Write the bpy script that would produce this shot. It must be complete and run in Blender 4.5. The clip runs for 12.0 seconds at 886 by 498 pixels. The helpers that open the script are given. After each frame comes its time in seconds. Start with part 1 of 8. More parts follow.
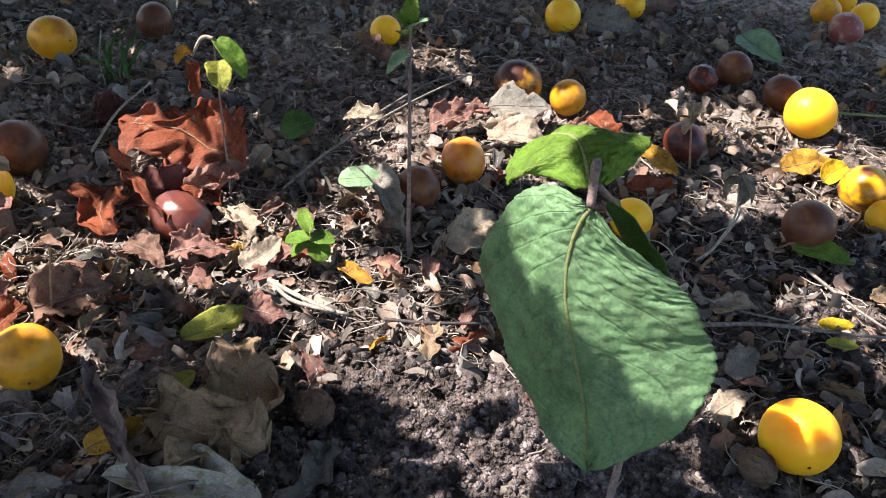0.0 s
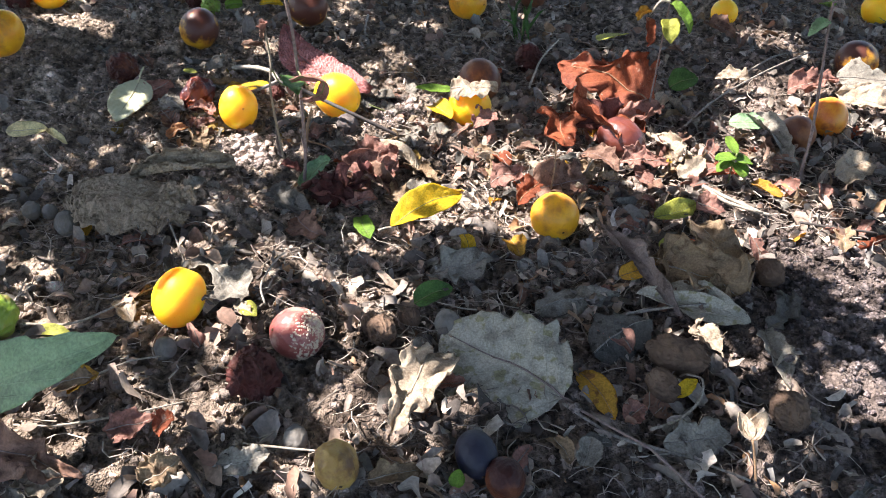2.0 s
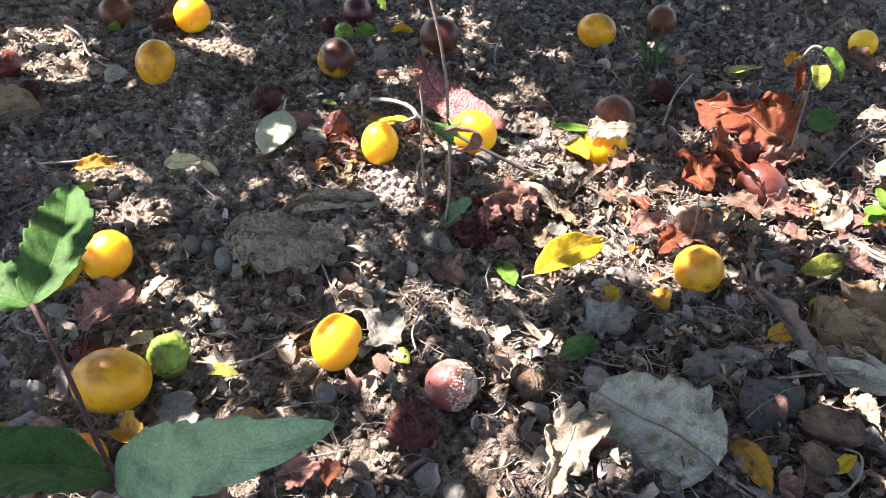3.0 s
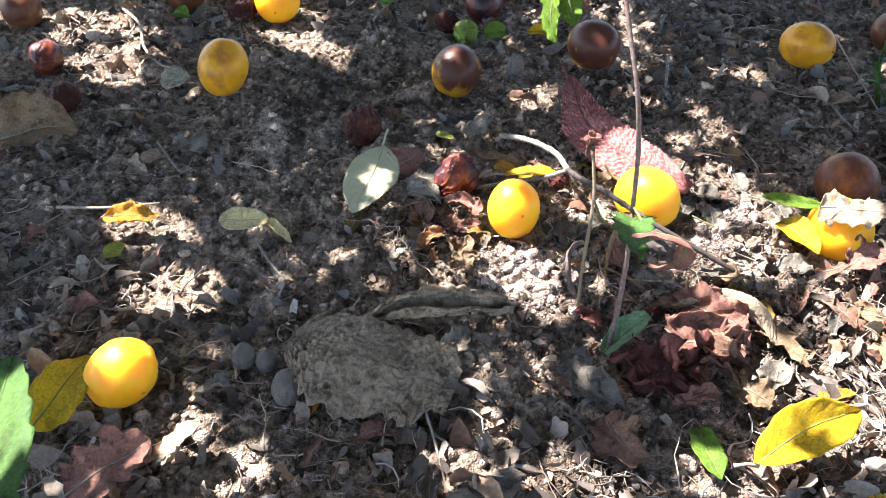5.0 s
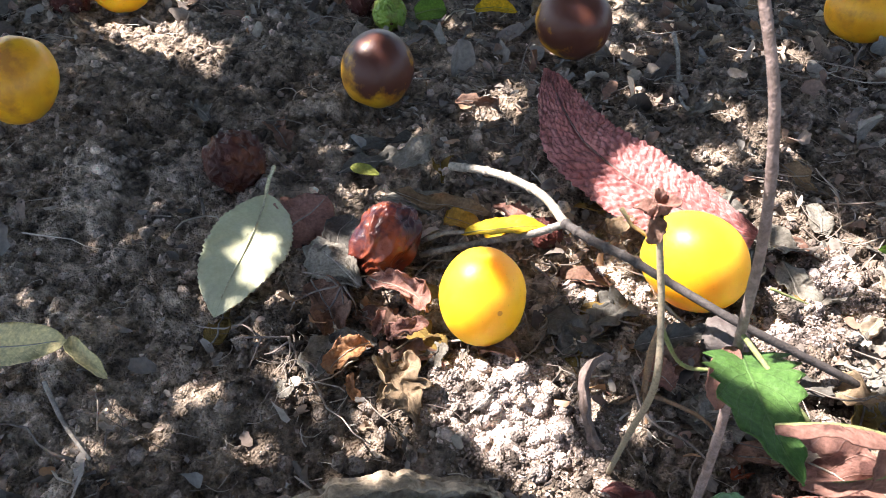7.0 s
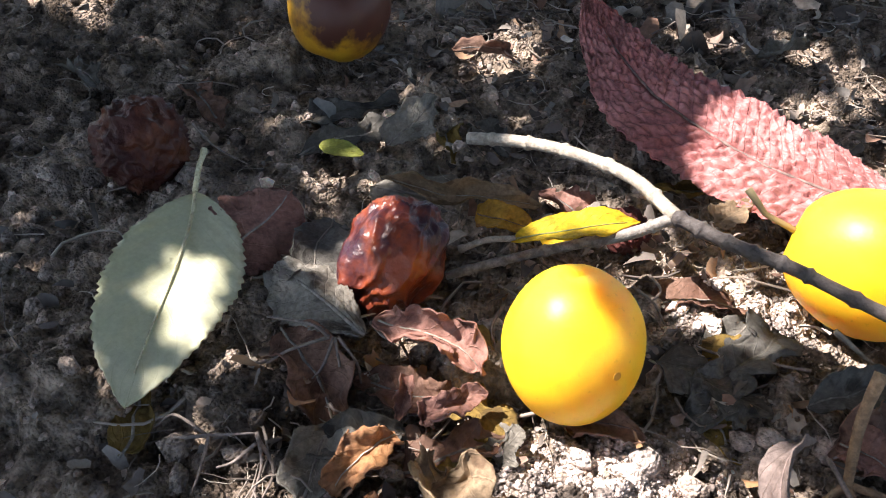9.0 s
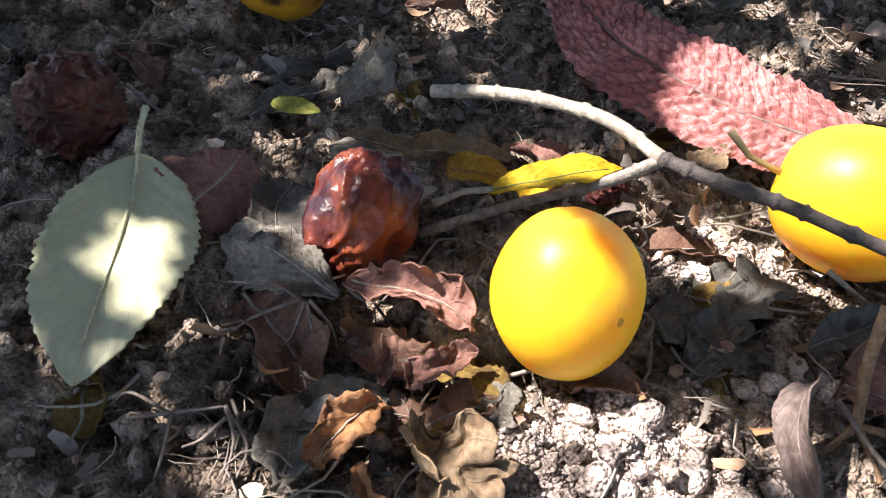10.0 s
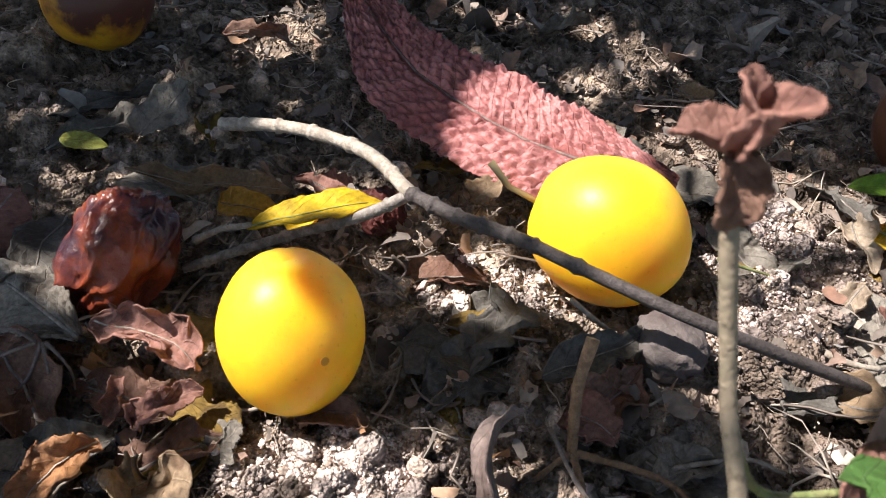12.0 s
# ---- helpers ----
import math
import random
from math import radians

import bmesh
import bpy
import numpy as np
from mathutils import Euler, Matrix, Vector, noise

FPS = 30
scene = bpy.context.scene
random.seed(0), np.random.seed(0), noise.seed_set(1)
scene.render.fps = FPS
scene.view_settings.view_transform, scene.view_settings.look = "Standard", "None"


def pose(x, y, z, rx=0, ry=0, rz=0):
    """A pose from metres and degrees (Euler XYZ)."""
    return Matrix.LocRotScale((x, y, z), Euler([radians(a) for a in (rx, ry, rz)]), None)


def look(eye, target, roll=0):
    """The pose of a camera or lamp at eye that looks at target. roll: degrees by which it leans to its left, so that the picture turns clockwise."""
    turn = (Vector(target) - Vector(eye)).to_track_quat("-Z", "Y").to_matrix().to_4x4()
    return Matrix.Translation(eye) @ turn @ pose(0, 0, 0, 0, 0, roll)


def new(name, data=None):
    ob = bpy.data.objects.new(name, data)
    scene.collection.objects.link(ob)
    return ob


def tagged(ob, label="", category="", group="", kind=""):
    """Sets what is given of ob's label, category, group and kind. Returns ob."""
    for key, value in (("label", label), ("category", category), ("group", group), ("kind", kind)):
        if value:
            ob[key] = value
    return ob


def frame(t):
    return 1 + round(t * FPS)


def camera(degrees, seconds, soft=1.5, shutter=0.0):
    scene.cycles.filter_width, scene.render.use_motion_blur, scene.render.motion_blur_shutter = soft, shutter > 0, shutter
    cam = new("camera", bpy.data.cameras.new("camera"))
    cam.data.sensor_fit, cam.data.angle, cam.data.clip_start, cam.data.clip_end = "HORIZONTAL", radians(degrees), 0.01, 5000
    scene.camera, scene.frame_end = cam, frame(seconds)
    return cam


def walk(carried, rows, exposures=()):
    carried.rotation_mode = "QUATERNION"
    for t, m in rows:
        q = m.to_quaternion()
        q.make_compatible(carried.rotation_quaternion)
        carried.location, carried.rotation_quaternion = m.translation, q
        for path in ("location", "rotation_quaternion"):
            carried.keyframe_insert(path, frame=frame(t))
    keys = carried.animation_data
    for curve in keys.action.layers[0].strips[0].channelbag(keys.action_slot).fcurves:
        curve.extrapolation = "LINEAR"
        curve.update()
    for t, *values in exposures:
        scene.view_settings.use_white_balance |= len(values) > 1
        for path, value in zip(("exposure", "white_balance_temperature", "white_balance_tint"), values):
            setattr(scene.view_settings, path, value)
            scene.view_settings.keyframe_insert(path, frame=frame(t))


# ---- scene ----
cam = camera(57.05, 12.0, soft=0.6)
PATH = [
    (0, (0.32841, -0.26858, 0.28133), (0.30801, -0.02906, 0.10184), 4.369),
    (0.5, (0.28567, -0.32044, 0.28922), (0.25310, -0.08266, 0.10922), 4.331),
    (1, (0.25129, -0.36885, 0.29802), (0.20789, -0.13317, 0.11754), 4.174),
    (1.5, (0.21694, -0.41704, 0.29906), (0.16361, -0.18313, 0.11894), 3.926),
    (2, (0.17784, -0.45602, 0.30384), (0.11062, -0.22675, 0.12242), 3.231),
    (2.5, (0.15334, -0.47105, 0.31667), (0.07390, -0.24602, 0.13486), 2.413),
    (3, (0.13279, -0.45712, 0.33649), (0.04025, -0.24038, 0.15086), 1.207),
    (3.5, (0.11831, -0.43310, 0.34485), (0.01658, -0.22504, 0.15416), 0.901),
    (5.5, (-0.00530, -0.25367, 0.26169), (-0.12303, -0.05994, 0.06519), 0.028),
    (6, (-0.02398, -0.21045, 0.24080), (-0.13765, -0.01400, 0.04463), -0.300),
    (6.5, (-0.03707, -0.18562, 0.22333), (-0.14311, 0.01409, 0.02617), -0.288),
    (8.5, (-0.09792, -0.10772, 0.14999), (-0.17225, 0.10224, -0.05100), 1.746),
    (9, (-0.11279, -0.10011, 0.14196), (-0.17893, 0.11031, -0.06139), 2.500),
    (9.5, (-0.11690, -0.09608, 0.13207), (-0.16965, 0.11875, -0.07058), 4.050),
    (10, (-0.12238, -0.09915, 0.12606), (-0.16395, 0.11756, -0.07718), 4.740),
    (10.5, (-0.11978, -0.09999, 0.11880), (-0.15614, 0.11716, -0.08498), 4.899),
    (11, (-0.11400, -0.09666, 0.11654), (-0.14598, 0.12026, -0.08821), 5.057),
    (11.5, (-0.10086, -0.08874, 0.12487), (-0.13141, 0.12824, -0.08004), 5.069),
    (12, (-0.07820, -0.08684, 0.13774), (-0.11012, 0.13139, -0.06563), 5.276),
]
EXPOSURES = [(0.0, 2.36, 6500, 15), (1.0, 2.6, 6500, 15), (2.5, 2.9, 6500, 15), (3.5, 3.08, 6500, 15), (5.5, 3.12, 6500, 15), (6.5, 3.04, 6500, 15), (8.5, 2.65, 6500, 15), (10.5, 2.36, 6500, 15), (12.0, 2.0, 6500, 15)]
cam.data.dof.use_dof, cam.data.dof.focus_distance, cam.data.dof.aperture_fstop = True, 0.28, 88.0
walk(cam, [(t, look(eye, target, roll)) for t, eye, target, roll in PATH], EXPOSURES)

# ---- world and sun ----
SUN = Vector((-0.57, -0.06, 0.82)).normalized()      # towards the sun

world = bpy.data.worlds.new("sky")
world.use_nodes = True
scene.world = world
sky = world.node_tree.nodes.new("ShaderNodeTexSky")
sky.sky_type = "NISHITA"
sky.sun_disc = False
sky.sun_elevation = math.asin(SUN.z)
sky.sun_rotation = math.atan2(SUN.x, SUN.y)
back = world.node_tree.nodes["Background"]
back.inputs["Strength"].default_value = 0.064
world.node_tree.links.new(sky.outputs[0], back.inputs[0])

lamp = bpy.data.lights.new("sun", "SUN")
lamp.energy, lamp.angle, lamp.color = 2.85, radians(0.45), (1.0, 0.95, 0.89)
sun = new("sun", lamp)
sun.matrix_world = look(SUN * 5, (0, 0, 0))


# ---- materials ----
def material(name, rough=0.7):
    m = bpy.data.materials.new(name)
    m.use_nodes = True
    bsdf = m.node_tree.nodes["Principled BSDF"]
    bsdf.inputs["Roughness"].default_value = rough
    return m, m.node_tree.nodes, m.node_tree.links, bsdf


def ramp(nodes, links, source, stops):
    node = nodes.new("ShaderNodeValToRGB")
    el = node.color_ramp.elements
    while len(el) < len(stops):
        el.new(0.5)
    for e, (at, col) in zip(el, stops):
        e.position, e.color = at, (*col, 1)
    links.new(source, node.inputs[0])
    return node.outputs[0]


def noise_tex(nodes, links, coord, scale, detail=4.0, rough=0.55):
    node = nodes.new("ShaderNodeTexNoise")
    node.inputs["Scale"].default_value, node.inputs["Detail"].default_value = scale, detail
    node.inputs["Roughness"].default_value = rough
    links.new(coord, node.inputs["Vector"])
    return node.outputs["Fac"]


def mixed(nodes, links, fac, a, b, kind="MIX"):
    node = nodes.new("ShaderNodeMix")
    node.data_type, node.blend_type = "RGBA", kind
    for v, k in ((fac, 0), (a, 6), (b, 7)):
        if isinstance(v, (int, float)):
            node.inputs[k].default_value = v
        elif isinstance(v, tuple):
            node.inputs[k].default_value = (*v, 1)
        else:
            links.new(v, node.inputs[k])
    return node.outputs[2]


def maths(nodes, links, op, a, b=0.0, c=0.0):
    node = nodes.new("ShaderNodeMath")
    node.operation = op
    for k, v in enumerate((a, b, c)):
        if isinstance(v, (int, float)):
            node.inputs[k].default_value = v
        else:
            links.new(v, node.inputs[k])
    return node.outputs[0]


def bumped(nodes, links, bsdf, height, strength, distance):
    node = nodes.new("ShaderNodeBump")
    node.inputs["Strength"].default_value, node.inputs["Distance"].default_value = strength, distance
    links.new(height, node.inputs["Height"])
    links.new(node.outputs[0], bsdf.inputs["Normal"])


def coords(nodes, links, kind="Object", loose=True):
    """Local coordinates, shifted by a random amount from object to object."""
    tc = nodes.new("ShaderNodeTexCoord")
    if not loose:
        return tc.outputs[kind]
    info = nodes.new("ShaderNodeObjectInfo")
    add = nodes.new("ShaderNodeVectorMath")
    add.operation = "ADD"
    mul = nodes.new("ShaderNodeVectorMath")
    mul.operation = "SCALE"
    links.new(info.outputs["Random"], mul.inputs["Scale"])
    mul.inputs[0].default_value = (0.9, 1.7, 2.3)
    links.new(tc.outputs[kind], add.inputs[0])
    links.new(mul.outputs[0], add.inputs[1])
    return add.outputs[0]


def soil_material(name, dark, mid, pale):
    m, n, l, b = material(name, 0.93)
    b.inputs["Specular IOR Level"].default_value = 0.1
    c = coords(n, l, "Object", False)
    big, fine = noise_tex(n, l, c, 9.0, 3), noise_tex(n, l, c, 260.0, 6, 0.65)
    base = ramp(n, l, big, [(0.3, dark), (0.52, mid), (0.75, pale)])
    # lows of the grain, also low in the bump, carry crevice shade as colour
    grain = ramp(n, l, fine, [(0.33, (0.25, 0.24, 0.23)), (0.47, (0.95, 0.94, 0.93)), (0.7, (1.8, 1.75, 1.7))])
    mid = ramp(n, l, noise_tex(n, l, c, 95.0, 3), [(0.38, (0.4, 0.39, 0.38)), (0.5, (1.0, 0.99, 0.97)), (0.64, (1.45, 1.43, 1.4))])
    base = mixed(n, l, 1.0, base, mid, "MULTIPLY")
    geo = n.new("ShaderNodeNewGeometry")
    chunk = ramp(n, l, geo.outputs["Random Per Island"], [(0.0, (0.5, 0.49, 0.48)), (0.6, (1.0, 0.97, 0.95)), (1.0, (1.6, 1.52, 1.48))])
    col = mixed(n, l, 1.0, mixed(n, l, 1.0, base, grain, "MULTIPLY"), chunk, "MULTIPLY")
    # brightness is put into the soil colour by place: darker by the young plant, greyer and paler under the fruit
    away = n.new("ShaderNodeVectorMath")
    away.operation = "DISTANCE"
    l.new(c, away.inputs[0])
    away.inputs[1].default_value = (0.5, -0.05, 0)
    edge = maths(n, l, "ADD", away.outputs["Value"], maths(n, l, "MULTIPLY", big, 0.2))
    local_tone = ramp(n, l, edge, [(0.3, (0.56, 0.57, 0.63)), (0.5, (0.92, 0.91, 0.92)), (0.72, (1.35, 1.35, 1.29))])
    col = mixed(n, l, 1.0, col, local_tone, "MULTIPLY")
    l.new(col, b.inputs["Base Color"])
    vor = n.new("ShaderNodeTexVoronoi")
    vor.inputs["Scale"].default_value = 420.0
    l.new(c, vor.inputs["Vector"])
    small = n.new("ShaderNodeTexVoronoi")
    small.inputs["Scale"].default_value = 1150.0
    l.new(c, small.inputs["Vector"])
    grains = maths(n, l, "ADD", maths(n, l, "MULTIPLY", vor.outputs["Distance"], 0.6), maths(n, l, "MULTIPLY", small.outputs["Distance"], 0.45))
    both = maths(n, l, "SUBTRACT", fine, grains)
    bumped(n, l, b, both, 1.0, 0.0026)
    return m


# SOIL is darker than CRUMB: shade between the crumbs put into the colour
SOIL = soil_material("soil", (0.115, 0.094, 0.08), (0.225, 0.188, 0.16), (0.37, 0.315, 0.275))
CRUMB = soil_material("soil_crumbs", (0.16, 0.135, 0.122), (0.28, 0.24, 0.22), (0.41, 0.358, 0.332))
# soil crumbs with sunlight put into their colour, for the lit patches
SUNLIT_CRUMB = soil_material("dry_crust_crumbs", (0.33, 0.286, 0.278), (0.48, 0.425, 0.414), (0.6, 0.54, 0.525))


def plum_material(name, skin, second, spoilt, spread=0.0, rough=0.34, wrinkle=0.0, glow=0.25, side=(0, 0, -1), lean=0.0, gloss=0.5):
    """skin with a mottle of second; spoilt flesh where noise, leaning to one side, passes the threshold."""
    m, n, l, b = material(name, rough)
    b.inputs["Specular IOR Level"].default_value = gloss
    c = coords(n, l)
    mott = noise_tex(n, l, c, 70.0, 5, 0.6)
    speck = noise_tex(n, l, c, 900.0, 3)
    col = mixed(n, l, ramp(n, l, mott, [(0.38, (0, 0, 0)), (0.66, (1, 1, 1))]), skin, second)
    col = mixed(n, l, ramp(n, l, speck, [(0.64, (0, 0, 0)), (0.72, (0.35, 0.35, 0.35))]), col, tuple(0.55 * v for v in second))
    if spread > 0:
        tc = n.new("ShaderNodeTexCoord")
        dot = n.new("ShaderNodeVectorMath")
        dot.operation = "DOT_PRODUCT"
        l.new(tc.outputs["Object"], dot.inputs[0])
        dot.inputs[1].default_value = tuple(lean * v for v in side)
        rot = maths(n, l, "ADD", noise_tex(n, l, c, 85.0, 4, 0.6), dot.outputs["Value"])
        mask = ramp(n, l, rot, [(0.58 - spread * 0.3, (0, 0, 0)), (0.76 - spread * 0.3, (1, 1, 1))])
        col = mixed(n, l, mask, col, spoilt)
    l.new(col, b.inputs["Base Color"])
    b.inputs["Subsurface Weight"].default_value = glow
    b.inputs["Subsurface Radius"].default_value = (1.0, 0.55, 0.15)
    b.inputs["Subsurface Scale"].default_value = 0.007
    h = maths(n, l, "ADD", noise_tex(n, l, c, 320.0, 4), maths(n, l, "MULTIPLY", noise_tex(n, l, c, 90.0, 3), wrinkle))
    bumped(n, l, b, h, 0.18 + 0.5 * wrinkle, 0.0006 + 0.001 * wrinkle)
    return m


YELLOW = plum_material("yellow_plum_skin", (0.92, 0.55, 0.022), (0.87, 0.45, 0.014), (0.4, 0.14, 0.02), rough=0.42, gloss=0.28, glow=0.85)
YELLOW.node_tree.nodes["Principled BSDF"].inputs["Subsurface Scale"].default_value = 0.014
YELLOW.node_tree.nodes["Principled BSDF"].inputs["Coat Weight"].default_value = 0.08
YELLOW.node_tree.nodes["Principled BSDF"].inputs["Coat Roughness"].default_value = 0.5
SPOTTED = plum_material("spotted_plum_skin", (0.8, 0.44, 0.012), (0.72, 0.33, 0.01), (0.2, 0.055, 0.03), 0.42)
HALF = plum_material("half_brown_plum_skin", (0.6, 0.32, 0.02), (0.36, 0.14, 0.02), (0.075, 0.026, 0.018), 0.66, 0.42, 0.1, 0.1, (0.5, -0.5, -0.7), 14.0, gloss=0.3)
ORANGE = plum_material("orange_red_plum_skin", (0.72, 0.3, 0.02), (0.5, 0.1, 0.02), (0.16, 0.03, 0.025), 0.4, 0.35, 0.1, 0.15, (-0.9, 0.2, -0.2), 14.0)
BROWN = plum_material("brown_plum_skin", (0.135, 0.052, 0.026), (0.085, 0.032, 0.02), (0.22, 0.095, 0.04), 0.25, 0.42, 0.25, 0.05, gloss=0.28)
RUST = plum_material("shrivelled_plum_skin", (0.25, 0.05, 0.012), (0.1, 0.017, 0.012), (0.035, 0.01, 0.016), 0.6, 0.36, 0.7, 0.15, gloss=0.45)
DRIED = plum_material("dried_dark_red_plum_skin", (0.055, 0.014, 0.01), (0.03, 0.009, 0.008), (0.12, 0.04, 0.018), 0.25, 0.5, 0.9, 0.0, gloss=0.25)
DARK = plum_material("dried_plum_skin", (0.05, 0.016, 0.012), (0.085, 0.022, 0.018), (0.03, 0.012, 0.012), 0.2, 0.6, 1.2, 0.0, gloss=0.2)
MOULDY = plum_material("mouldy_red_plum_skin", (0.2, 0.045, 0.04), (0.27, 0.075, 0.06), (0.45, 0.3, 0.24), 0.3, 0.45, 0.5, 0.05)
BLUE = plum_material("bloomed_blue_plum_skin", (0.006, 0.007, 0.02), (0.014, 0.016, 0.036), (0.006, 0.004, 0.01), 0.2, 0.6, 0.3, 0.0)
GREEN = plum_material("green_plum_skin", (0.2, 0.3, 0.03), (0.13, 0.22, 0.02), (0.16, 0.12, 0.04), 0.2, 0.45, 0.9, 0.1)
# yellow skin with shade put into its colour, also used for golden flushed plums
AMBER = plum_material("shaded_yellow_plum_skin", (0.74, 0.38, 0.018), (0.62, 0.28, 0.015), (0.42, 0.18, 0.03), 0.16, 0.38, 0.1, 0.5, (0.7, -0.3, -0.3), 8.0, gloss=0.3)
PIT = plum_material("bare_plum_pit", (0.17, 0.115, 0.08), (0.11, 0.072, 0.052), (0.07, 0.048, 0.036), 0.3, 0.9, 1.4, 0.0, gloss=0.1)
GREYPIT = plum_material("grey_plum_pit", (0.13, 0.11, 0.1), (0.09, 0.072, 0.066), (0.06, 0.045, 0.042), 0.25, 0.85, 1.0, 0.0)
TAWNY = plum_material("tawny_dried_plum_skin", (0.42, 0.27, 0.08), (0.3, 0.17, 0.06), (0.14, 0.07, 0.03), 0.35, 0.5, 0.8, 0.2, gloss=0.3)
REDBROWN = plum_material("red_brown_plum_skin", (0.17, 0.045, 0.027), (0.12, 0.028, 0.02), (0.1, 0.025, 0.02), 0.3, 0.36, 0.3, 0.1, gloss=0.7)


# ---- leaf and stem materials ----
def leaf_material(name, one, two, vein, rough=0.65, glow=0.25, blotch=None, fine=1.0, gloss=0.2, rare=0.60, relief=0.85, veins=9.0, mark=0.4, stained=0.85):
    """A leaf blade: mottled colour, midrib and side veins laid out along the blade, some light let through."""
    m, n, l, b = material(name, rough)
    b.inputs["Specular IOR Level"].default_value = gloss
    c = coords(n, l)
    uv = n.new("ShaderNodeUVMap").outputs[0]
    sep = n.new("ShaderNodeSeparateXYZ")
    l.new(uv, sep.inputs[0])
    across = maths(n, l, "ABSOLUTE", maths(n, l, "SUBTRACT", sep.outputs[1], 0.5))
    slant = maths(n, l, "SUBTRACT", maths(n, l, "MULTIPLY", sep.outputs[0], veins), maths(n, l, "MULTIPLY", across, 5.0))
    wob = maths(n, l, "ADD", slant, maths(n, l, "MULTIPLY", noise_tex(n, l, c, 60.0, 2), 0.5))
    side = maths(n, l, "ABSOLUTE", maths(n, l, "SUBTRACT", maths(n, l, "FRACT", wob), 0.5))
    ribs = maths(n, l, "MAXIMUM", maths(n, l, "SUBTRACT", 1.0, maths(n, l, "MULTIPLY", across, 40.0)), maths(n, l, "SUBTRACT", 0.8, maths(n, l, "MULTIPLY", side, 14.0)))
    ribs = maths(n, l, "MAXIMUM", ribs, 0.0)
    vor = n.new("ShaderNodeTexVoronoi")
    vor.feature = "DISTANCE_TO_EDGE"
    vor.inputs["Scale"].default_value = 1500.0 * fine
    l.new(c, vor.inputs["Vector"])
    net = maths(n, l, "MAXIMUM", maths(n, l, "SUBTRACT", 0.5, maths(n, l, "MULTIPLY", vor.outputs["Distance"], 6.0)), 0.0)
    col = mixed(n, l, ramp(n, l, noise_tex(n, l, c, 45.0, 5, 0.65), [(0.32, (0, 0, 0)), (0.68, (1, 1, 1))]), one, two)
    if blotch:
        spots = noise_tex(n, l, c, 140.0, 3, 0.5)
        col = mixed(n, l, ramp(n, l, spots, [(rare, (0, 0, 0)), (rare + 0.06, (0.85, 0.85, 0.85))]), col, blotch)
    stain = ramp(n, l, noise_tex(n, l, c, 85.0, 5, 0.7), [(0.36, (0.55, 0.53, 0.52)), (0.5, (1, 1, 1)), (0.66, (1.22, 1.2, 1.18))])
    col = mixed(n, l, stained, col, stain, "MULTIPLY")
    col = mixed(n, l, maths(n, l, "MULTIPLY", net, 0.16), col, tuple(0.75 * v for v in one))
    col = mixed(n, l, maths(n, l, "MULTIPLY", ribs, mark), col, vein)
    grain = ramp(n, l, noise_tex(n, l, c, 900.0, 3), [(0.3, (0.74, 0.74, 0.74)), (0.7, (1.2, 1.2, 1.2))])
    col = mixed(n, l, min(1.0, stained + 0.15), col, grain, "MULTIPLY")
    l.new(col, b.inputs["Base Color"])
    height = maths(n, l, "ADD", maths(n, l, "MULTIPLY", ribs, 0.22), maths(n, l, "SUBTRACT", maths(n, l, "MULTIPLY", noise_tex(n, l, c, 500.0, 4), 0.6), maths(n, l, "MULTIPLY", net, 0.12)))
    bumped(n, l, b, height, relief, 0.0009)
    thin = n.new("ShaderNodeBsdfTranslucent")
    l.new(mixed(n, l, 1.0, col, (1.25, 1.1, 0.8), "MULTIPLY"), thin.inputs[0])
    mix = n.new("ShaderNodeMixShader")
    mix.inputs[0].default_value = glow
    l.new(b.outputs[0], mix.inputs[1])
    l.new(thin.outputs[0], mix.inputs[2])
    l.new(mix.outputs[0], n["Material Output"].inputs[0])
    return m


L_PALE = leaf_material("pale_green_leaf", (0.52, 0.53, 0.32), (0.58, 0.58, 0.4), (0.46, 0.47, 0.27), 0.5, 0.2, (0.05, 0.04, 0.02), rare=0.69, relief=0.3, mark=0.3, stained=0.15)
L_TAUPE = leaf_material("grey_brown_leaf", (0.16, 0.12, 0.105), (0.22, 0.17, 0.15), (0.26, 0.2, 0.17), 0.55, 0.15, (0.09, 0.065, 0.055), mark=0.3)
L_BROWN = leaf_material("brown_leaf", (0.17, 0.09, 0.065), (0.29, 0.175, 0.125), (0.32, 0.2, 0.14), 0.6, 0.2, (0.08, 0.04, 0.03))
L_PINK = leaf_material("pinkish_brown_leaf", (0.36, 0.19, 0.15), (0.27, 0.14, 0.11), (0.44, 0.29, 0.23), 0.65, 0.25, (0.13, 0.06, 0.05))
L_GREY = leaf_material("grey_leaf", (0.19, 0.172, 0.142), (0.28, 0.26, 0.22), (0.35, 0.32, 0.27), 0.8, 0.1, (0.09, 0.075, 0.06))
L_SLATE = leaf_material("dark_grey_leaf", (0.085, 0.08, 0.07), (0.15, 0.14, 0.122), (0.2, 0.19, 0.16), 0.8, 0.08, (0.04, 0.035, 0.03))
L_RED = leaf_material("red_bullate_leaf", (0.29, 0.085, 0.08), (0.47, 0.21, 0.197), (0.1, 0.025, 0.025), 0.45, 0.1, None, 0.5, 0.35, veins=30.0, mark=0.5)
L_RUST = leaf_material("rust_red_leaf", (0.36, 0.1, 0.042), (0.24, 0.08, 0.052), (0.46, 0.22, 0.12), 0.7, 0.4, (0.46, 0.3, 0.22), rare=0.64)
L_ORANGE = leaf_material("orange_brown_leaf", (0.45, 0.23, 0.1), (0.36, 0.18, 0.1), (0.5, 0.32, 0.18), 0.65, 0.3, (0.2, 0.1, 0.06))
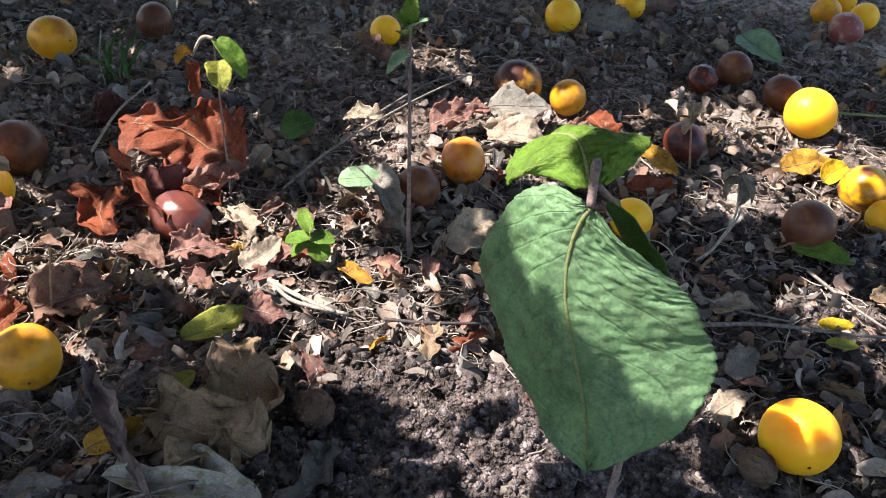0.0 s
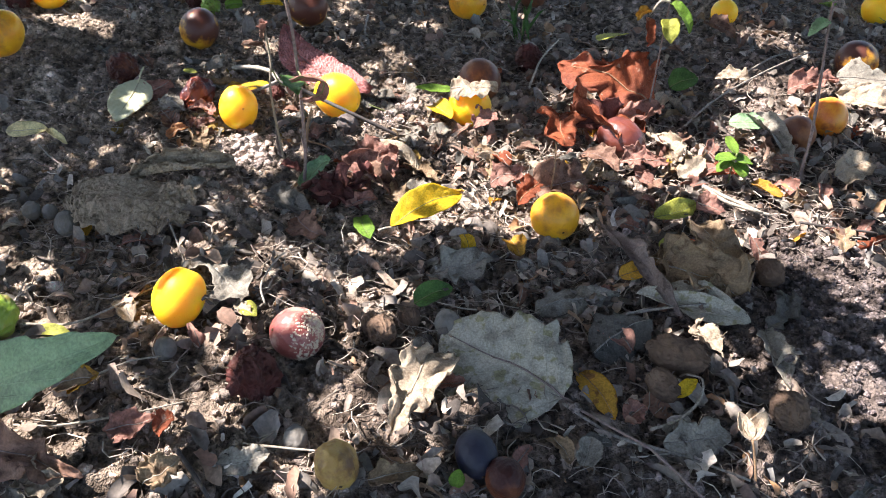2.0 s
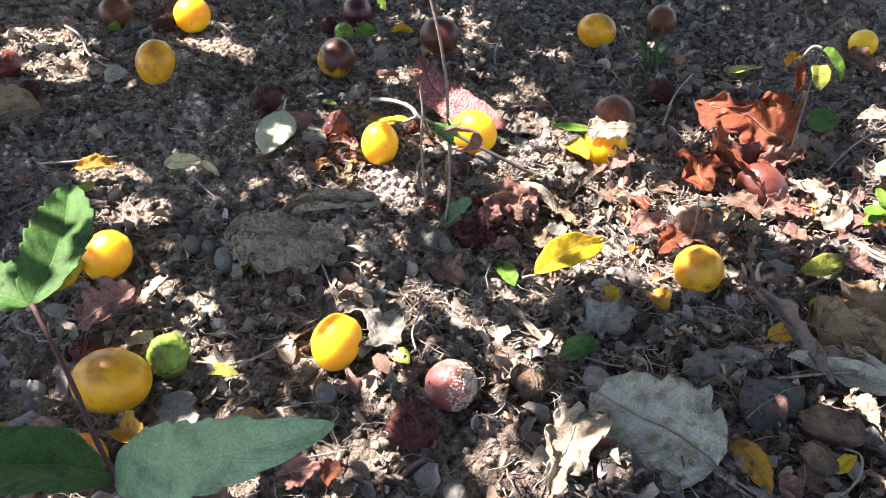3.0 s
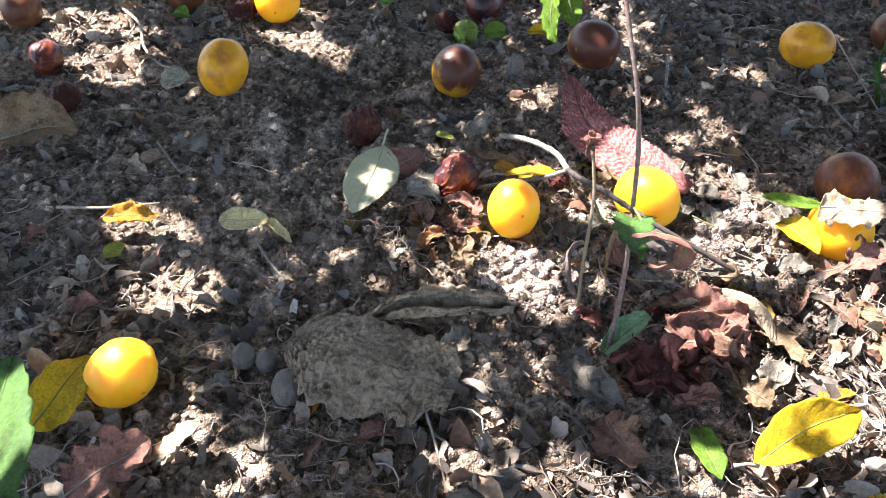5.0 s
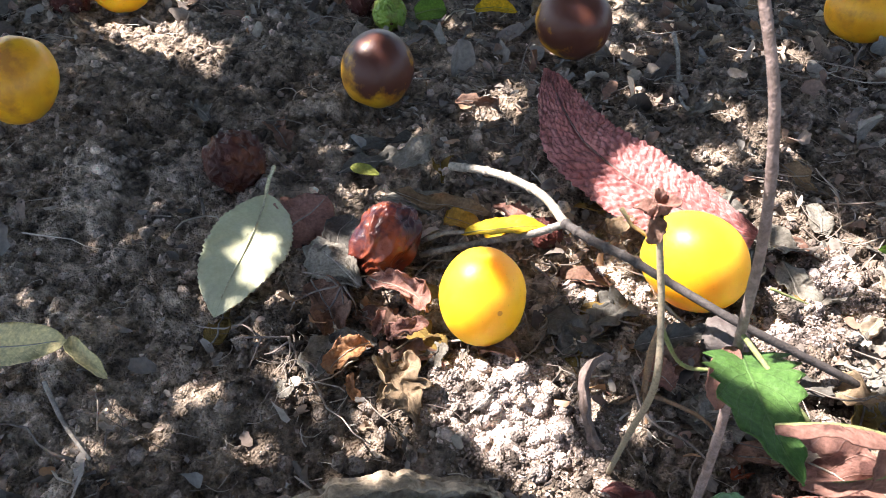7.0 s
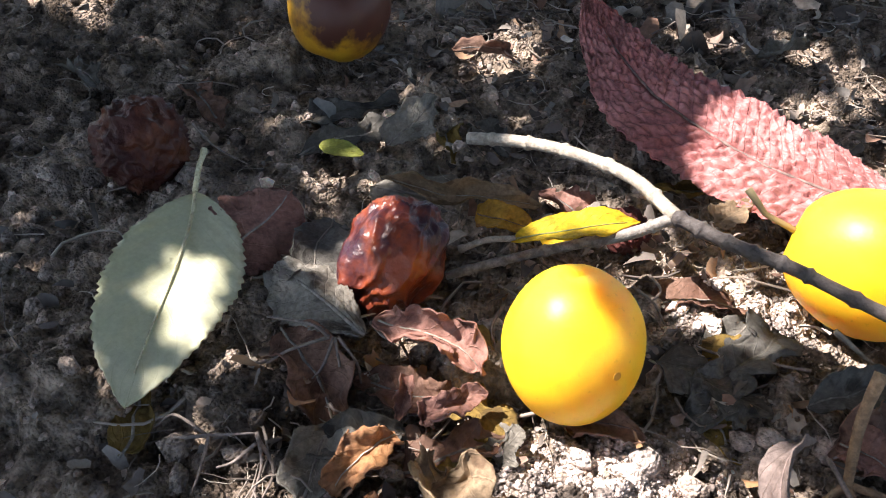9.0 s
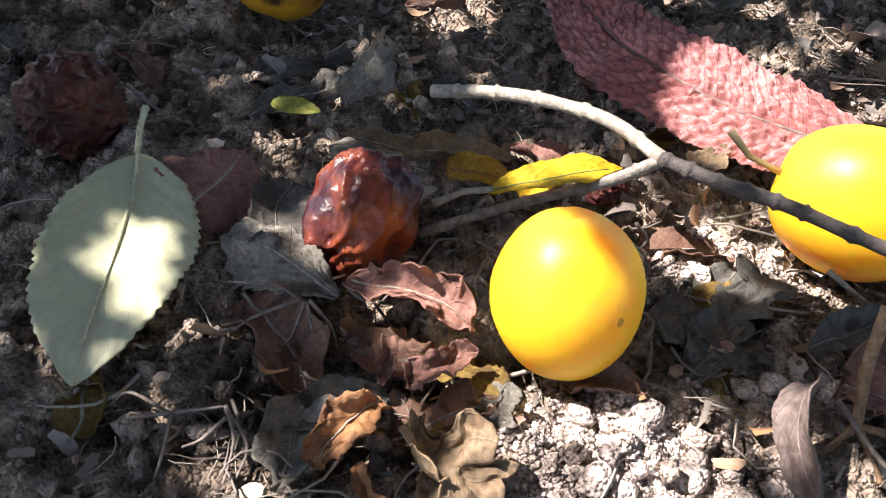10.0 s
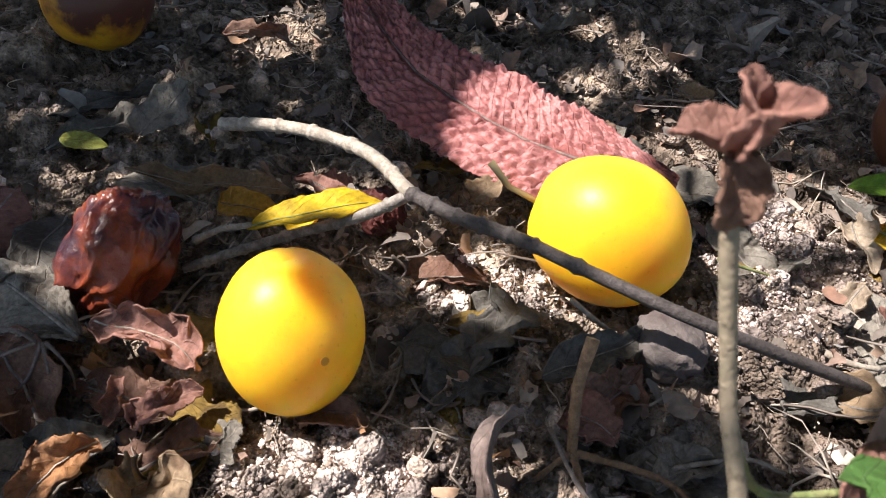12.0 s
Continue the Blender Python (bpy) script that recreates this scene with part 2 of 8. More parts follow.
L_DARKRED = leaf_material("dark_red_leaf", (0.12, 0.045, 0.04), (0.19, 0.075, 0.065), (0.2, 0.1, 0.09), 0.7, 0.15, (0.07, 0.03, 0.025))
L_YELLOW = leaf_material("yellow_leaf", (0.72, 0.5, 0.02), (0.62, 0.45, 0.03), (0.7, 0.6, 0.12), 0.5, 0.35)
L_AMBER = leaf_material("amber_leaf", (0.55, 0.31, 0.04), (0.45, 0.25, 0.04), (0.6, 0.4, 0.12), 0.6, 0.3, (0.22, 0.1, 0.04))
L_OLIVE = leaf_material("yellow_green_leaf", (0.42, 0.42, 0.07), (0.34, 0.36, 0.08), (0.5, 0.48, 0.16), 0.55, 0.3)
L_STRAW = leaf_material("straw_yellow_leaf", (0.78, 0.69, 0.4), (0.7, 0.62, 0.32), (0.74, 0.66, 0.4), 0.6, 0.2, mark=0.3)
L_TAN = leaf_material("tan_leaf", (0.33, 0.24, 0.15), (0.25, 0.175, 0.11), (0.4, 0.31, 0.2), 0.75, 0.2, (0.16, 0.1, 0.06))
L_CREAM = leaf_material("bleached_leaf", (0.45, 0.375, 0.28), (0.36, 0.285, 0.21), (0.5, 0.43, 0.33), 0.75, 0.2, (0.25, 0.18, 0.12))
L_GREEN = leaf_material("green_leaf", (0.075, 0.17, 0.045), (0.1, 0.2, 0.05), (0.2, 0.3, 0.13), 0.5, 0.3)
L_FRESH = leaf_material("fresh_green_leaf", (0.14, 0.27, 0.035), (0.2, 0.33, 0.05), (0.28, 0.38, 0.12), 0.5, 0.4)
L_BLUE = leaf_material("bluish_green_leaf", (0.18, 0.32, 0.16), (0.24, 0.38, 0.21), (0.32, 0.44, 0.26), 0.4, 0.25, None, 1.0, 0.5)
L_MOSS = leaf_material("decayed_yellow_brown_leaf", (0.24, 0.16, 0.04), (0.17, 0.11, 0.035), (0.2, 0.14, 0.05), 0.8, 0.1, (0.08, 0.05, 0.02))
L_LAV = leaf_material("lavender_grey_leaf", (0.38, 0.355, 0.285), (0.46, 0.43, 0.35), (0.4, 0.38, 0.24), 0.85, 0.1, (0.27, 0.25, 0.13), mark=0.3, rare=0.57)

L_DOWNY = leaf_material("downy_green_leaf", (0.12, 0.235, 0.1), (0.18, 0.31, 0.15), (0.07, 0.16, 0.06), 0.45, 0.2, (0.27, 0.24, 0.17), gloss=0.5, rare=0.7, mark=0.55)

L_FELT = leaf_material("felted_grey_brown_leaf", (0.28, 0.222, 0.16), (0.36, 0.295, 0.22), (0.2, 0.16, 0.115), 0.95, 0.05, (0.13, 0.1, 0.07), mark=0.1, gloss=0.05)


def stem_material(name, one, two, rough=0.75):
    m, n, l, b = material(name, rough)
    c = coords(n, l)
    w = noise_tex(n, l, c, 420.0, 5, 0.65)
    fine = noise_tex(n, l, c, 1200.0, 3)
    col = mixed(n, l, ramp(n, l, w, [(0.4, (0, 0, 0)), (0.6, (1, 1, 1))]), one, tuple(0.75 * v for v in two))
    l.new(mixed(n, l, ramp(n, l, fine, [(0.5, (0, 0, 0)), (0.66, (0.75, 0.75, 0.75))]), col, tuple(0.5 * v for v in one)), b.inputs["Base Color"])
    bumped(n, l, b, maths(n, l, "ADD", w, fine), 0.5, 0.0006)
    return m


S_PALE = stem_material("pale_dry_stem", (0.42, 0.37, 0.3), (0.33, 0.28, 0.22))
S_TWIG = stem_material("weathered_grey_twig", (0.3, 0.27, 0.23), (0.19, 0.16, 0.135))
S_DARK = stem_material("dark_twig", (0.05, 0.04, 0.036), (0.1, 0.083, 0.074))
S_ROOT = stem_material("dull_brown_rootlet", (0.25, 0.2, 0.17), (0.17, 0.135, 0.115))
S_LIME = stem_material("pale_green_stem", (0.58, 0.56, 0.36), (0.52, 0.46, 0.28))
S_TAN = stem_material("tan_stem", (0.36, 0.22, 0.12), (0.27, 0.16, 0.085))
S_GREEN = stem_material("green_stem", (0.2, 0.25, 0.08), (0.28, 0.27, 0.12))
S_OLIVE = stem_material("olive_brown_stem", (0.28, 0.225, 0.155), (0.33, 0.28, 0.19))
S_RED = stem_material("dark_red_stem", (0.06, 0.02, 0.02), (0.1, 0.035, 0.03))
S_MAUVE = stem_material("mauve_brown_stem", (0.26, 0.19, 0.17), (0.2, 0.14, 0.12))


# ---- mesh helpers ----
def mesh(name, verts, faces, mat, smooth=True, uv=None):
    me = bpy.data.meshes.new(name)
    me.from_pydata(verts, [], faces)
    if smooth:
        me.polygons.foreach_set("use_smooth", [True] * len(me.polygons))
    if mat:
        me.materials.append(mat)
    if uv is not None:
        layer = me.uv_layers.new(name="UVMap")
        idx = np.empty(len(me.loops), int)
        me.loops.foreach_get("vertex_index", idx)
        layer.data.foreach_set("uv", np.asarray(uv, float)[idx].ravel())
    me.update()
    return me


def part(name, data, parent, label=""):
    ob = new(name, data)
    ob.parent = parent
    return tagged(ob, label)


LATTICE = np.random.RandomState(5).rand(256, 256)


def field(x, y, cell, seed=0):
    """Smooth value noise from -1 to 1 for arrays of places."""
    u, v = x / cell + seed * 17.31, y / cell + seed * 9.77
    i, j = np.floor(u).astype(int), np.floor(v).astype(int)
    a, b = u - i, v - j
    a, b = a * a * (3 - 2 * a), b * b * (3 - 2 * b)
    g = lambda p, q: LATTICE[p & 255, q & 255]  # noqa: E731
    return 2 * ((g(i, j) * (1 - a) + g(i + 1, j) * a) * (1 - b) + (g(i, j + 1) * (1 - a) + g(i + 1, j + 1) * a) * b) - 1


def swell(x, y):
    """The slow rise and fall of the ground."""
    x, y = np.asarray(x, float), np.asarray(y, float)
    near = np.exp(-((x / 1.2) ** 2 + (y / 1.2) ** 2))
    mound = 0.0045 * np.exp(-(((x + 0.2) / 0.2) ** 2 + ((y - 0.11) / 0.18) ** 2))
    return mound + near * (0.0014 * field(x, y, 0.16, 1) + 0.0014 * field(x, y, 0.055, 2)) - 0.001


def h(x, y):
    return float(swell(np.array([x]), np.array([y]))[0])


# ---- the ground: one sheet, finest round the ripe fruit, out to the horizon ----
def steps(lo, fine_lo, fine_hi, hi, fine, coarse):
    out = list(np.arange(lo, fine_lo, coarse)) + list(np.arange(fine_lo, fine_hi, fine)) + list(np.arange(fine_hi, hi, coarse))
    d, left, right = coarse, [lo], [out[-1]]
    while right[-1] < 300:
        d *= 1.5
        left.append(left[-1] - d)
        right.append(right[-1] + d)
    return np.array(left[:0:-1] + out + right[1:])


GROUND = {}


def lie(x, y):
    """The height of the ground's sheet at arrays of places."""
    xs, ys, z = GROUND["xs"], GROUND["ys"], GROUND["z"]
    i, j = np.searchsorted(xs, x) - 1, np.searchsorted(ys, y) - 1
    a, b = (x - xs[i]) / (xs[i + 1] - xs[i]), (y - ys[j]) / (ys[j + 1] - ys[j])
    return (z[j, i] * (1 - a) + z[j, i + 1] * a) * (1 - b) + (z[j + 1, i] * (1 - a) + z[j + 1, i + 1] * a) * b


def build_ground():
    xs, ys = steps(-0.75, -0.36, 0.06, 0.8, 0.0013, 0.0028), steps(-0.42, -0.09, 0.24, 0.75, 0.0013, 0.0028)
    X, Y = np.meshgrid(xs, ys)
    near = np.exp(-((X / 1.0) ** 4 + (Y / 1.0) ** 4))
    rough = 0.6 + 0.5 * field(X, Y, 0.09, 8)
    Z = swell(X, Y)
    Z += 1.2 * near * rough * (0.0038 * np.abs(field(X, Y, 0.021, 3)) + 0.0026 * np.abs(field(X, Y, 0.009, 4)) + 0.0016 * np.abs(field(X, Y, 0.0042, 5)) + 0.0006 * field(X, Y, 0.0022, 6))
    Z -= near * 0.0022 * np.exp(-((field(X, Y, 0.03, 7) / 0.05) ** 2)) + near * 0.0026
    rng = np.random.RandomState(11)
    for size, count, x0, x1, y0, y1 in ((0.017, 330, -0.7, 0.75, -0.4, 0.7), (0.009, 1300, -0.7, 0.75, -0.4, 0.7), (0.0048, 9000, -0.7, 0.75, -0.4, 0.7), (0.0026, 9000, -0.36, 0.06, -0.09, 0.24)):
        px, py = rng.uniform(x0, x1, count), rng.uniform(y0, y1, count)
        rr = size * rng.uniform(0.5, 1.35, count)
        for cx, cy, r, tall in zip(px, py, rr, rng.uniform(0.25, 0.75, count)):
            i0, i1 = np.searchsorted(xs, (cx - r, cx + r))
            j0, j1 = np.searchsorted(ys, (cy - r, cy + r))
            if i1 - i0 < 2 or j1 - j0 < 2:
                continue
            dx, dy = (xs[i0:i1] - cx) / r, (ys[j0:j1, None] - cy) / r
            Z[j0:j1, i0:i1] += np.clip(1 - (dx * dx + dy * dy) ** 1.6, 0, 1) * r * tall * 0.55
    Z += near * (0.0016 * np.abs(field(X, Y, 0.0062, 14)) + 0.0013 * np.abs(field(X, Y, 0.0033, 15)) - 0.0019)
    GROUND.update(xs=xs, ys=ys, z=Z)
    ny, nx = X.shape
    verts = np.stack([X, Y, Z], -1).reshape(-1, 3)
    a = (np.arange(ny - 1)[:, None] * nx + np.arange(nx - 1)).ravel()
    faces = np.stack([a, a + 1, a + nx + 1, a + nx], 1)
    me = bpy.data.meshes.new("ground")
    me.vertices.add(len(verts))
    me.vertices.foreach_set("co", verts.ravel())
    me.loops.add(faces.size)
    me.loops.foreach_set("vertex_index", faces.ravel())
    me.polygons.add(len(faces))
    me.polygons.foreach_set("loop_start", np.arange(0, faces.size, 4))
    me.polygons.foreach_set("use_smooth", [True] * len(faces))
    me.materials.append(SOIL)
    me.update(calc_edges=True)
    tagged(new("ground", me), "bare crumbly dark garden soil strewn with fallen leaves", "ground", kind="structure")


build_ground()


# ---- fruit ----
def plum_mesh(name, r, mat, stretch=1.08, wrinkle=0.0, seed=0, groove=0.03, squash=1.0, folds=1.9):
    """A plum with its axis along local z: a suture, a dimple at the stalk end, wrinkles where it has dried."""
    nu, nv = (120, 76) if wrinkle > 0.75 else (60, 38) if wrinkle > 0.2 else (44, 26)
    verts, faces = [], []
    sharp = 1.6 if folds == 1.9 else 2.8
    for j in range(nv + 1):
        lat = math.pi * j / nv
        for i in range(nu):
            lon = 2 * math.pi * i / nu
            d = Vector((math.sin(lat) * math.cos(lon), math.sin(lat) * math.sin(lon), math.cos(lat)))
            k = 1 - groove * math.exp(-((lon - math.pi) / 0.16) ** 2) * math.sin(lat)
            k -= 0.10 * math.exp(-((lat / 0.24) ** 2))
            k += 0.03 * noise.noise(d * 1.3 + Vector((seed, 0, 0)))
            if wrinkle:
                q = Vector((d.x, d.y, d.z * 0.6)) * folds + Vector((seed, seed * 0.7, 0))
                q = q + noise.noise_vector(q * 1.3) * 0.35
                fold = 1 - min(1.0, abs(noise.noise(q)) * 2.4)
                crease = 1 - min(1.0, abs(noise.noise(q * 2.7)) * 2.3)
                fine = 1 - min(1.0, abs(noise.noise(q * 6.5)) * 2.3)
                k += wrinkle * (0.13 * fold ** sharp + 0.048 * crease ** sharp + 0.016 * fine ** sharp - 0.1 - 0.15 * noise.noise(d * 1.6 + Vector((0, seed, 3))))
            verts.append((d.x * r * k, d.y * r * k * squash, d.z * r * k * stretch))
    for j in range(nv):
        for i in range(nu):
            a, b = j * nu + i, j * nu + (i + 1) % nu
            faces.append((a, a + nu, b + nu, b))
    return mesh(name, verts, faces, mat)


def tube(points, radii, sides=7):
    """Verts and faces of a tapering stem along points."""
    verts, faces = [], []
    pts = [Vector(p) for p in points]
    for k, p in enumerate(pts):
        way = (pts[min(k + 1, len(pts) - 1)] - pts[max(k - 1, 0)]).normalized()
        side = way.orthogonal().normalized() if k == 0 else (side - way * side.dot(way)).normalized()
        up = way.cross(side)
        r = radii[k] if isinstance(radii, (list, tuple)) else radii
        for s in range(sides):
            a = 2 * math.pi * s / sides
            verts.append(p + (side * math.cos(a) + up * math.sin(a)) * r)
    for k in range(len(pts) - 1):
        for s in range(sides):
            a, b = k * sides + s, k * sides + (s + 1) % sides
            faces.append((a, b, b + sides, a + sides))
    faces.append(tuple(range(sides - 1, -1, -1)))
    faces.append(tuple((len(pts) - 1) * sides + s for s in range(sides)))
    return [tuple(v) for v in verts], faces


STALK = material("dry_stalk", 0.8)[0]
STALK.node_tree.nodes["Principled BSDF"].inputs["Base Color"].default_value = (0.3, 0.24, 0.12, 1)
SCAR = material("blossom_scar", 0.9)[0]
SCAR.node_tree.nodes["Principled BSDF"].inputs["Base Color"].default_value = (0.07, 0.04, 0.02, 1)
FAINT = material("faint_scar", 0.7)[0]
FAINT.node_tree.nodes["Principled BSDF"].inputs["Base Color"].default_value = (0.58, 0.26, 0.015, 1)
COUNT = {"n": 0}
PLUMS = []
GRIT = material("pale_grit", 0.9)[0]
GRIT.node_tree.nodes["Principled BSDF"].inputs["Base Color"].default_value = (0.5, 0.4, 0.3, 1)


def crust_mesh(r, way, turn):
    """Grains of mould over the side of a fruit that looks along way."""
    rng = np.random.RandomState(7)
    way = turn.inverted() @ way
    verts, faces = [], []
    while len(verts) < 420 * 6:
        d = Vector(rng.normal(0, 1, 3)).normalized()
        if d.dot(way) < 0.15 + 0.35 * rng.rand():
            continue
        s, n = r * rng.uniform(0.03, 0.1), len(verts)
        p = d * r * 0.985
        for q in ((1, 0, 0), (-1, 0, 0), (0, 1, 0), (0, -1, 0), (0, 0, 1), (0, 0, -1)):
            verts.append(tuple(p + Vector(q) * s * rng.uniform(0.7, 1.2)))
        faces += [tuple(n + k for k in f) for f in ((0, 2, 4), (2, 1, 4), (1, 3, 4), (3, 0, 4), (2, 0, 5), (1, 2, 5), (3, 1, 5), (0, 3, 5))]
    return mesh("mould_crust", verts, faces, GRIT)


def plum(x, y, r, mat, label, aim=(0.4, -0.6, -0.1), stretch=1.08, wrinkle=0.0, squash=1.0, scar=True, scar_mat=None, mould=None, stalk=0.0, lift=0.0, spot=None, folds=1.9, category="plum", name="plum"):
    COUNT["n"] += 1
    seed = COUNT["n"] * 1.37
    ob = new(name, plum_mesh(name, r, mat, stretch, wrinkle, seed, 0.03 if wrinkle < 0.2 else 0.0, squash, folds))
    ob.matrix_world = Matrix.Translation((x, y, r * 0.85 + lift)) @ Vector(aim).to_track_quat("-Z", "X").to_matrix().to_4x4()
    tagged(ob, label, category, "fallen plums" if category == "plum" else "plum pits")
    if scar:
        v, f = tube([(0, 0, -r * stretch * 0.98), (0, 0, -r * stretch * 1.004), (0, 0, -r * stretch * 1.008)], [0.0009, 0.0007, 0.0003])
        part("blossom_scar", mesh("blossom_scar", v, f, scar_mat or SCAR), ob, "tiny dark scar")
    if spot:
        way = ob.matrix_world.to_3x3().inverted() @ Vector(spot)
        at = way * max(ob.data.vertices, key=lambda q: q.co.normalized().dot(way)).co.length
        v, f = tube([at - way * 0.0003, at + way * 0.00003, at + way * 0.00005], [0.0009, 0.00085, 0.0004], 12)
        part("skin_mark", mesh("skin_mark", v, f, FAINT, False), ob, "small round tan mark")
    if stalk:
        v, f = tube([(0, 0, r * stretch * 0.86), (0.001, 0, r * stretch + stalk * 0.5), (0.004, 0.002, r * stretch + stalk)], [0.0008, 0.0007, 0.001])
        part("stalk", mesh("stalk", v, f, STALK), ob, "thin pale stalk")
    PLUMS.append((x, y, r))
    if mould:
        part("mould_crust", crust_mesh(r, Vector(mould).normalized(), ob.matrix_world.to_3x3()), ob, "pale gritty mould crust")
    return ob


# ---- leaves, twigs and seedlings ----
def leaf_mesh(name, base, tip, width, mat, origin, shape="ovate", hook=0.3, fold=0.25, curl=0.0, crumple=0.04, roll=0.0, twist=0.0, teeth=0, bite=0.08, bumps=0.0, res=1.0, seed=0.0, sway=0.06, thick=0.00028, face=None, ragged=0.0):
    """A blade from base to tip, with thickness. hook: the spine's arc; fold: the V over the midrib; curl: edges rolled up (radians);
    roll: tilt about the spine (degrees); twist: along the spine; teeth: how many on each margin; bumps: blisters between the veins."""
    base, tip = Vector(base), Vector(tip)
    chord = (tip - base).length
    nu, nv = max(10, int(30 * res)), max(6, int(14 * res))
    if teeth:
        nu = max(nu, teeth * 4)
    u = np.linspace(0, 1, nu + 1)[:, None] * np.ones((1, nv + 1))
    v = np.ones((nu + 1, 1)) * np.linspace(-1, 1, nv + 1)[None]
    if shape == "ovate":
        w = (u ** 0.55 * (1 - u) ** 0.75) / 0.405
    elif shape == "lance":
        w = (u ** 0.8 * (1 - u) ** 0.9) / 0.306
    elif shape == "round":
        w = np.sqrt(np.clip(1 - (2 * u - 1) ** 2, 0, 1)) ** 0.85
    elif shape == "broad":
        w = np.clip(u * 6, 0, 1) ** 0.55 * np.clip((1 - u) * 4.5, 0, 1) ** 0.55 * (1.08 - 0.25 * u)
    elif shape == "heart":
        w = np.clip(u * 9, 0, 1) ** 0.5 * (1 - u ** 2.2) ** 0.8 * (0.86 + 0.3 * np.sin(np.pi * u))
    else:
        w = np.clip(u * 7, 0.25, 1) * np.clip((1 - u) * 5, 0.2, 1) * (0.8 + 0.25 * np.sin(7 * u + seed) + 0.15 * np.sin(17 * u + 2 * seed))
    if teeth:
        saw = (u * teeth + 0.15 * np.sin(seed + 9 * u)) % 1.0
        w = w * (1 + bite * (saw - 0.5) * np.abs(v) ** 3)
    if ragged:
        w = w * (1 + ragged * (field(u + seed, np.sign(v) * 0.77, 0.13, 11) + 0.6 * field(u + seed, np.sign(v) * 0.77, 0.05, 12)) * np.abs(v))
    x, half = u, w * width / 2 / chord
    if curl:
        a = curl * v * np.clip(w, 0.2, 2)
        y, z = half * np.sin(a) / curl / np.clip(w, 0.2, 2), half * (1 - np.cos(a)) / abs(curl) / np.clip(w, 0.2, 2) * np.sign(curl)
    else:
        y, z = half * v, 0 * u
    z = z + fold * np.abs(y) + 0.012 * np.cos(2 * np.pi * (9 * u - 2.5 * np.abs(v))) * np.abs(v) * np.clip(w, 0, 1) * width / chord
    y = y + sway * np.sin(np.pi * u + seed) - sway * math.sin(seed) * (1 - 2 * u)
    if twist:
        a = twist * (u - 0.4)
        y, z = y * np.cos(a) - z * np.sin(a), y * np.sin(a) + z * np.cos(a)
    if abs(hook) > 0.01:
        a = hook * (u - 0.5)
        k = 0.5 / math.sin(hook / 2)
        px, pz = 0.5 + k * np.sin(a), k * (np.cos(a) - math.cos(hook / 2))
        x, z = px + z * np.sin(a), pz + z * np.cos(a)
    P = np.stack([x, y, z], -1) * chord
    flat = P.reshape(-1, 3)
    s = Vector((seed * 3.1, seed * 1.7, seed))
    if crumple:
        f1, f2 = 3.2 / chord, 8.0 / chord
        for k in range(len(flat)):
            p = Vector(flat[k])
            q = noise.noise_vector(p * f1 + s) * crumple + noise.noise_vector(p * f2 + s) * crumple * 0.45 + Vector((0, 0, abs(noise.noise(p * f2 * 1.7 + s)))) * crumple * 0.5
            flat[k] += np.array(q) * chord * min(1.0, 0.35 + abs(v.flat[k]))
    if bumps:
        for k in range(len(flat)):
            uu, vv = u.flat[k], v.flat[k]
            q = Vector((uu * 32 - abs(vv) * 9, vv * 9, seed))
            flat[k, 2] += bumps * (min(0.5, abs(noise.noise(q)) * 2) + 0.4 * min(0.5, abs(noise.noise(q * 2.1)) * 2)) * chord
    along = (tip - base).normalized()
    side = Vector((0, 0, 1)).cross(along)
    side = side.normalized() if side.length > 0.05 else Vector((1, 0, 0))
    turn = Matrix.Rotation(radians(roll), 3, along)
    side = turn @ side
    up = along.cross(side)
    if face:
        up = (Vector(face) - along * along.dot(Vector(face))).normalized()
        side = up.cross(along)
    R = np.array([along, side, up])
    W = flat @ R + np.array(base - Vector(origin))
    G = W.reshape(nu + 1, nv + 1, 3)
    nrm = np.cross(np.gradient(G, axis=0), np.gradient(G, axis=1))
    nrm /= np.linalg.norm(nrm, axis=-1, keepdims=True) + 1e-12
    under = (G - nrm * thick).reshape(-1, 3)
    n, c = len(W), nv + 1
    faces = []
    for i in range(nu):
        for j in range(nv):
            a = i * c + j
            faces.append((a, a + c, a + c + 1, a + 1))
            faces.append((n + a, n + a + 1, n + a + c + 1, n + a + c))
    for i in range(nu):
        for a, b in ((i * c, (i + 1) * c), ((i + 1) * c + nv, i * c + nv)):
            faces.append((a, n + a, n + b, b))
    uv = np.stack([u, 0.5 + 0.5 * v], -1).reshape(-1, 2)
    spine = [Vector(G[i, nv // 2]) for i in range(0, nu - 1, max(1, nu // 8))]
    return mesh(name, np.concatenate([W, under]).tolist(), faces, mat, True, np.concatenate([uv, uv])), spine


RIBS = {"brown_leaf": S_MAUVE, "grey_brown_leaf": S_MAUVE, "felted_grey_brown_leaf": S_MAUVE, "dark_grey_leaf": S_TWIG, "grey_leaf": S_TWIG, "dark_red_leaf": S_RED, "rust_red_leaf": S_TAN, "green_leaf": S_GREEN, "fresh_green_leaf": S_GREEN, "tan_leaf": S_PALE, "red_bullate_leaf": S_MAUVE,
        "yellow_leaf": S_GREEN, "amber_leaf": S_TAN, "yellow_green_leaf": S_GREEN, "bluish_green_leaf": S_GREEN}


WITHERED = {"brown_leaf", "pinkish_brown_leaf", "tan_leaf", "bleached_leaf", "rust_red_leaf", "dark_red_leaf", "orange_brown_leaf", "grey_leaf", "dark_grey_leaf", "grey_brown_leaf"}


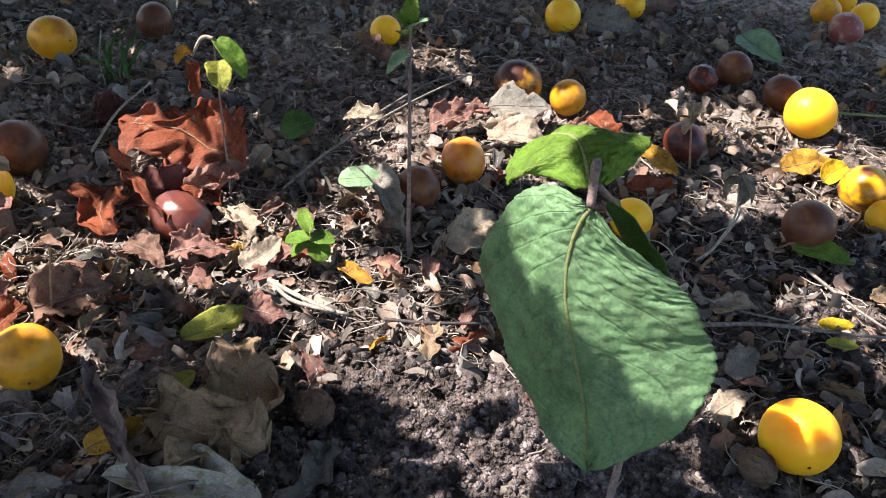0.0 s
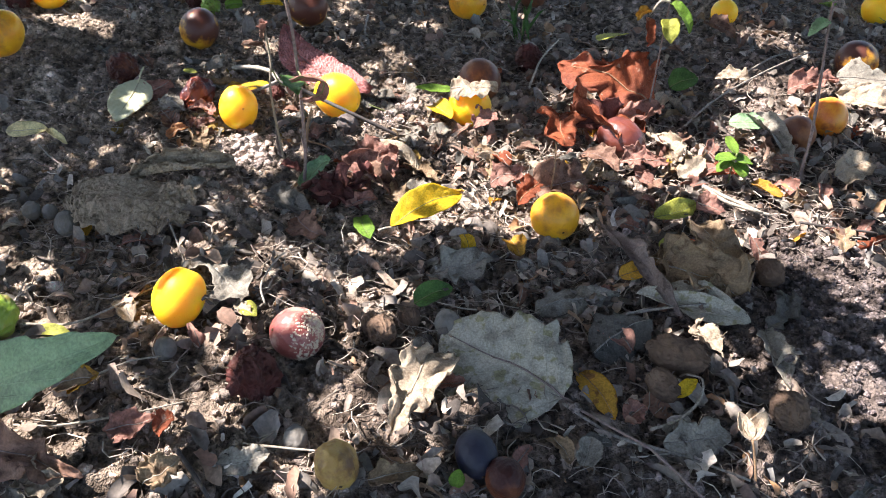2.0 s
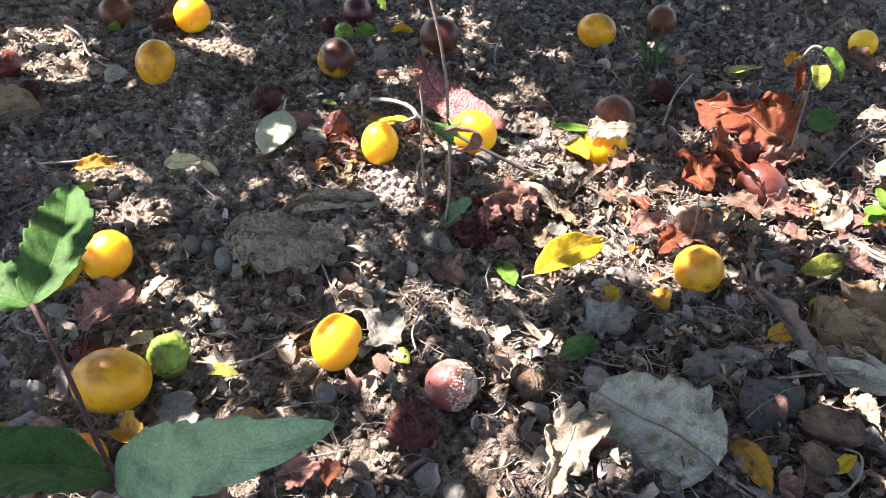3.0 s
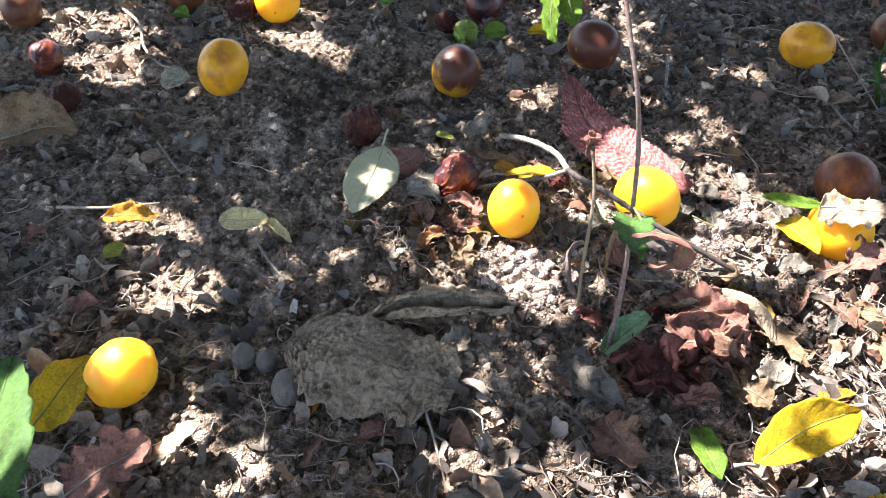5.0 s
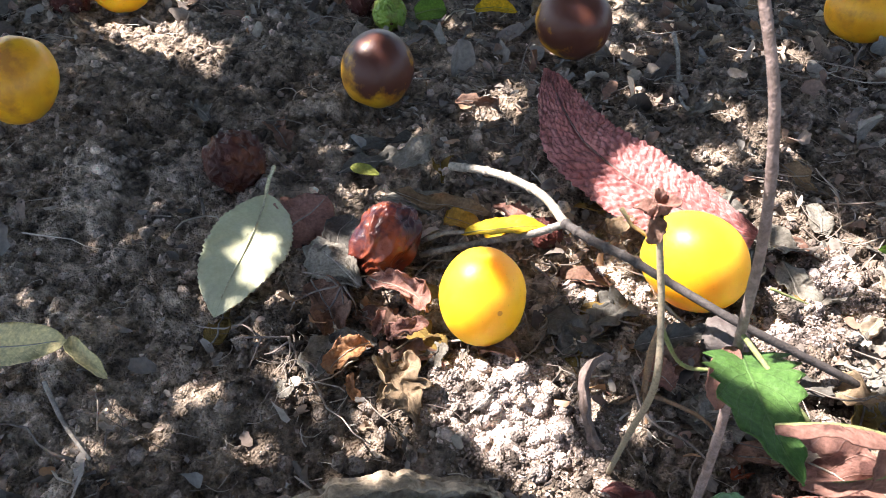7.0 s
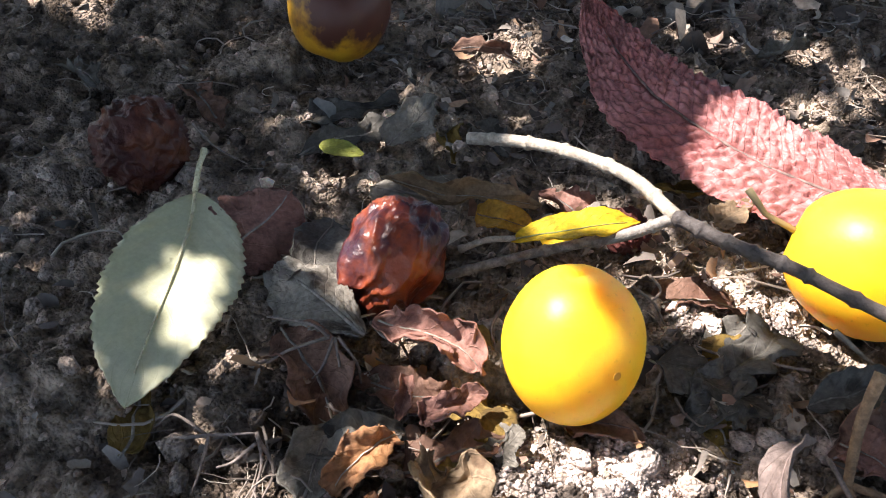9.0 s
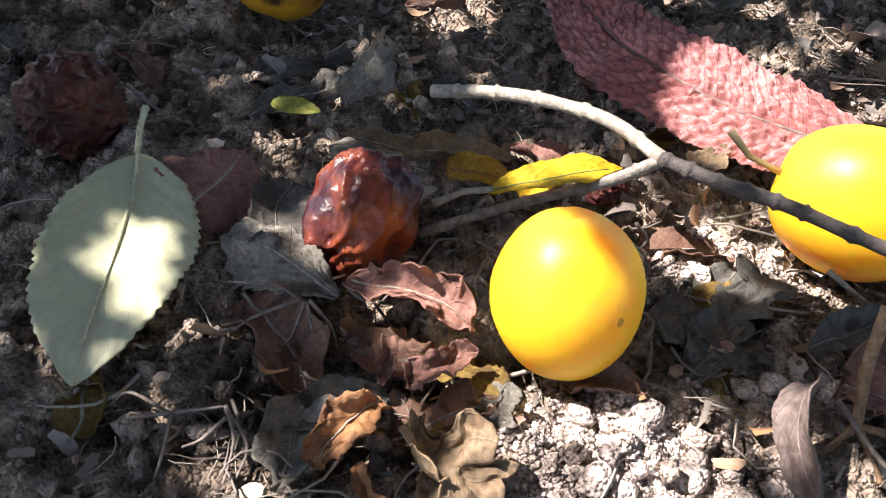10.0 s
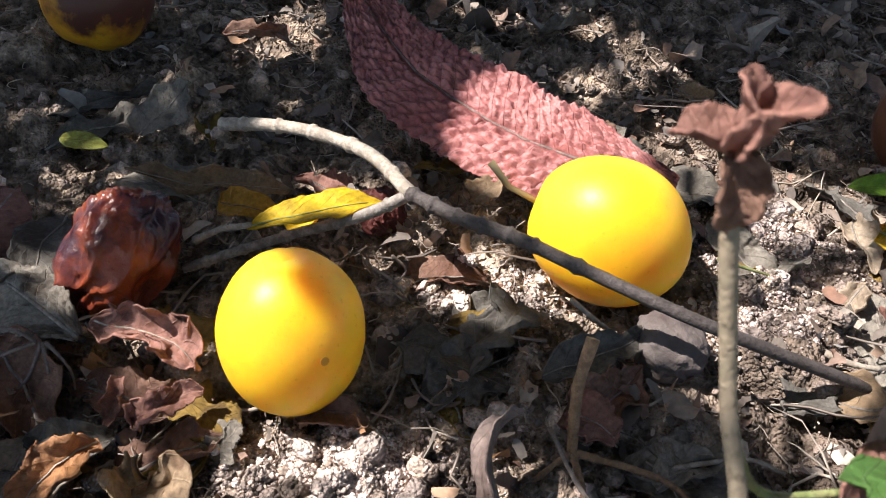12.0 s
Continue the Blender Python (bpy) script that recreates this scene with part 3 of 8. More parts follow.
def leaf(bx, by, bz, tx, ty, tz, width, mat, label, stalk=None, stalk_mat=None, rib=None, name="leaf", group="fallen leaves", **form):
    """A fallen leaf lying from its base to its tip, with its stalk and midrib where they show."""
    COUNT["n"] += 1
    base, tip = (bx, by, bz), (tx, ty, tz)
    if mat.name in WITHERED:
        form = {"crumple": 0.04, "res": 1.0, **form}
        form.update(ragged=0.3, crumple=1.35 * form["crumple"], res=1.3 * form["res"])
    me, spine = leaf_mesh(name, base, tip, width, mat, base, seed=COUNT["n"] * 0.77, **form)
    ob = tagged(new(name, me), label, "leaf", group)
    ob.location = base
    if stalk:
        pts = [Vector((0, 0, 0)), Vector(stalk) * 0.5 + Vector((0, 0, 0.1 * Vector(stalk).length)), Vector(stalk)]
        v, f = tube([pts[0].lerp(pts[1], k / 3) if k < 3 else pts[1].lerp(pts[2], (k - 3) / 3) for k in range(7)], [0.0007, 0.0007, 0.0007, 0.0007, 0.0007, 0.0008, 0.001], 6)
        part("leaf_stalk", mesh("leaf_stalk", v, f, stalk_mat or S_PALE), ob)
    if rib is None and width > 0.008 and form.get("shape") != "scrap":
        rib = min(0.0007, 0.012 * width + 0.00012)
    if rib:
        v, f = tube([q + Vector((0, 0, 0.6 * rib)) for q in spine], [rib * (1 - 0.7 * k / len(spine)) for k in range(len(spine))], 5)
        part("midrib", mesh("midrib", v, f, stalk_mat or RIBS.get(mat.name, S_PALE)), ob)
    return ob


def blade_mesh(name, spine, halves, up, mat, origin, veins=9.0, quilt=0.0, rows=3.0, fold=0.0, cup=0.0, wave=0.0, teeth=0, bite=0.05, res=90, thick=0.0003, seed=0.0, pitted=0.0, roll=0.0, ragged=0.0):
    """A blade along a curved spine from base to tip. halves: half widths (left, right) at the spine's points; up: the side that it shows;
    quilt: height of the pillows between the veins; cup: how far the margins rise (+) or droop, as a share of the half width; wave: ripple of the margins."""
    n = max(2, res // (len(spine) - 1))
    line = smooth_line(spine, n)
    left = [max(0.0, q.x) for q in smooth_line([(a, 0, 0) for a, b in halves], n)]
    right = [max(0.0, q.x) for q in smooth_line([(b, 0, 0) for a, b in halves], n)]
    nu, nv = len(line) - 1, max(12, res // 2)
    P = np.array([tuple(p) for p in line])
    along = np.gradient(P, axis=0)
    along /= np.linalg.norm(along, axis=1, keepdims=True)
    side = np.cross(np.array(Vector(up).normalized()), along)
    side /= np.linalg.norm(side, axis=1, keepdims=True)
    top = np.cross(along, side)
    u = np.linspace(0, 1, nu + 1)[:, None] * np.ones((1, nv + 1))
    v = np.ones((nu + 1, 1)) * np.linspace(-1, 1, nv + 1)[None]
    half = np.where(v > 0, np.array(left)[:, None], np.array(right)[:, None])
    if teeth:
        half = half * (1 + bite * (((u * teeth + 0.2 * np.sin(9 * u + seed)) % 1.0) - 0.5) * np.abs(v) ** 3)
    if ragged:
        half = half * (1 + ragged * (field(u + seed, np.sign(v) * 0.77, 0.09, 11) + 0.6 * field(u + seed, np.sign(v) * 0.77, 0.035, 12)) * np.abs(v))
    a = veins * u - 2.5 * np.abs(v) + 0.25 * field(u * 3, v, 0.2, 3) + 0.35 * field(u * 6, v, 0.12, 4)
    lift = fold * np.abs(v) * half + cup * v * v * half
    if quilt:
        cells = np.abs(np.cos(np.pi * a)) ** 0.5 * (0.3 + 0.7 * np.abs(np.sin(np.pi * (np.abs(v) * rows + 0.5 * field(u * 9, v, 0.13, 9)))) ** 0.6)
        lift = lift + quilt * cells * np.minimum(1, np.abs(v) * 9) + 0.3 * quilt * field(u, v * 0.3, 0.02, 5)
    if wave:
        lift = lift + wave * v * v * field(u * 2 + seed, np.sign(v) * 0.7, 0.18, 6) + 0.5 * wave * field(u + seed, v * 0.4, 0.21, 7)
    if pitted:
        lift = lift - pitted * np.abs(field(u, v * 0.4, 0.035, 8))
    across = v * half
    if roll:
        across, lift = half * np.sin(v * roll) / roll, lift + half * (1 - np.cos(v * roll)) / roll
    G = P[:, None, :] + side[:, None, :] * across[..., None] + top[:, None, :] * lift[..., None] - np.array(origin)
    nrm = np.cross(np.gradient(G, axis=0), np.gradient(G, axis=1))
    nrm /= np.linalg.norm(nrm, axis=-1, keepdims=True) + 1e-12
    nrm *= np.sign((nrm * top[:, None, :]).sum(-1, keepdims=True))
    W, under = G.reshape(-1, 3), (G - nrm * thick).reshape(-1, 3)
    m, c = len(W), nv + 1
    k = (np.arange(nu)[:, None] * c + np.arange(nv)).ravel()
    faces = np.concatenate([np.stack([k, k + 1, k + c + 1, k + c], 1), m + np.stack([k, k + c, k + c + 1, k + 1], 1)]).tolist()
    for i in range(nu):
        for p, q in ((i * c, (i + 1) * c), ((i + 1) * c + nv, i * c + nv)):
            faces.append((p, q, m + q, m + p))
    uv = np.stack([u, 0.5 + 0.5 * v], -1).reshape(-1, 2)
    return mesh(name, np.concatenate([W, under]).tolist(), faces, mat, True, np.concatenate([uv, uv])), [Vector(q) for q in G[: nu - 1 : max(1, nu // 10), nv // 2]]


def blade(spine, halves, up, mat, label, stalk=None, stalk_mat=None, rib=0.0004, name="leaf", group="fallen leaves", **form):
    """A leaf that lies along a curved spine, with its midrib and stalk."""
    me, line = blade_mesh(name, spine, halves, up, mat, spine[0], **form)
    ob = tagged(new(name, me), label, "leaf", group)
    ob.location = spine[0]
    if rib:
        v, f = tube(line, [rib * (1 - 0.7 * k / len(line)) for k in range(len(line))], 6)
        part("midrib", mesh("midrib", v, f, stalk_mat or RIBS.get(mat.name, S_PALE)), ob)
    if stalk:
        v, f = tube(smooth_line([Vector((0, 0, 0)), *[Vector(q) - Vector(spine[0]) for q in stalk]], 5), 0.0006, 7)
        part("leaf_stalk", mesh("leaf_stalk", v, f, stalk_mat or S_PALE), ob)
    return ob


def smooth_line(points, times=5):
    """Catmull-Rom through the points."""
    p = [Vector(q) for q in points]
    p = [2 * p[0] - p[1], *p, 2 * p[-1] - p[-2]]
    out = []
    for i in range(1, len(p) - 2):
        for k in range(times):
            s = k / times
            out.append(0.5 * (2 * p[i] + (p[i + 1] - p[i - 1]) * s + (2 * p[i - 1] - 5 * p[i] + 4 * p[i + 1] - p[i + 2]) * s * s + (3 * p[i] - p[i - 1] - 3 * p[i + 1] + p[i + 2]) * s ** 3))
    return out + [p[-2]]


def stem_part(name, points, r0, r1, mat, parent, origin, rough=0.12, times=6, sides=8, knots=()):
    pts = smooth_line(points, 26 if knots else times)
    n = len(pts)
    radii = []
    for k, p in enumerate(pts):
        s = k / (n - 1)
        r = r0 + (r1 - r0) * s
        r *= 1 + rough * noise.noise(p * 260)
        for q in knots:
            r *= 1 + 0.34 * math.exp(-((s - q) / 0.009) ** 2)
        radii.append(r)
    v, f = tube([p - Vector(origin) for p in pts], radii, sides)
    me = mesh(name, v, f, mat)
    if parent is None:
        ob = new(name, me)
        ob.location = origin
        return ob
    return part(name, me, parent)


def twig(points, r0, r1, mat, label, branches=(), name="twig", category="twig", **form):
    """A twig lying along points; branches: more such lines, each (points, r0, r1, material)."""
    ob = stem_part(name, points, r0, r1, mat, None, points[0], **form)
    tagged(ob, label, category, "dry twigs")
    for line, a, b, m in branches:
        stem_part("side_twig", line, a, b, m, ob, points[0], knots=(0.12, 0.34, 0.52, 0.7, 0.88))
    return ob


def seedling(label, stem, r0, r1, mat, blades, twigs=(), sheets=(), name="seedling", category="seedling"):
    """A young plant: stem points, then blades as (base, tip, width, material, form)."""
    ob = new(name)
    ob.location = stem[0]
    tagged(ob, label, category, "seedlings" if category == "seedling" else "")
    stem_part("stem", stem, r0, r1, mat, ob, stem[0])
    for line, a, b, m in twigs:
        stem_part("side_stem", line, a, b, m, ob, stem[0])
    for base, tip, width, m, form in blades:
        COUNT["n"] += 1
        me, _ = leaf_mesh("leaf_blade", base, tip, width, m, stem[0], seed=COUNT["n"] * 0.77, **form)
        part("leaf_blade", me, ob)
    for spine, halves, up, m, form in sheets:
        me, line = blade_mesh("leaf_blade", spine, halves, up, m, stem[0], **form)
        blade_ob = part("leaf_blade", me, ob)
        v, f = tube(line, [0.0008 * (1 - 0.7 * k / len(line)) for k in range(len(line))], 6)
        part("midrib", mesh("midrib", v, f, S_GREEN), blade_ob)
    return ob


# ---- an unseen plum tree, added so that its low boughs shade the ground ----
STONE = plum_material("pebble_stone", (0.2, 0.183, 0.16), (0.15, 0.137, 0.12), (0.09, 0.08, 0.07), 0.25, 0.9, 0.8, 0.0, gloss=0.15)
LEAFY, _n, _l, _b = material("tree_leaves", 0.5)
_geo = _n.new("ShaderNodeNewGeometry")
_l.new(ramp(_n, _l, _geo.outputs["Random Per Island"], [(0.0, (0.04, 0.085, 0.018)), (0.6, (0.07, 0.12, 0.025)), (1.0, (0.12, 0.14, 0.03))]), _b.inputs["Base Color"])
BARK, _n, _l, _b = material("bark", 0.9)
_c = coords(_n, _l)
_w = noise_tex(_n, _l, _c, 40.0, 6)
_l.new(ramp(_n, _l, _w, [(0.3, (0.05, 0.04, 0.035)), (0.7, (0.16, 0.135, 0.12))]), _b.inputs["Base Color"])
bumped(_n, _l, _b, _w, 0.8, 0.004)
GAPS = []
CROWN = 0.47     # height of the lowest boughs, set for the softness of their shadows


def sun_gap(x, y, a, b, heading):
    GAPS.append((x, y, a, b, radians(heading)))


def build_tree():
    rng = np.random.RandomState(3)
    tree = new("shade_tree")
    tree.location = (-0.25, 1.75, 0)
    tagged(tree, "unseen plum tree added to shade the ground", "tree")
    back = Vector(tree.location)
    v, f = tube([(0, 0, -0.1), (0.02, 0, 0.4), (-0.03, 0.02, 1.1), (0.02, 0, 1.9), (0, 0, 2.6)], [0.11, 0.09, 0.075, 0.055, 0.03], 12)
    part("trunk", mesh("trunk", v, f, BARK), tree)
    for k in range(8):
        tip = Vector((0.95 - 0.24 * k, 0.78 - 0.02 * k, 0)) + SUN * ((CROWN + 0.06) / SUN.z) - back
        pts = [Vector((0, 0, 1.15)).lerp(tip, s) + Vector((0, 0, 0.35 * math.sin(math.pi * s))) for s in (0, 0.3, 0.6, 0.85, 1)]
        v, f = tube(pts, [0.035, 0.024, 0.015, 0.008, 0.003], 7)
        part("limb", mesh("limb", v, f, BARK), tree)
    gx, gy, ga, gb, gh = np.array(GAPS).T
    gc, gs = np.cos(gh), np.sin(gh)
    verts, faces = [], []
    shape = [(-0.5, 0, 0), (-0.2, 0.26, 0.03), (0.2, 0.24, 0.03), (0.5, 0, -0.02), (0.2, -0.24, 0.03), (-0.2, -0.26, 0.03)]
    for size, margin, count, x0, x1, y0, y1 in ((0.09, 0.042, 1700, -1.3, 1.4, -1.0, 1.3), (0.055, 0.024, 7400, -0.85, 0.95, -0.55, 0.85), (0.026, 0.009, 25000, -0.85, 0.95, -0.55, 0.85), (0.013, 0.003, 9000, -0.3, 0.1, -0.1, 0.25), (0.014, 0.0035, 7000, -0.46, -0.11, -0.16, 0.2), (0.014, 0.0035, 1500, 0.37, 0.5, -0.13, -0.03)):
        px, py = rng.uniform(x0, x1, count), rng.uniform(y0, y1, count)
        for x, y in zip(px, py):
            dx, dy = x - gx, y - gy
            u, w = (dx * gc + dy * gs) / (ga + margin), (dy * gc - dx * gs) / (gb + margin)
            if (u * u + w * w).min() < 1.0 or ((x - 0.05) / 1.35) ** 2 + ((y - 0.15) / 1.15) ** 2 > 1:
                continue
            up = CROWN + rng.uniform(0, 0.1) - 0.02
            c = Vector((x, y, 0)) + SUN * (up / SUN.z)
            turn = Euler((rng.uniform(-0.5, 0.5), rng.uniform(-0.5, 0.5), rng.uniform(0, 6.28))).to_matrix()
            n = len(verts)
            for p in shape:
                verts.append(tuple(c + turn @ (Vector(p) * size) - back))
            faces += [(n, n + 1, n + 2, n + 3), (n, n + 3, n + 4, n + 5)]
    part("crown", mesh("crown", verts, faces, LEAFY, False), tree)


# ---- gaps left in the added crown to fit the sunlit patches in the camera's view: place, half widths, heading ----
sun_gap(0.324, 0.240, 0.102, 0.046, -176)
sun_gap(0.535, 0.296, 0.082, 0.028, 162)
sun_gap(0.270, 0.053, 0.047, 0.022, 154)
sun_gap(0.519, 0.217, 0.061, 0.024, -162)
sun_gap(0.517, 0.095, 0.025, 0.018, 174)
sun_gap(0.256, 0.371, 0.027, 0.016, -160)
sun_gap(0.169, 0.080, 0.022, 0.016, 124)
sun_gap(0.122, 0.146, 0.044, 0.016, 161)
sun_gap(0.241, 0.142, 0.032, 0.012, 107)
sun_gap(0.236, 0.083, 0.023, 0.015, 107)
sun_gap(0.556, 0.298, 0.039, 0.017, 70)
sun_gap(0.482, -0.011, 0.009, 0.002, -168)
sun_gap(0.440, -0.029, 0.033, 0.019, 79)
sun_gap(0.348, -0.041, 0.014, 0.009, 117)
sun_gap(0.309, -0.107, 0.011, 0.007, 151)
sun_gap(0.278, 0.001, 0.022, 0.007, 164)
sun_gap(-0.011, 0.049, 0.037, 0.020, -154)
sun_gap(0.076, 0.036, 0.040, 0.027, -163)
sun_gap(0.071, -0.022, 0.070, 0.029, -175)
sun_gap(0.110, 0.050, 0.031, 0.025, -125)
sun_gap(0.199, 0.082, 0.050, 0.034, -134)
sun_gap(0.256, 0.056, 0.039, 0.026, -168)
sun_gap(0.053, 0.077, 0.035, 0.021, 99)
sun_gap(-0.297, -0.088, 0.025, 0.017, -173)
sun_gap(-0.250, -0.121, 0.023, 0.016, 161)
sun_gap(-0.125, -0.212, 0.017, 0.009, -163)
sun_gap(-0.158, -0.185, 0.012, 0.009, 161)
sun_gap(0.031, -0.180, 0.011, 0.008, 116)
sun_gap(0.094, -0.198, 0.016, 0.009, 106)
sun_gap(0.063, -0.214, 0.007, 0.007, -145)
sun_gap(-0.007, -0.238, 0.015, 0.005, -158)
sun_gap(-0.068, -0.284, 0.017, 0.005, -171)
sun_gap(0.232, -0.105, 0.017, 0.005, 162)
sun_gap(0.261, -0.177, 0.009, 0.005, 81)
sun_gap(0.056, -0.249, 0.011, 0.003, -158)
sun_gap(0.037, -0.081, 0.032, 0.005, -156)
sun_gap(0.045, -0.133, 0.010, 0.010, -120)
sun_gap(-0.012, -0.192, 0.006, 0.005, -170)
sun_gap(-0.042, -0.301, 0.010, 0.005, -164)
sun_gap(-0.016, -0.273, 0.006, 0.004, -162)
sun_gap(-0.290, -0.087, 0.021, 0.013, -162)
sun_gap(-0.251, -0.118, 0.013, 0.009, -167)
sun_gap(-0.455, 0.032, 0.041, 0.022, -156)
sun_gap(-0.534, 0.063, 0.037, 0.017, -155)
sun_gap(-0.328, 0.126, 0.022, 0.011, 160)
sun_gap(-0.194, -0.171, 0.012, 0.007, -159)
sun_gap(-0.381, 0.148, 0.039, 0.021, 132)
sun_gap(-0.100, -0.013, 0.019, 0.011, -159)
sun_gap(-0.078, -0.031, 0.023, 0.008, -180)
sun_gap(-0.066, -0.005, 0.011, 0.005, 166)
sun_gap(-0.128, -0.038, 0.009, 0.008, 125)
sun_gap(-0.027, 0.114, 0.025, 0.014, 147)
sun_gap(-0.002, 0.096, 0.019, 0.012, -135)
sun_gap(-0.000, 0.052, 0.012, 0.009, 178)
sun_gap(-0.008, 0.020, 0.007, 0.007, -170)
sun_gap(0.011, 0.004, 0.015, 0.012, -136)
sun_gap(0.014, -0.015, 0.022, 0.014, -155)
sun_gap(0.027, 0.076, 0.014, 0.010, -119)
sun_gap(-0.126, 0.223, 0.018, 0.004, -163)
sun_gap(-0.065, 0.247, 0.020, 0.003, -175)
sun_gap(-0.106, 0.180, 0.018, 0.005, 167)
sun_gap(-0.167, 0.143, 0.022, 0.006, -110)
sun_gap(0.021, -0.030, 0.012, 0.004, 110)
sun_gap(-0.057, 0.169, 0.012, 0.004, 120)
sun_gap(-0.235, -0.105, 0.019, 0.003, 140)
sun_gap(-0.192, 0.001, 0.012, 0.0065, 130)
sun_gap(-0.159, 0.140, 0.013, 0.005, -94)
sun_gap(-0.065, 0.182, 0.023, 0.002, 133)
sun_gap(-0.068, 0.142, 0.007, 0.006, 81)
sun_gap(-0.116, 0.0665, 0.024, 0.006, 160)
sun_gap(-0.112, 0.047, 0.014, 0.004, -152)
sun_gap(-0.134, 0.001, 0.012, 0.007, 179)
sun_gap(-0.133, -0.006, 0.008, 0.003, -136)
sun_gap(-0.087, 0.047, 0.013, 0.010, -170)
sun_gap(-0.142, -0.021, 0.006, 0.005, -102)
sun_gap(-0.122, -0.026, 0.006, 0.005, 73)
sun_gap(-0.103, -0.017, 0.016, 0.009, -160)
sun_gap(-0.103, -0.011, 0.020, 0.007, -166)
sun_gap(-0.094, -0.022, 0.017, 0.007, -165)
sun_gap(-0.121, -0.005, 0.005, 0.003, -160)
sun_gap(-0.066, 0.093, 0.024, 0.027, 128)
sun_gap(-0.164, -0.035, 0.007, 0.002, -177)
sun_gap(0.002, 0.091, 0.010, 0.008, 54)
sun_gap(-0.047, 0.173, 0.015, 0.002, 125)
sun_gap(0.013, -0.031, 0.004, 0.002, -121)
sun_gap(0.007, -0.039, 0.004, 0.001, 91)
sun_gap(-0.243, -0.060, 0.002, 0.001, 26)
sun_gap(-0.229, -0.040, 0.002, 0.001, 62)
sun_gap(-0.199, -0.084, 0.002, 0.002, 126)
sun_gap(-0.162, -0.064, 0.003, 0.001, 126)
sun_gap(-0.192, -0.056, 0.003, 0.002, 169)
sun_gap(-0.136, -0.059, 0.003, 0.001, 170)
sun_gap(-0.157, -0.057, 0.002, 0.002, 44)
sun_gap(-0.135, -0.049, 0.003, 0.002, 83)
sun_gap(-0.184, -0.025, 0.003, 0.001, 157)
sun_gap(-0.211, -0.067, 0.004, 0.001, 7)
sun_gap(-0.171, -0.037, 0.002, 0.001, 7)
sun_gap(-0.205, -0.077, 0.002, 0.001, 64)
sun_gap(-0.182, -0.051, 0.002, 0.002, 164)
sun_gap(-0.253, -0.047, 0.003, 0.001, 80)
sun_gap(-0.201, -0.023, 0.002, 0.001, 42)
sun_gap(-0.178, -0.010, 0.003, 0.001, 77)
sun_gap(-0.168, -0.024, 0.004, 0.001, 40)
sun_gap(-0.221, -0.063, 0.002, 0.001, 20)
sun_gap(-0.207, -0.007, 0.003, 0.001, 114)
sun_gap(-0.240, -0.058, 0.004, 0.001, 136)
sun_gap(-0.253, -0.003, 0.003, 0.002, 24)
sun_gap(-0.206, -0.084, 0.002, 0.001, 104)
sun_gap(-0.192, -0.069, 0.004, 0.001, 94)
sun_gap(-0.172, 0.019, 0.003, 0.001, 146)
sun_gap(-0.210, -0.085, 0.003, 0.002, 7)
sun_gap(-0.157, -0.034, 0.003, 0.002, 174)
sun_gap(-0.094, -0.066, 0.004, 0.002, 131)
sun_gap(-0.060, -0.076, 0.004, 0.002, 116)
sun_gap(-0.078, -0.095, 0.004, 0.001, 96)
sun_gap(-0.096, -0.053, 0.002, 0.002, 145)
sun_gap(-0.075, -0.065, 0.003, 0.002, 155)
sun_gap(-0.090, -0.084, 0.004, 0.001, 86)
sun_gap(-0.054, -0.082, 0.002, 0.002, 28)
sun_gap(-0.075, -0.086, 0.004, 0.001, 8)
sun_gap(-0.170, 0.206, 0.002, 0.001, 75)
sun_gap(-0.162, 0.225, 0.003, 0.001, 32)
sun_gap(-0.211, 0.279, 0.002, 0.001, 163)
sun_gap(-0.203, 0.219, 0.003, 0.001, 165)
sun_gap(-0.164, 0.212, 0.003, 0.001, 129)
sun_gap(-0.232, 0.168, 0.002, 0.001, 33)
sun_gap(-0.189, 0.296, 0.003, 0.001, 66)
sun_gap(-0.156, 0.274, 0.002, 0.001, 147)
sun_gap(-0.157, 0.291, 0.003, 0.001, 14)
sun_gap(-0.268, 0.197, 0.003, 0.001, 100)
sun_gap(-0.223, 0.210, 0.002, 0.001, 140)
sun_gap(-0.246, 0.191, 0.003, 0.001, 152)
sun_gap(-0.216, 0.073, 0.002, 0.002, 140)
sun_gap(-0.175, 0.171, 0.001, 0.001, 36)
sun_gap(-0.261, 0.128, 0.002, 0.001, 152)
sun_gap(-0.191, 0.065, 0.003, 0.001, 53)
sun_gap(-0.173, 0.129, 0.003, 0.001, 45)
sun_gap(-0.165, 0.092, 0.001, 0.001, 165)
sun_gap(-0.217, 0.115, 0.002, 0.001, 140)
sun_gap(-0.204, 0.077, 0.003, 0.001, 123)
sun_gap(-0.222, 0.095, 0.001, 0.001, 39)
sun_gap(-0.152, 0.105, 0.002, 0.002, 137)
sun_gap(-0.181, 0.098, 0.002, 0.001, 13)
sun_gap(-0.199, 0.117, 0.002, 0.001, 95)
sun_gap(-0.154, 0.027, 0.003, 0.001, 67)
sun_gap(-0.176, 0.020, 0.004, 0.001, 149)
sun_gap(-0.157, 0.011, 0.003, 0.001, 36)
sun_gap(-0.150, 0.014, 0.002, 0.001, 177)
sun_gap(-0.175, 0.009, 0.002, 0.001, 139)
sun_gap(-0.166, 0.015, 0.004, 0.001, 129)
sun_gap(-0.161, 0.012, 0.003, 0.002, 54)
sun_gap(-0.153, 0.026, 0.002, 0.001, 82)
sun_gap(-0.201, 0.035, 0.003, 0.001, 128)
sun_gap(-0.193, 0.046, 0.003, 0.001, 33)
sun_gap(-0.166, -0.037, 0.001, 0.001, 8)
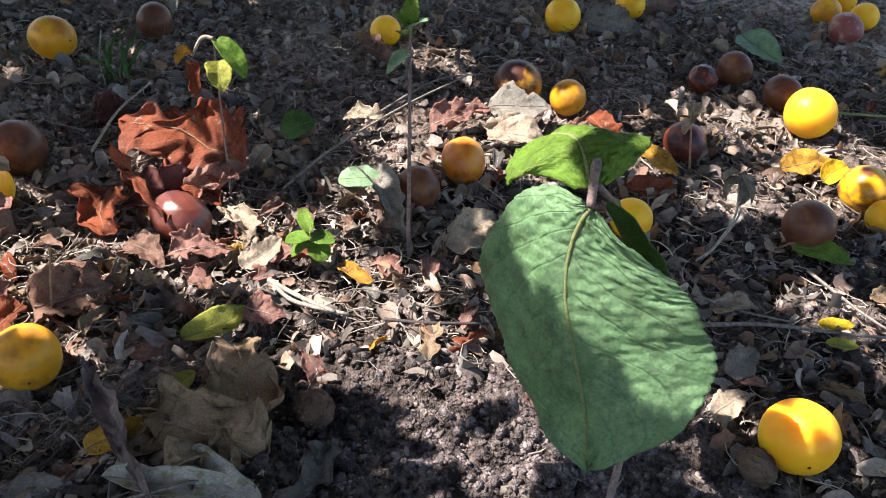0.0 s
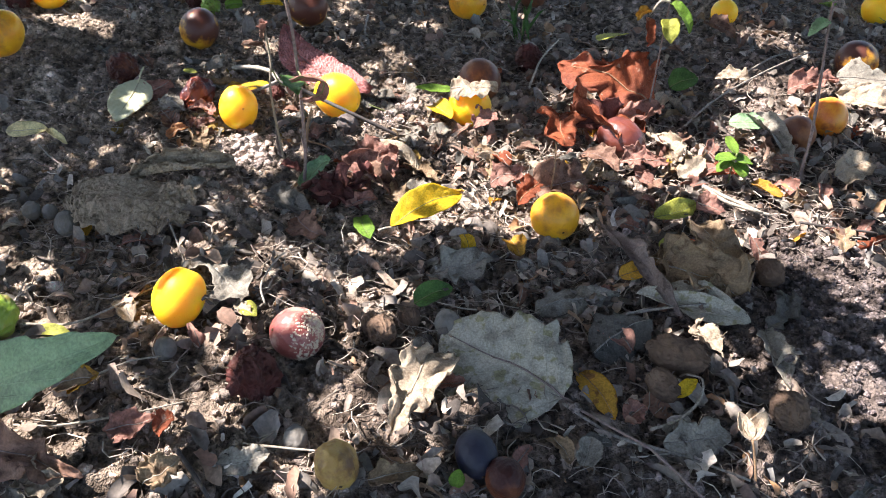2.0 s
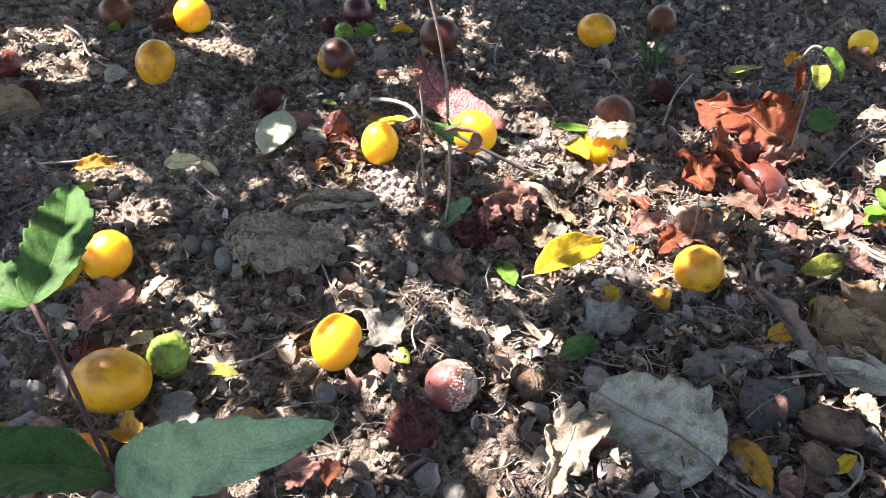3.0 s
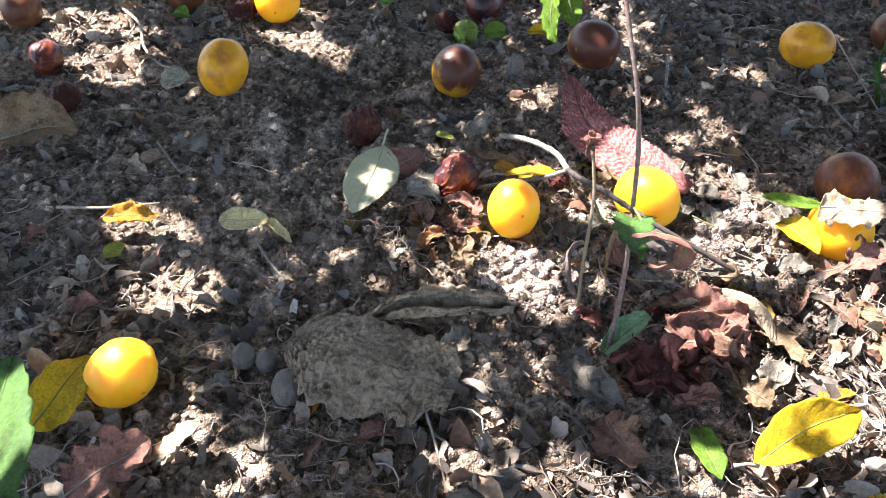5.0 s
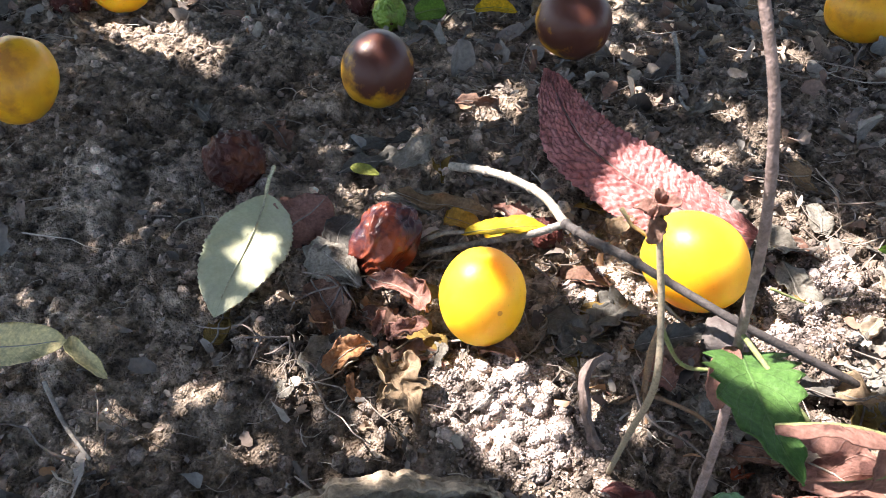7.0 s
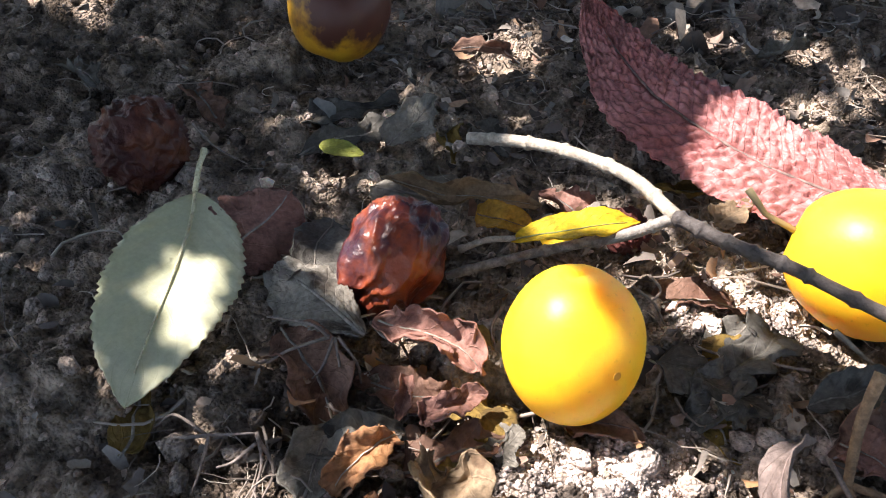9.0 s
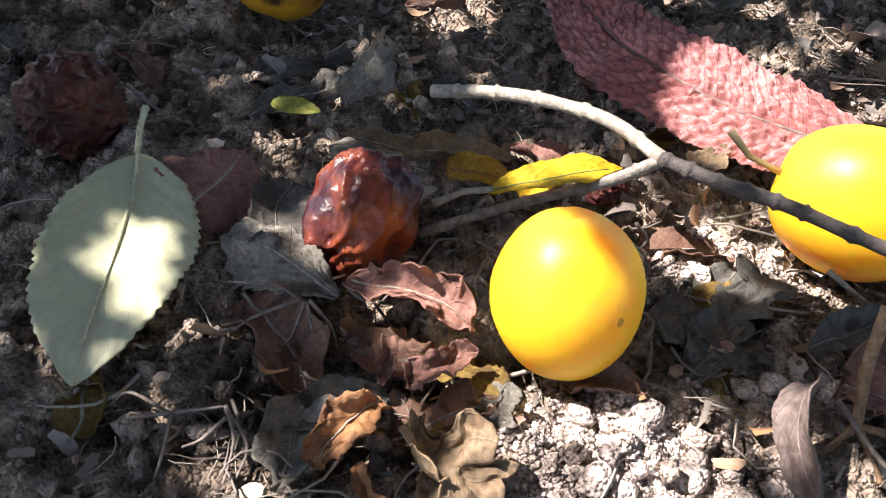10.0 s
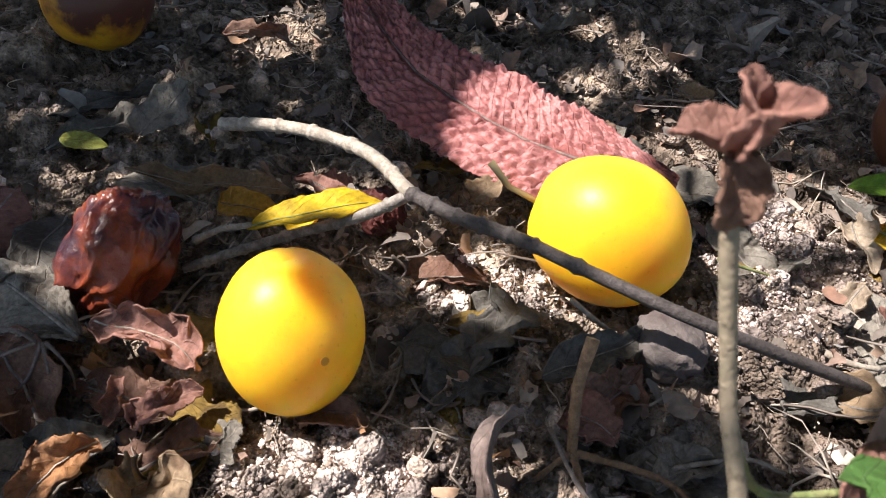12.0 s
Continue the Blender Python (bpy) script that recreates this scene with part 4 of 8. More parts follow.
sun_gap(-0.164, -0.031, 0.002, 0.001, 122)
sun_gap(-0.150, -0.039, 0.002, 0.001, 148)
sun_gap(-0.159, -0.043, 0.002, 0.001, 117)
sun_gap(-0.159, -0.039, 0.002, 0.001, 40)
sun_gap(-0.161, -0.038, 0.002, 0.001, 27)
sun_gap(-0.157, -0.014, 0.002, 0.001, 111)
sun_gap(-0.194, 0.056, 0.003, 0.001, 141)
sun_gap(-0.188, 0.082, 0.003, 0.001, 110)
sun_gap(-0.197, 0.120, 0.004, 0.001, 49)
sun_gap(-0.192, 0.115, 0.003, 0.001, 147)
sun_gap(-0.225, 0.088, 0.003, 0.001, 6)
sun_gap(-0.179, 0.057, 0.003, 0.001, 132)
sun_gap(-0.045, -0.039, 0.003, 0.002, 73)
sun_gap(-0.026, -0.112, 0.005, 0.002, 70)
sun_gap(-0.064, -0.068, 0.004, 0.001, 18)
sun_gap(-0.039, -0.066, 0.005, 0.002, 125)
sun_gap(-0.037, -0.150, 0.005, 0.001, 56)
sun_gap(-0.031, -0.105, 0.003, 0.001, 106)
sun_gap(-0.014, -0.181, 0.005, 0.001, 112)
sun_gap(-0.055, -0.136, 0.004, 0.001, 25)
sun_gap(-0.007, -0.162, 0.002, 0.001, 40)
sun_gap(-0.024, -0.133, 0.005, 0.002, 52)
sun_gap(-0.064, -0.184, 0.005, 0.002, 13)
sun_gap(-0.041, -0.162, 0.005, 0.002, 134)
sun_gap(-0.069, -0.110, 0.005, 0.001, 78)
sun_gap(-0.063, -0.003, 0.003, 0.001, 86)
sun_gap(-0.230, 0.253, 0.004, 0.001, 27)
sun_gap(-0.163, 0.133, 0.004, 0.001, 154)
sun_gap(-0.116, 0.244, 0.002, 0.001, 159)
sun_gap(-0.442, 0.078, 0.002, 0.001, 172)
sun_gap(-0.260, 0.016, 0.004, 0.001, 129)
sun_gap(-0.171, 0.226, 0.002, 0.002, 124)
sun_gap(-0.268, -0.013, 0.003, 0.001, 171)
sun_gap(-0.375, 0.033, 0.002, 0.002, 151)
sun_gap(-0.082, 0.032, 0.003, 0.002, 54)
sun_gap(-0.254, 0.112, 0.002, 0.001, 64)
sun_gap(-0.293, -0.055, 0.004, 0.001, 86)
sun_gap(-0.266, -0.044, 0.003, 0.001, 112)
sun_gap(-0.184, 0.075, 0.002, 0.001, 87)
sun_gap(-0.361, 0.118, 0.002, 0.001, 73)
sun_gap(-0.210, 0.144, 0.002, 0.002, 145)
sun_gap(-0.270, 0.096, 0.003, 0.001, 103)
sun_gap(-0.120, -0.005, 0.004, 0.001, 177)
sun_gap(-0.345, -0.014, 0.002, 0.001, 27)
sun_gap(-0.164, 0.123, 0.004, 0.002, 106)
sun_gap(-0.475, 0.075, 0.004, 0.001, 2)
sun_gap(-0.176, 0.061, 0.002, 0.001, 172)
sun_gap(-0.045, -0.237, 0.003, 0.002, 45)
sun_gap(-0.086, -0.294, 0.005, 0.002, 118)
sun_gap(-0.075, -0.274, 0.005, 0.001, 124)
sun_gap(-0.033, -0.248, 0.004, 0.002, 38)
sun_gap(-0.148, -0.253, 0.004, 0.001, 10)
sun_gap(-0.111, -0.312, 0.004, 0.002, 72)
sun_gap(-0.043, -0.246, 0.003, 0.002, 91)
sun_gap(-0.073, -0.244, 0.003, 0.002, 109)
sun_gap(-0.091, -0.221, 0.003, 0.002, 176)
sun_gap(-0.087, -0.275, 0.006, 0.002, 115)
sun_gap(-0.052, -0.270, 0.006, 0.002, 150)
sun_gap(-0.070, -0.269, 0.005, 0.002, 10)
sun_gap(-0.085, -0.304, 0.003, 0.002, 3)
sun_gap(-0.019, -0.281, 0.006, 0.002, 45)
sun_gap(0.347, 0.058, 0.006, 0.002, 25)
sun_gap(0.380, 0.112, 0.003, 0.001, 73)
sun_gap(0.366, 0.153, 0.006, 0.002, 154)
sun_gap(0.326, 0.115, 0.004, 0.002, 156)
sun_gap(0.318, 0.084, 0.006, 0.001, 72)
sun_gap(0.353, 0.195, 0.005, 0.001, 97)
sun_gap(0.449, -0.0605, 0.032, 0.013, -33)
sun_gap(0.008, -0.030, 0.009, 0.008, 0)
sun_gap(0.040, -0.060, 0.012, 0.009, 0)
sun_gap(0.026, -0.031, 0.010, 0.007, 0)
sun_gap(0.268, 0.006, 0.03, 0.01, 10)
sun_gap(0.312, 0.010, 0.034, 0.014, 5)
sun_gap(0.355, 0.010, 0.03, 0.015, 0)
sun_gap(0.343, -0.043, 0.016, 0.01, 20)
sun_gap(0.303, -0.102, 0.012, 0.008, 30)
sun_gap(0.326, -0.117, 0.011, 0.008, 20)
sun_gap(0.311, -0.024, 0.012, 0.006, 0)
sun_gap(-0.1085, 0.003, 0.0165, 0.0135, 0)
sun_gap(-0.049, 0.057, 0.021, 0.021, 0)
sun_gap(-0.157, 0.027, 0.011, 0.010, 0)
build_tree()


# ---- the fallen fruit ----
plum(-0.1194, 0.0088, 0.0140, YELLOW, "ripe bright yellow plum lying on lit soil", aim=(0.12, -0.3, -0.94), stretch=1.17, scar_mat=FAINT, spot=(0.68, -0.64, 0.35), lift=0.0084)
plum(-0.0623, 0.0558, 0.0171, YELLOW, "ripe golden plum against a red leaf", aim=(0.95, -0.2, -0.1), stretch=1.08, squash=0.93, stalk=0.012, scar_mat=FAINT, lift=0.0051)
plum(-0.1649, 0.0260, 0.0119, RUST, "shrivelled rust brown plum with wrinkled skin", aim=(-0.2, -0.7, -0.6), wrinkle=0.95, stretch=1.24, lift=0.0034, folds=1.75)
plum(-0.2422, 0.0424, 0.0124, DRIED, "dried blackish brown plum, deeply wrinkled", wrinkle=1.0, folds=2.2, stretch=1.0, lift=0.0037)
plum(-0.2206, 0.1210, 0.0164, HALF, "half rotten plum, brown with yellow sides", aim=(0.1, 0.6, 0.75), wrinkle=0.06, lift=0.0071)
plum(-0.1531, 0.1940, 0.0174, HALF, "brown rotten plum with a burst skin", aim=(0.8, -0.3, 0.2), wrinkle=0.12, lift=0.0114)
plum(-0.0278, 0.2816, 0.0160, AMBER, "ripe yellow plum on shaded soil", aim=(0.9, -0.3, 0.1), stretch=1.2, lift=0.0075)
plum(0.0204, 0.3547, 0.0146, BROWN, "brown rotten plum on shaded soil", wrinkle=0.1, lift=0.0002)
plum(0.2091, 0.3889, 0.0132, YELLOW, "small yellow plum with a sunlit side", stretch=1.0, lift=0.0000)
plum(0.3590, 0.4629, 0.0162, YELLOW, "yellow plum on dark soil", stretch=1.0, lift=0.0000)
plum(0.4238, 0.5185, 0.0136, YELLOW, "yellow plum on dark soil", stretch=1.1, lift=0.0000)
plum(0.3269, 0.3069, 0.0176, HALF, "yellow and brown plum behind a dry leaf", aim=(-0.6, -0.3, 0.3), wrinkle=0.05, lift=0.0000)
plum(0.3652, 0.2995, 0.0136, AMBER, "yellow plum with brown flecks", stretch=1.0, lift=0.0000)
plum(0.2984, 0.1878, 0.0143, ORANGE, "orange and dark red plum", aim=(0.3, -0.5, -0.6), stretch=1.12, lift=0.0000)
plum(0.2746, 0.1507, 0.0135, BROWN, "smooth brown plum beside a seedling", stretch=1.05, lift=0.0000)
plum(0.5447, 0.3099, 0.0189, YELLOW, "bright yellow plum with a small scar", aim=(-0.5, -0.4, 0.7), stretch=0.98, lift=0.0000)
plum(0.5023, 0.3884, 0.0140, BROWN, "brown plum on shaded soil", wrinkle=0.2, lift=0.0000)
plum(0.4738, 0.3657, 0.0114, RUST, "small split brown plum", wrinkle=0.5, lift=0.0000)
plum(0.5333, 0.3486, 0.0144, BROWN, "dull reddish brown plum", wrinkle=0.2, lift=0.0000)
plum(0.4468, 0.2491, 0.0141, RUST, "glossy rust brown plum with dried sepals", wrinkle=0.2, lift=0.0000)
plum(0.6234, 0.5097, 0.0148, MOULDY, "dark red plum in a group", wrinkle=0.1, lift=0.0000)
plum(0.6163, 0.5543, 0.0138, AMBER, "brownish yellow plum in a group", wrinkle=0.1, lift=0.0000)
plum(0.6532, 0.5543, 0.0133, YELLOW, "yellow plum in a group", stretch=1.0, lift=0.0000)
plum(0.6434, 0.5961, 0.0132, YELLOW, "yellow plum in a group", stretch=1.0, lift=0.0000)
plum(0.5578, 0.2111, 0.0156, SPOTTED, "yellow plum with a brown burst spot", stretch=1.0, lift=0.0000)
plum(0.5632, 0.1858, 0.0110, YELLOW, "pale yellow plum on the leaf litter", stretch=0.9, lift=0.0000)
plum(0.5108, 0.1586, 0.0156, BROWN, "smooth dark brown plum", stretch=1.0, lift=0.0000)
plum(0.4044, 0.1457, 0.0128, YELLOW, "yellow plum behind a broad green leaf", stretch=1.0, lift=0.0000)
plum(0.4675, -0.0141, 0.0168, YELLOW, "bright yellow plum with a dark scar", aim=(0.05, -0.75, -0.05), stretch=0.97, lift=0.0000)
plum(0.1497, 0.0872, 0.0146, REDBROWN, "glossy reddish brown plum under a rust leaf", aim=(0.9, -0.3, -0.2), wrinkle=0.3, stretch=1.25, lift=0.0002)
plum(0.0329, 0.0887, 0.0162, YELLOW, "yellow plum half covered with leaf scraps", stretch=1.1, lift=0.0011)
plum(0.0281, 0.1328, 0.0172, BROWN, "round brown plum on the leaf litter", stretch=1.0, lift=0.0012)
plum(-0.0491, -0.1803, 0.0139, YELLOW, "yellow plum on dark soil with a dark scar", aim=(-0.1, -0.7, -0.75), stretch=1.2, lift=0.0002)
plum(0.1250, -0.0305, 0.0153, AMBER, "yellow plum half sunk in the leaf litter", stretch=1.0, lift=0.0002)
plum(0.0221, -0.1827, 0.0136, MOULDY, "mouldy red plum crusted with pale grit", mould=(0.75, -0.1, 0.1), wrinkle=0.12, aim=(-0.5, -0.5, 0.4), lift=0.0001)
plum(0.0146, -0.2152, 0.0126, DARK, "black dried plum on the leaf litter", wrinkle=1.30, folds=2.7, lift=0.0001)
plum(0.1303, -0.2222, 0.0095, BLUE, "dark blue plum with a waxy bloom", stretch=1.25, wrinkle=0.1, lift=0.0000)
plum(0.1460, -0.2300, 0.0090, DRIED, "dark purple red plum", wrinkle=0.3, lift=0.0000)
plum(0.3576, -0.0895, 0.0140, SPOTTED, "yellow plum with purple brown blotches", stretch=1.1, aim=(-0.9, -0.3, 0.1), lift=0.0000)
plum(-0.2155, -0.1762, 0.0146, YELLOW, "ripe yellow plum, slightly wrinkled", wrinkle=0.18, stretch=1.15, aim=(-0.4, -0.6, -0.7), lift=0.0023)
plum(-0.1400, -0.2573, 0.0172, AMBER, "large yellow plum with a brown flush", stretch=1.22, aim=(-0.9, -0.35, -0.1), lift=0.0001)
plum(-0.1292, -0.2261, 0.0113, GREEN, "wrinkled unripe green plum", wrinkle=0.62, folds=2.7, stretch=1.15, lift=0.0001)
plum(-0.3491, 0.0367, 0.0160, AMBER, "egg shaped yellow plum with a brown flush", stretch=1.2, aim=(0.1, -0.6, -0.8), lift=0.0134)
plum(-0.4022, 0.1534, 0.0177, YELLOW, "yellow plum on dry litter", stretch=1.0, lift=0.0015)
plum(-0.2620, 0.2349, 0.0146, RUST, "rusty orange plum on the leaf litter", wrinkle=0.2, lift=0.0025)
plum(-0.2531, 0.1914, 0.0093, GREEN, "small dark olive plum", wrinkle=1.00, folds=2.7, lift=0.0034)
plum(-0.2748, 0.2002, 0.0087, DARK, "small black dried plum", wrinkle=1.30, folds=2.7, lift=0.0030)
plum(-0.1217, -0.3002, 0.0123, ORANGE, "brown and yellow plum with a thin twig", stretch=1.0, lift=0.0000)
plum(-0.5683, 0.0441, 0.0150, BROWN, "brown plum on shaded litter", wrinkle=0.1, lift=0.0001)
plum(-0.4786, 0.1300, 0.0156, BROWN, "brown plum on shaded litter", wrinkle=0.1, lift=0.0006)
plum(-0.4232, 0.1353, 0.0115, DARK, "small dark shrivelled plum", wrinkle=1.15, folds=2.7, lift=0.0013)
plum(-0.4899, 0.0033, 0.0120, RUST, "dull red shrivelled plum", wrinkle=0.5, lift=0.0004)
plum(-0.4366, -0.0257, 0.0104, DARK, "black plum on dry litter", wrinkle=0.70, folds=2.7, lift=0.0006)
plum(-0.0192, -0.0546, 0.0102, DARK, "crumpled dark red plum skin", wrinkle=1.30, folds=2.7, stretch=0.8, lift=0.0009)
plum(-0.1721, -0.2407, 0.0096, DARK, "dark sunken plum on the leaf litter", wrinkle=1.15, folds=2.7, lift=0.0001)
plum(0.0738, -0.2492, 0.0099, TAWNY, "olive brown dried plum", wrinkle=0.6, stretch=1.15, lift=0.0000)
plum(0.0525, 0.2026, 0.0117, DARK, "dark red dried plum", wrinkle=1.00, folds=2.7, lift=0.0007)
plum(-0.1159, 0.0607, 0.0060, DARK, "dark purple shrivelled berry under a twig", wrinkle=1.15, folds=2.7, lift=0.0035)
plum(-0.0458, 0.0354, 0.0079, GREYPIT, "dark grey dried plum under a stem", wrinkle=0.7, lift=0.0021)
plum(0.2572, -0.0305, 0.0082, PIT, "smooth reddish brown plum pit", stretch=1.1, lift=0.0000, wrinkle=0.8, folds=3.0, scar=False, category="plum pit", name="plum_pit")
plum(0.4495, -0.0276, 0.0075, PIT, "grey brown plum pit", stretch=1.2, lift=0.0000, wrinkle=0.8, folds=3.0, scar=False, category="plum pit", name="plum_pit")
plum(0.2109, -0.1258, 0.0117, PIT, "wrinkled brown plum pit", stretch=1.35, squash=0.75, aim=(-1, 0.1, 0), lift=0.0000, wrinkle=0.8, folds=3.0, scar=False, category="plum pit", name="plum_pit")
plum(0.2066, -0.1476, 0.0083, PIT, "ribbed tan plum pit", stretch=1.2, squash=0.8, aim=(-0.8, 0.5, 0.2), lift=0.0000, wrinkle=0.8, folds=3.0, scar=False, category="plum pit", name="plum_pit")
plum(0.2671, -0.1433, 0.0095, PIT, "pitted grey plum pit", stretch=1.1, lift=0.0000, wrinkle=0.8, folds=3.0, scar=False, category="plum pit", name="plum_pit")
plum(0.0597, -0.1605, 0.0080, PIT, "small dark pit on the leaf litter", stretch=1.1, lift=0.0001, wrinkle=0.8, folds=3.0, scar=False, category="plum pit", name="plum_pit")
plum(-0.0391, -0.2104, 0.0057, STONE, "small grey pebble on the leaf litter", stretch=1.1, lift=0.0001, wrinkle=0.35, scar=False, category="pebble", name="pebble")
plum(0.0490, -0.2398, 0.0057, STONE, "small grey pebble on the leaf litter", stretch=1.1, lift=0.0000, wrinkle=0.35, scar=False, category="pebble", name="pebble")
plum(-0.1833, -0.1358, 0.0055, STONE, "small grey pebble on the leaf litter", stretch=1.2, lift=0.0007, wrinkle=0.35, scar=False, category="pebble", name="pebble")
plum(-0.1728, -0.1324, 0.0048, STONE, "small grey pebble on the leaf litter", stretch=1.1, lift=0.0007, wrinkle=0.35, scar=False, category="pebble", name="pebble")
plum(-0.1535, -0.1404, 0.0072, STONE, "small grey pebble on the leaf litter", stretch=1.2, lift=0.0006, wrinkle=0.35, scar=False, category="pebble", name="pebble")
plum(0.0912, -0.1425, 0.0072, STONE, "flat grey pebble on the leaf litter", stretch=1.3, lift=0.0001, wrinkle=0.35, scar=False, category="pebble", name="pebble")
plum(-0.0275, -0.0734, 0.0037, STONE, "small round grey pebble", stretch=1.0, lift=0.0008, wrinkle=0.35, scar=False, category="pebble", name="pebble")
plum(0.0702, -0.1426, 0.0054, PIT, "small brown pit on the leaf litter", stretch=1.1, lift=0.0001, wrinkle=0.8, folds=3.0, scar=False, category="plum pit", name="plum_pit")
plum(0.0527, -0.1561, 0.0062, PIT, "small violet grey pit", stretch=1.2, lift=0.0001, wrinkle=0.8, folds=3.0, scar=False, category="plum pit", name="plum_pit")


# ---- the fallen leaves ----
leaf(-0.2170, 0.0280, 0.0156, -0.1973, -0.0299, 0.0115, 0.0285, L_PALE, "pale green serrated leaf with small dark holes", shape="lance", hook=0.15, fold=0.08, crumple=0.015, teeth=26, bite=0.07, res=1.6, rib=0.0005, stalk=(-0.0035, 0.0115, 0.004), stalk_mat=S_LIME, roll=-7)
leaf(-0.2026, 0.0121, 0.0113, -0.1966, 0.0399, 0.0139, 0.0244, L_PINK, "brown crinkled leaf behind a pale leaf", hook=0.3, fold=-0.2, crumple=0.05, res=1.4, roll=16)
blade([(-0.1620, 0.0035, 0.0115), (-0.1715, 0.0070, 0.0135), (-0.1815, 0.0115, 0.0135), (-0.1900, 0.0155, 0.0115)],
      [(0.0012, 0.0012), (0.0068, 0.0062), (0.0085, 0.0078), (0.002, 0.002)], (0.1, -0.3, 0.95), L_GREY,
      "grey withered leaf with raised veins", veins=6.0, quilt=0.0007, rows=2.0, fold=-0.2, cup=-0.1, wave=0.0022, teeth=9, bite=0.12, res=80, rib=0.0006)
leaf(-0.1846, 0.0374, 0.0098, -0.1786, 0.0131, 0.0083, 0.0128, L_SLATE, "dark grey dried leaf", hook=0.3, crumple=0.080, roll=-5)
blade([(-0.0461, 0.0828, 0.0138), (-0.069, 0.0864, 0.015), (-0.0857, 0.0901, 0.0161), (-0.1009, 0.0963, 0.0182), (-0.1179, 0.105, 0.0213), (-0.1289, 0.1154, 0.0248), (-0.1386, 0.1267, 0.0287), (-0.1457, 0.134, 0.0321)],
      [(0.004, 0.004), (0.0145, 0.0145), (0.0172, 0.0165), (0.0178, 0.0175), (0.0162, 0.0152), (0.0118, 0.0112), (0.0068, 0.0066), (0.0006, 0.0006)], (0.03, -0.28, 0.96), L_RED,
      "red blistered leaf propped up behind a plum", veins=30.0, quilt=0.0018, rows=6.0, fold=0.16, cup=-0.12, wave=0.0012, teeth=40, bite=0.05, res=190, rib=0.0006)
leaf(-0.1387, 0.0370, 0.0185, -0.1132, 0.0496, 0.0213, 0.0102, L_YELLOW, "bright yellow leaf under a forked twig", hook=0.35, fold=0.3, crumple=0.040, roll=-5, shape="lance", stalk=(-0.012, -0.004, -0.004))
leaf(-0.1334, 0.0433, 0.0125, -0.1266, 0.0485, 0.0165, 0.0066, L_YELLOW, "small yellow leaf tip", hook=0.3, fold=0.4, roll=19)
leaf(-0.1509, 0.0470, 0.0137, -0.1366, 0.0454, 0.0146, 0.0081, L_AMBER, "orange brown curled leaf", hook=0.4, curl=0.8, crumple=0.081, roll=22)
leaf(-0.1594, 0.0066, 0.0131, -0.1337, 0.0001, 0.0148, 0.0105, L_PINK, "curled pinkish brown leaf roll", hook=0.5, curl=1.5, crumple=0.121, res=1.6, roll=21)
leaf(-0.1495, -0.0030, 0.0118, -0.1485, -0.0120, 0.0087, 0.0049, L_PINK, "small rolled brown leaf scrap", curl=1.8, crumple=0.068, roll=-4)
leaf(-0.1445, -0.0118, 0.0086, -0.1334, -0.0026, 0.0117, 0.0064, L_PINK, "curled pinkish leaf scrap", hook=1.2, curl=1.1, crumple=0.108, roll=20)
leaf(-0.1398, -0.0012, 0.0068, -0.1255, -0.0066, 0.0066, 0.0120, L_MOSS, "decayed yellow brown leaf on soil", shape="scrap", hook=0.2, crumple=0.070, fold=0)
leaf(-0.1532, 0.0150, 0.0072, -0.1363, 0.0114, 0.0090, 0.0095, L_MOSS, "decayed yellow brown leaf scrap", shape="scrap", hook=0.3, crumple=0.100)
leaf(-0.1473, -0.0168, 0.0106, -0.1536, -0.0313, 0.0073, 0.0084, L_ORANGE, "curled orange brown leaf", hook=0.9, curl=1.0, crumple=0.108, res=1.4, roll=-15)
leaf(-0.1474, -0.0285, 0.0073, -0.1399, -0.0363, 0.0051, 0.0038, L_ORANGE, "narrow orange brown leaf strip", curl=1.2, crumple=0.081, roll=10)
leaf(-0.1391, -0.0199, 0.0104, -0.1215, -0.0352, 0.0060, 0.0133, L_TAN, "bleached tan leaf with ragged edges", shape="scrap", hook=0.5, curl=0.7, crumple=0.135, res=1.5)
leaf(-0.1338, -0.0173, 0.0074, -0.1362, -0.0331, 0.0052, 0.0068, L_TAN, "tan leaf strip curled upwards", curl=1.2, crumple=0.095, roll=-9)
blade([(-0.0745, 0.0010, 0.0215), (-0.0778, -0.0030, 0.0207), (-0.0780, -0.0100, 0.0168), (-0.0745, -0.0160, 0.0122), (-0.0690, -0.0215, 0.0080)],
      [(0.0008, 0.0008), (0.0042, 0.0040), (0.0054, 0.0050), (0.0046, 0.0044), (0.0020, 0.0020)], (-0.93, -0.2, 0.3), L_TAUPE,
      "grey brown curled leaf standing on edge", veins=7.0, quilt=0.0001, roll=0.9, wave=0.0012, ragged=0.08, res=80, rib=0.00025)
leaf(-0.1176, 0.0007, 0.0046, -0.1022, 0.0007, 0.0104, 0.0082, L_BROWN, "curled brown leaf under a plum", hook=0.6, curl=1.2, crumple=0.081, roll=22)
leaf(-0.0649, 0.0133, 0.0081, -0.0556, 0.0076, 0.0099, 0.0103, L_PINK, "brown curled leaf on the garden soil", curl=0.9, hook=0.4, crumple=0.095, roll=20)
leaf(-0.1027, 0.0229, 0.0068, -0.0769, 0.0173, 0.0064, 0.0147, L_SLATE, "dark rotting leaf pressed on soil", shape="scrap", hook=0.2, crumple=0.070, fold=0)
leaf(-0.0714, 0.0209, 0.0083, -0.0518, 0.0358, 0.0112, 0.0082, L_SLATE, "dark curled leaf on the garden soil", curl=0.9, hook=0.4, crumple=0.060, roll=20)
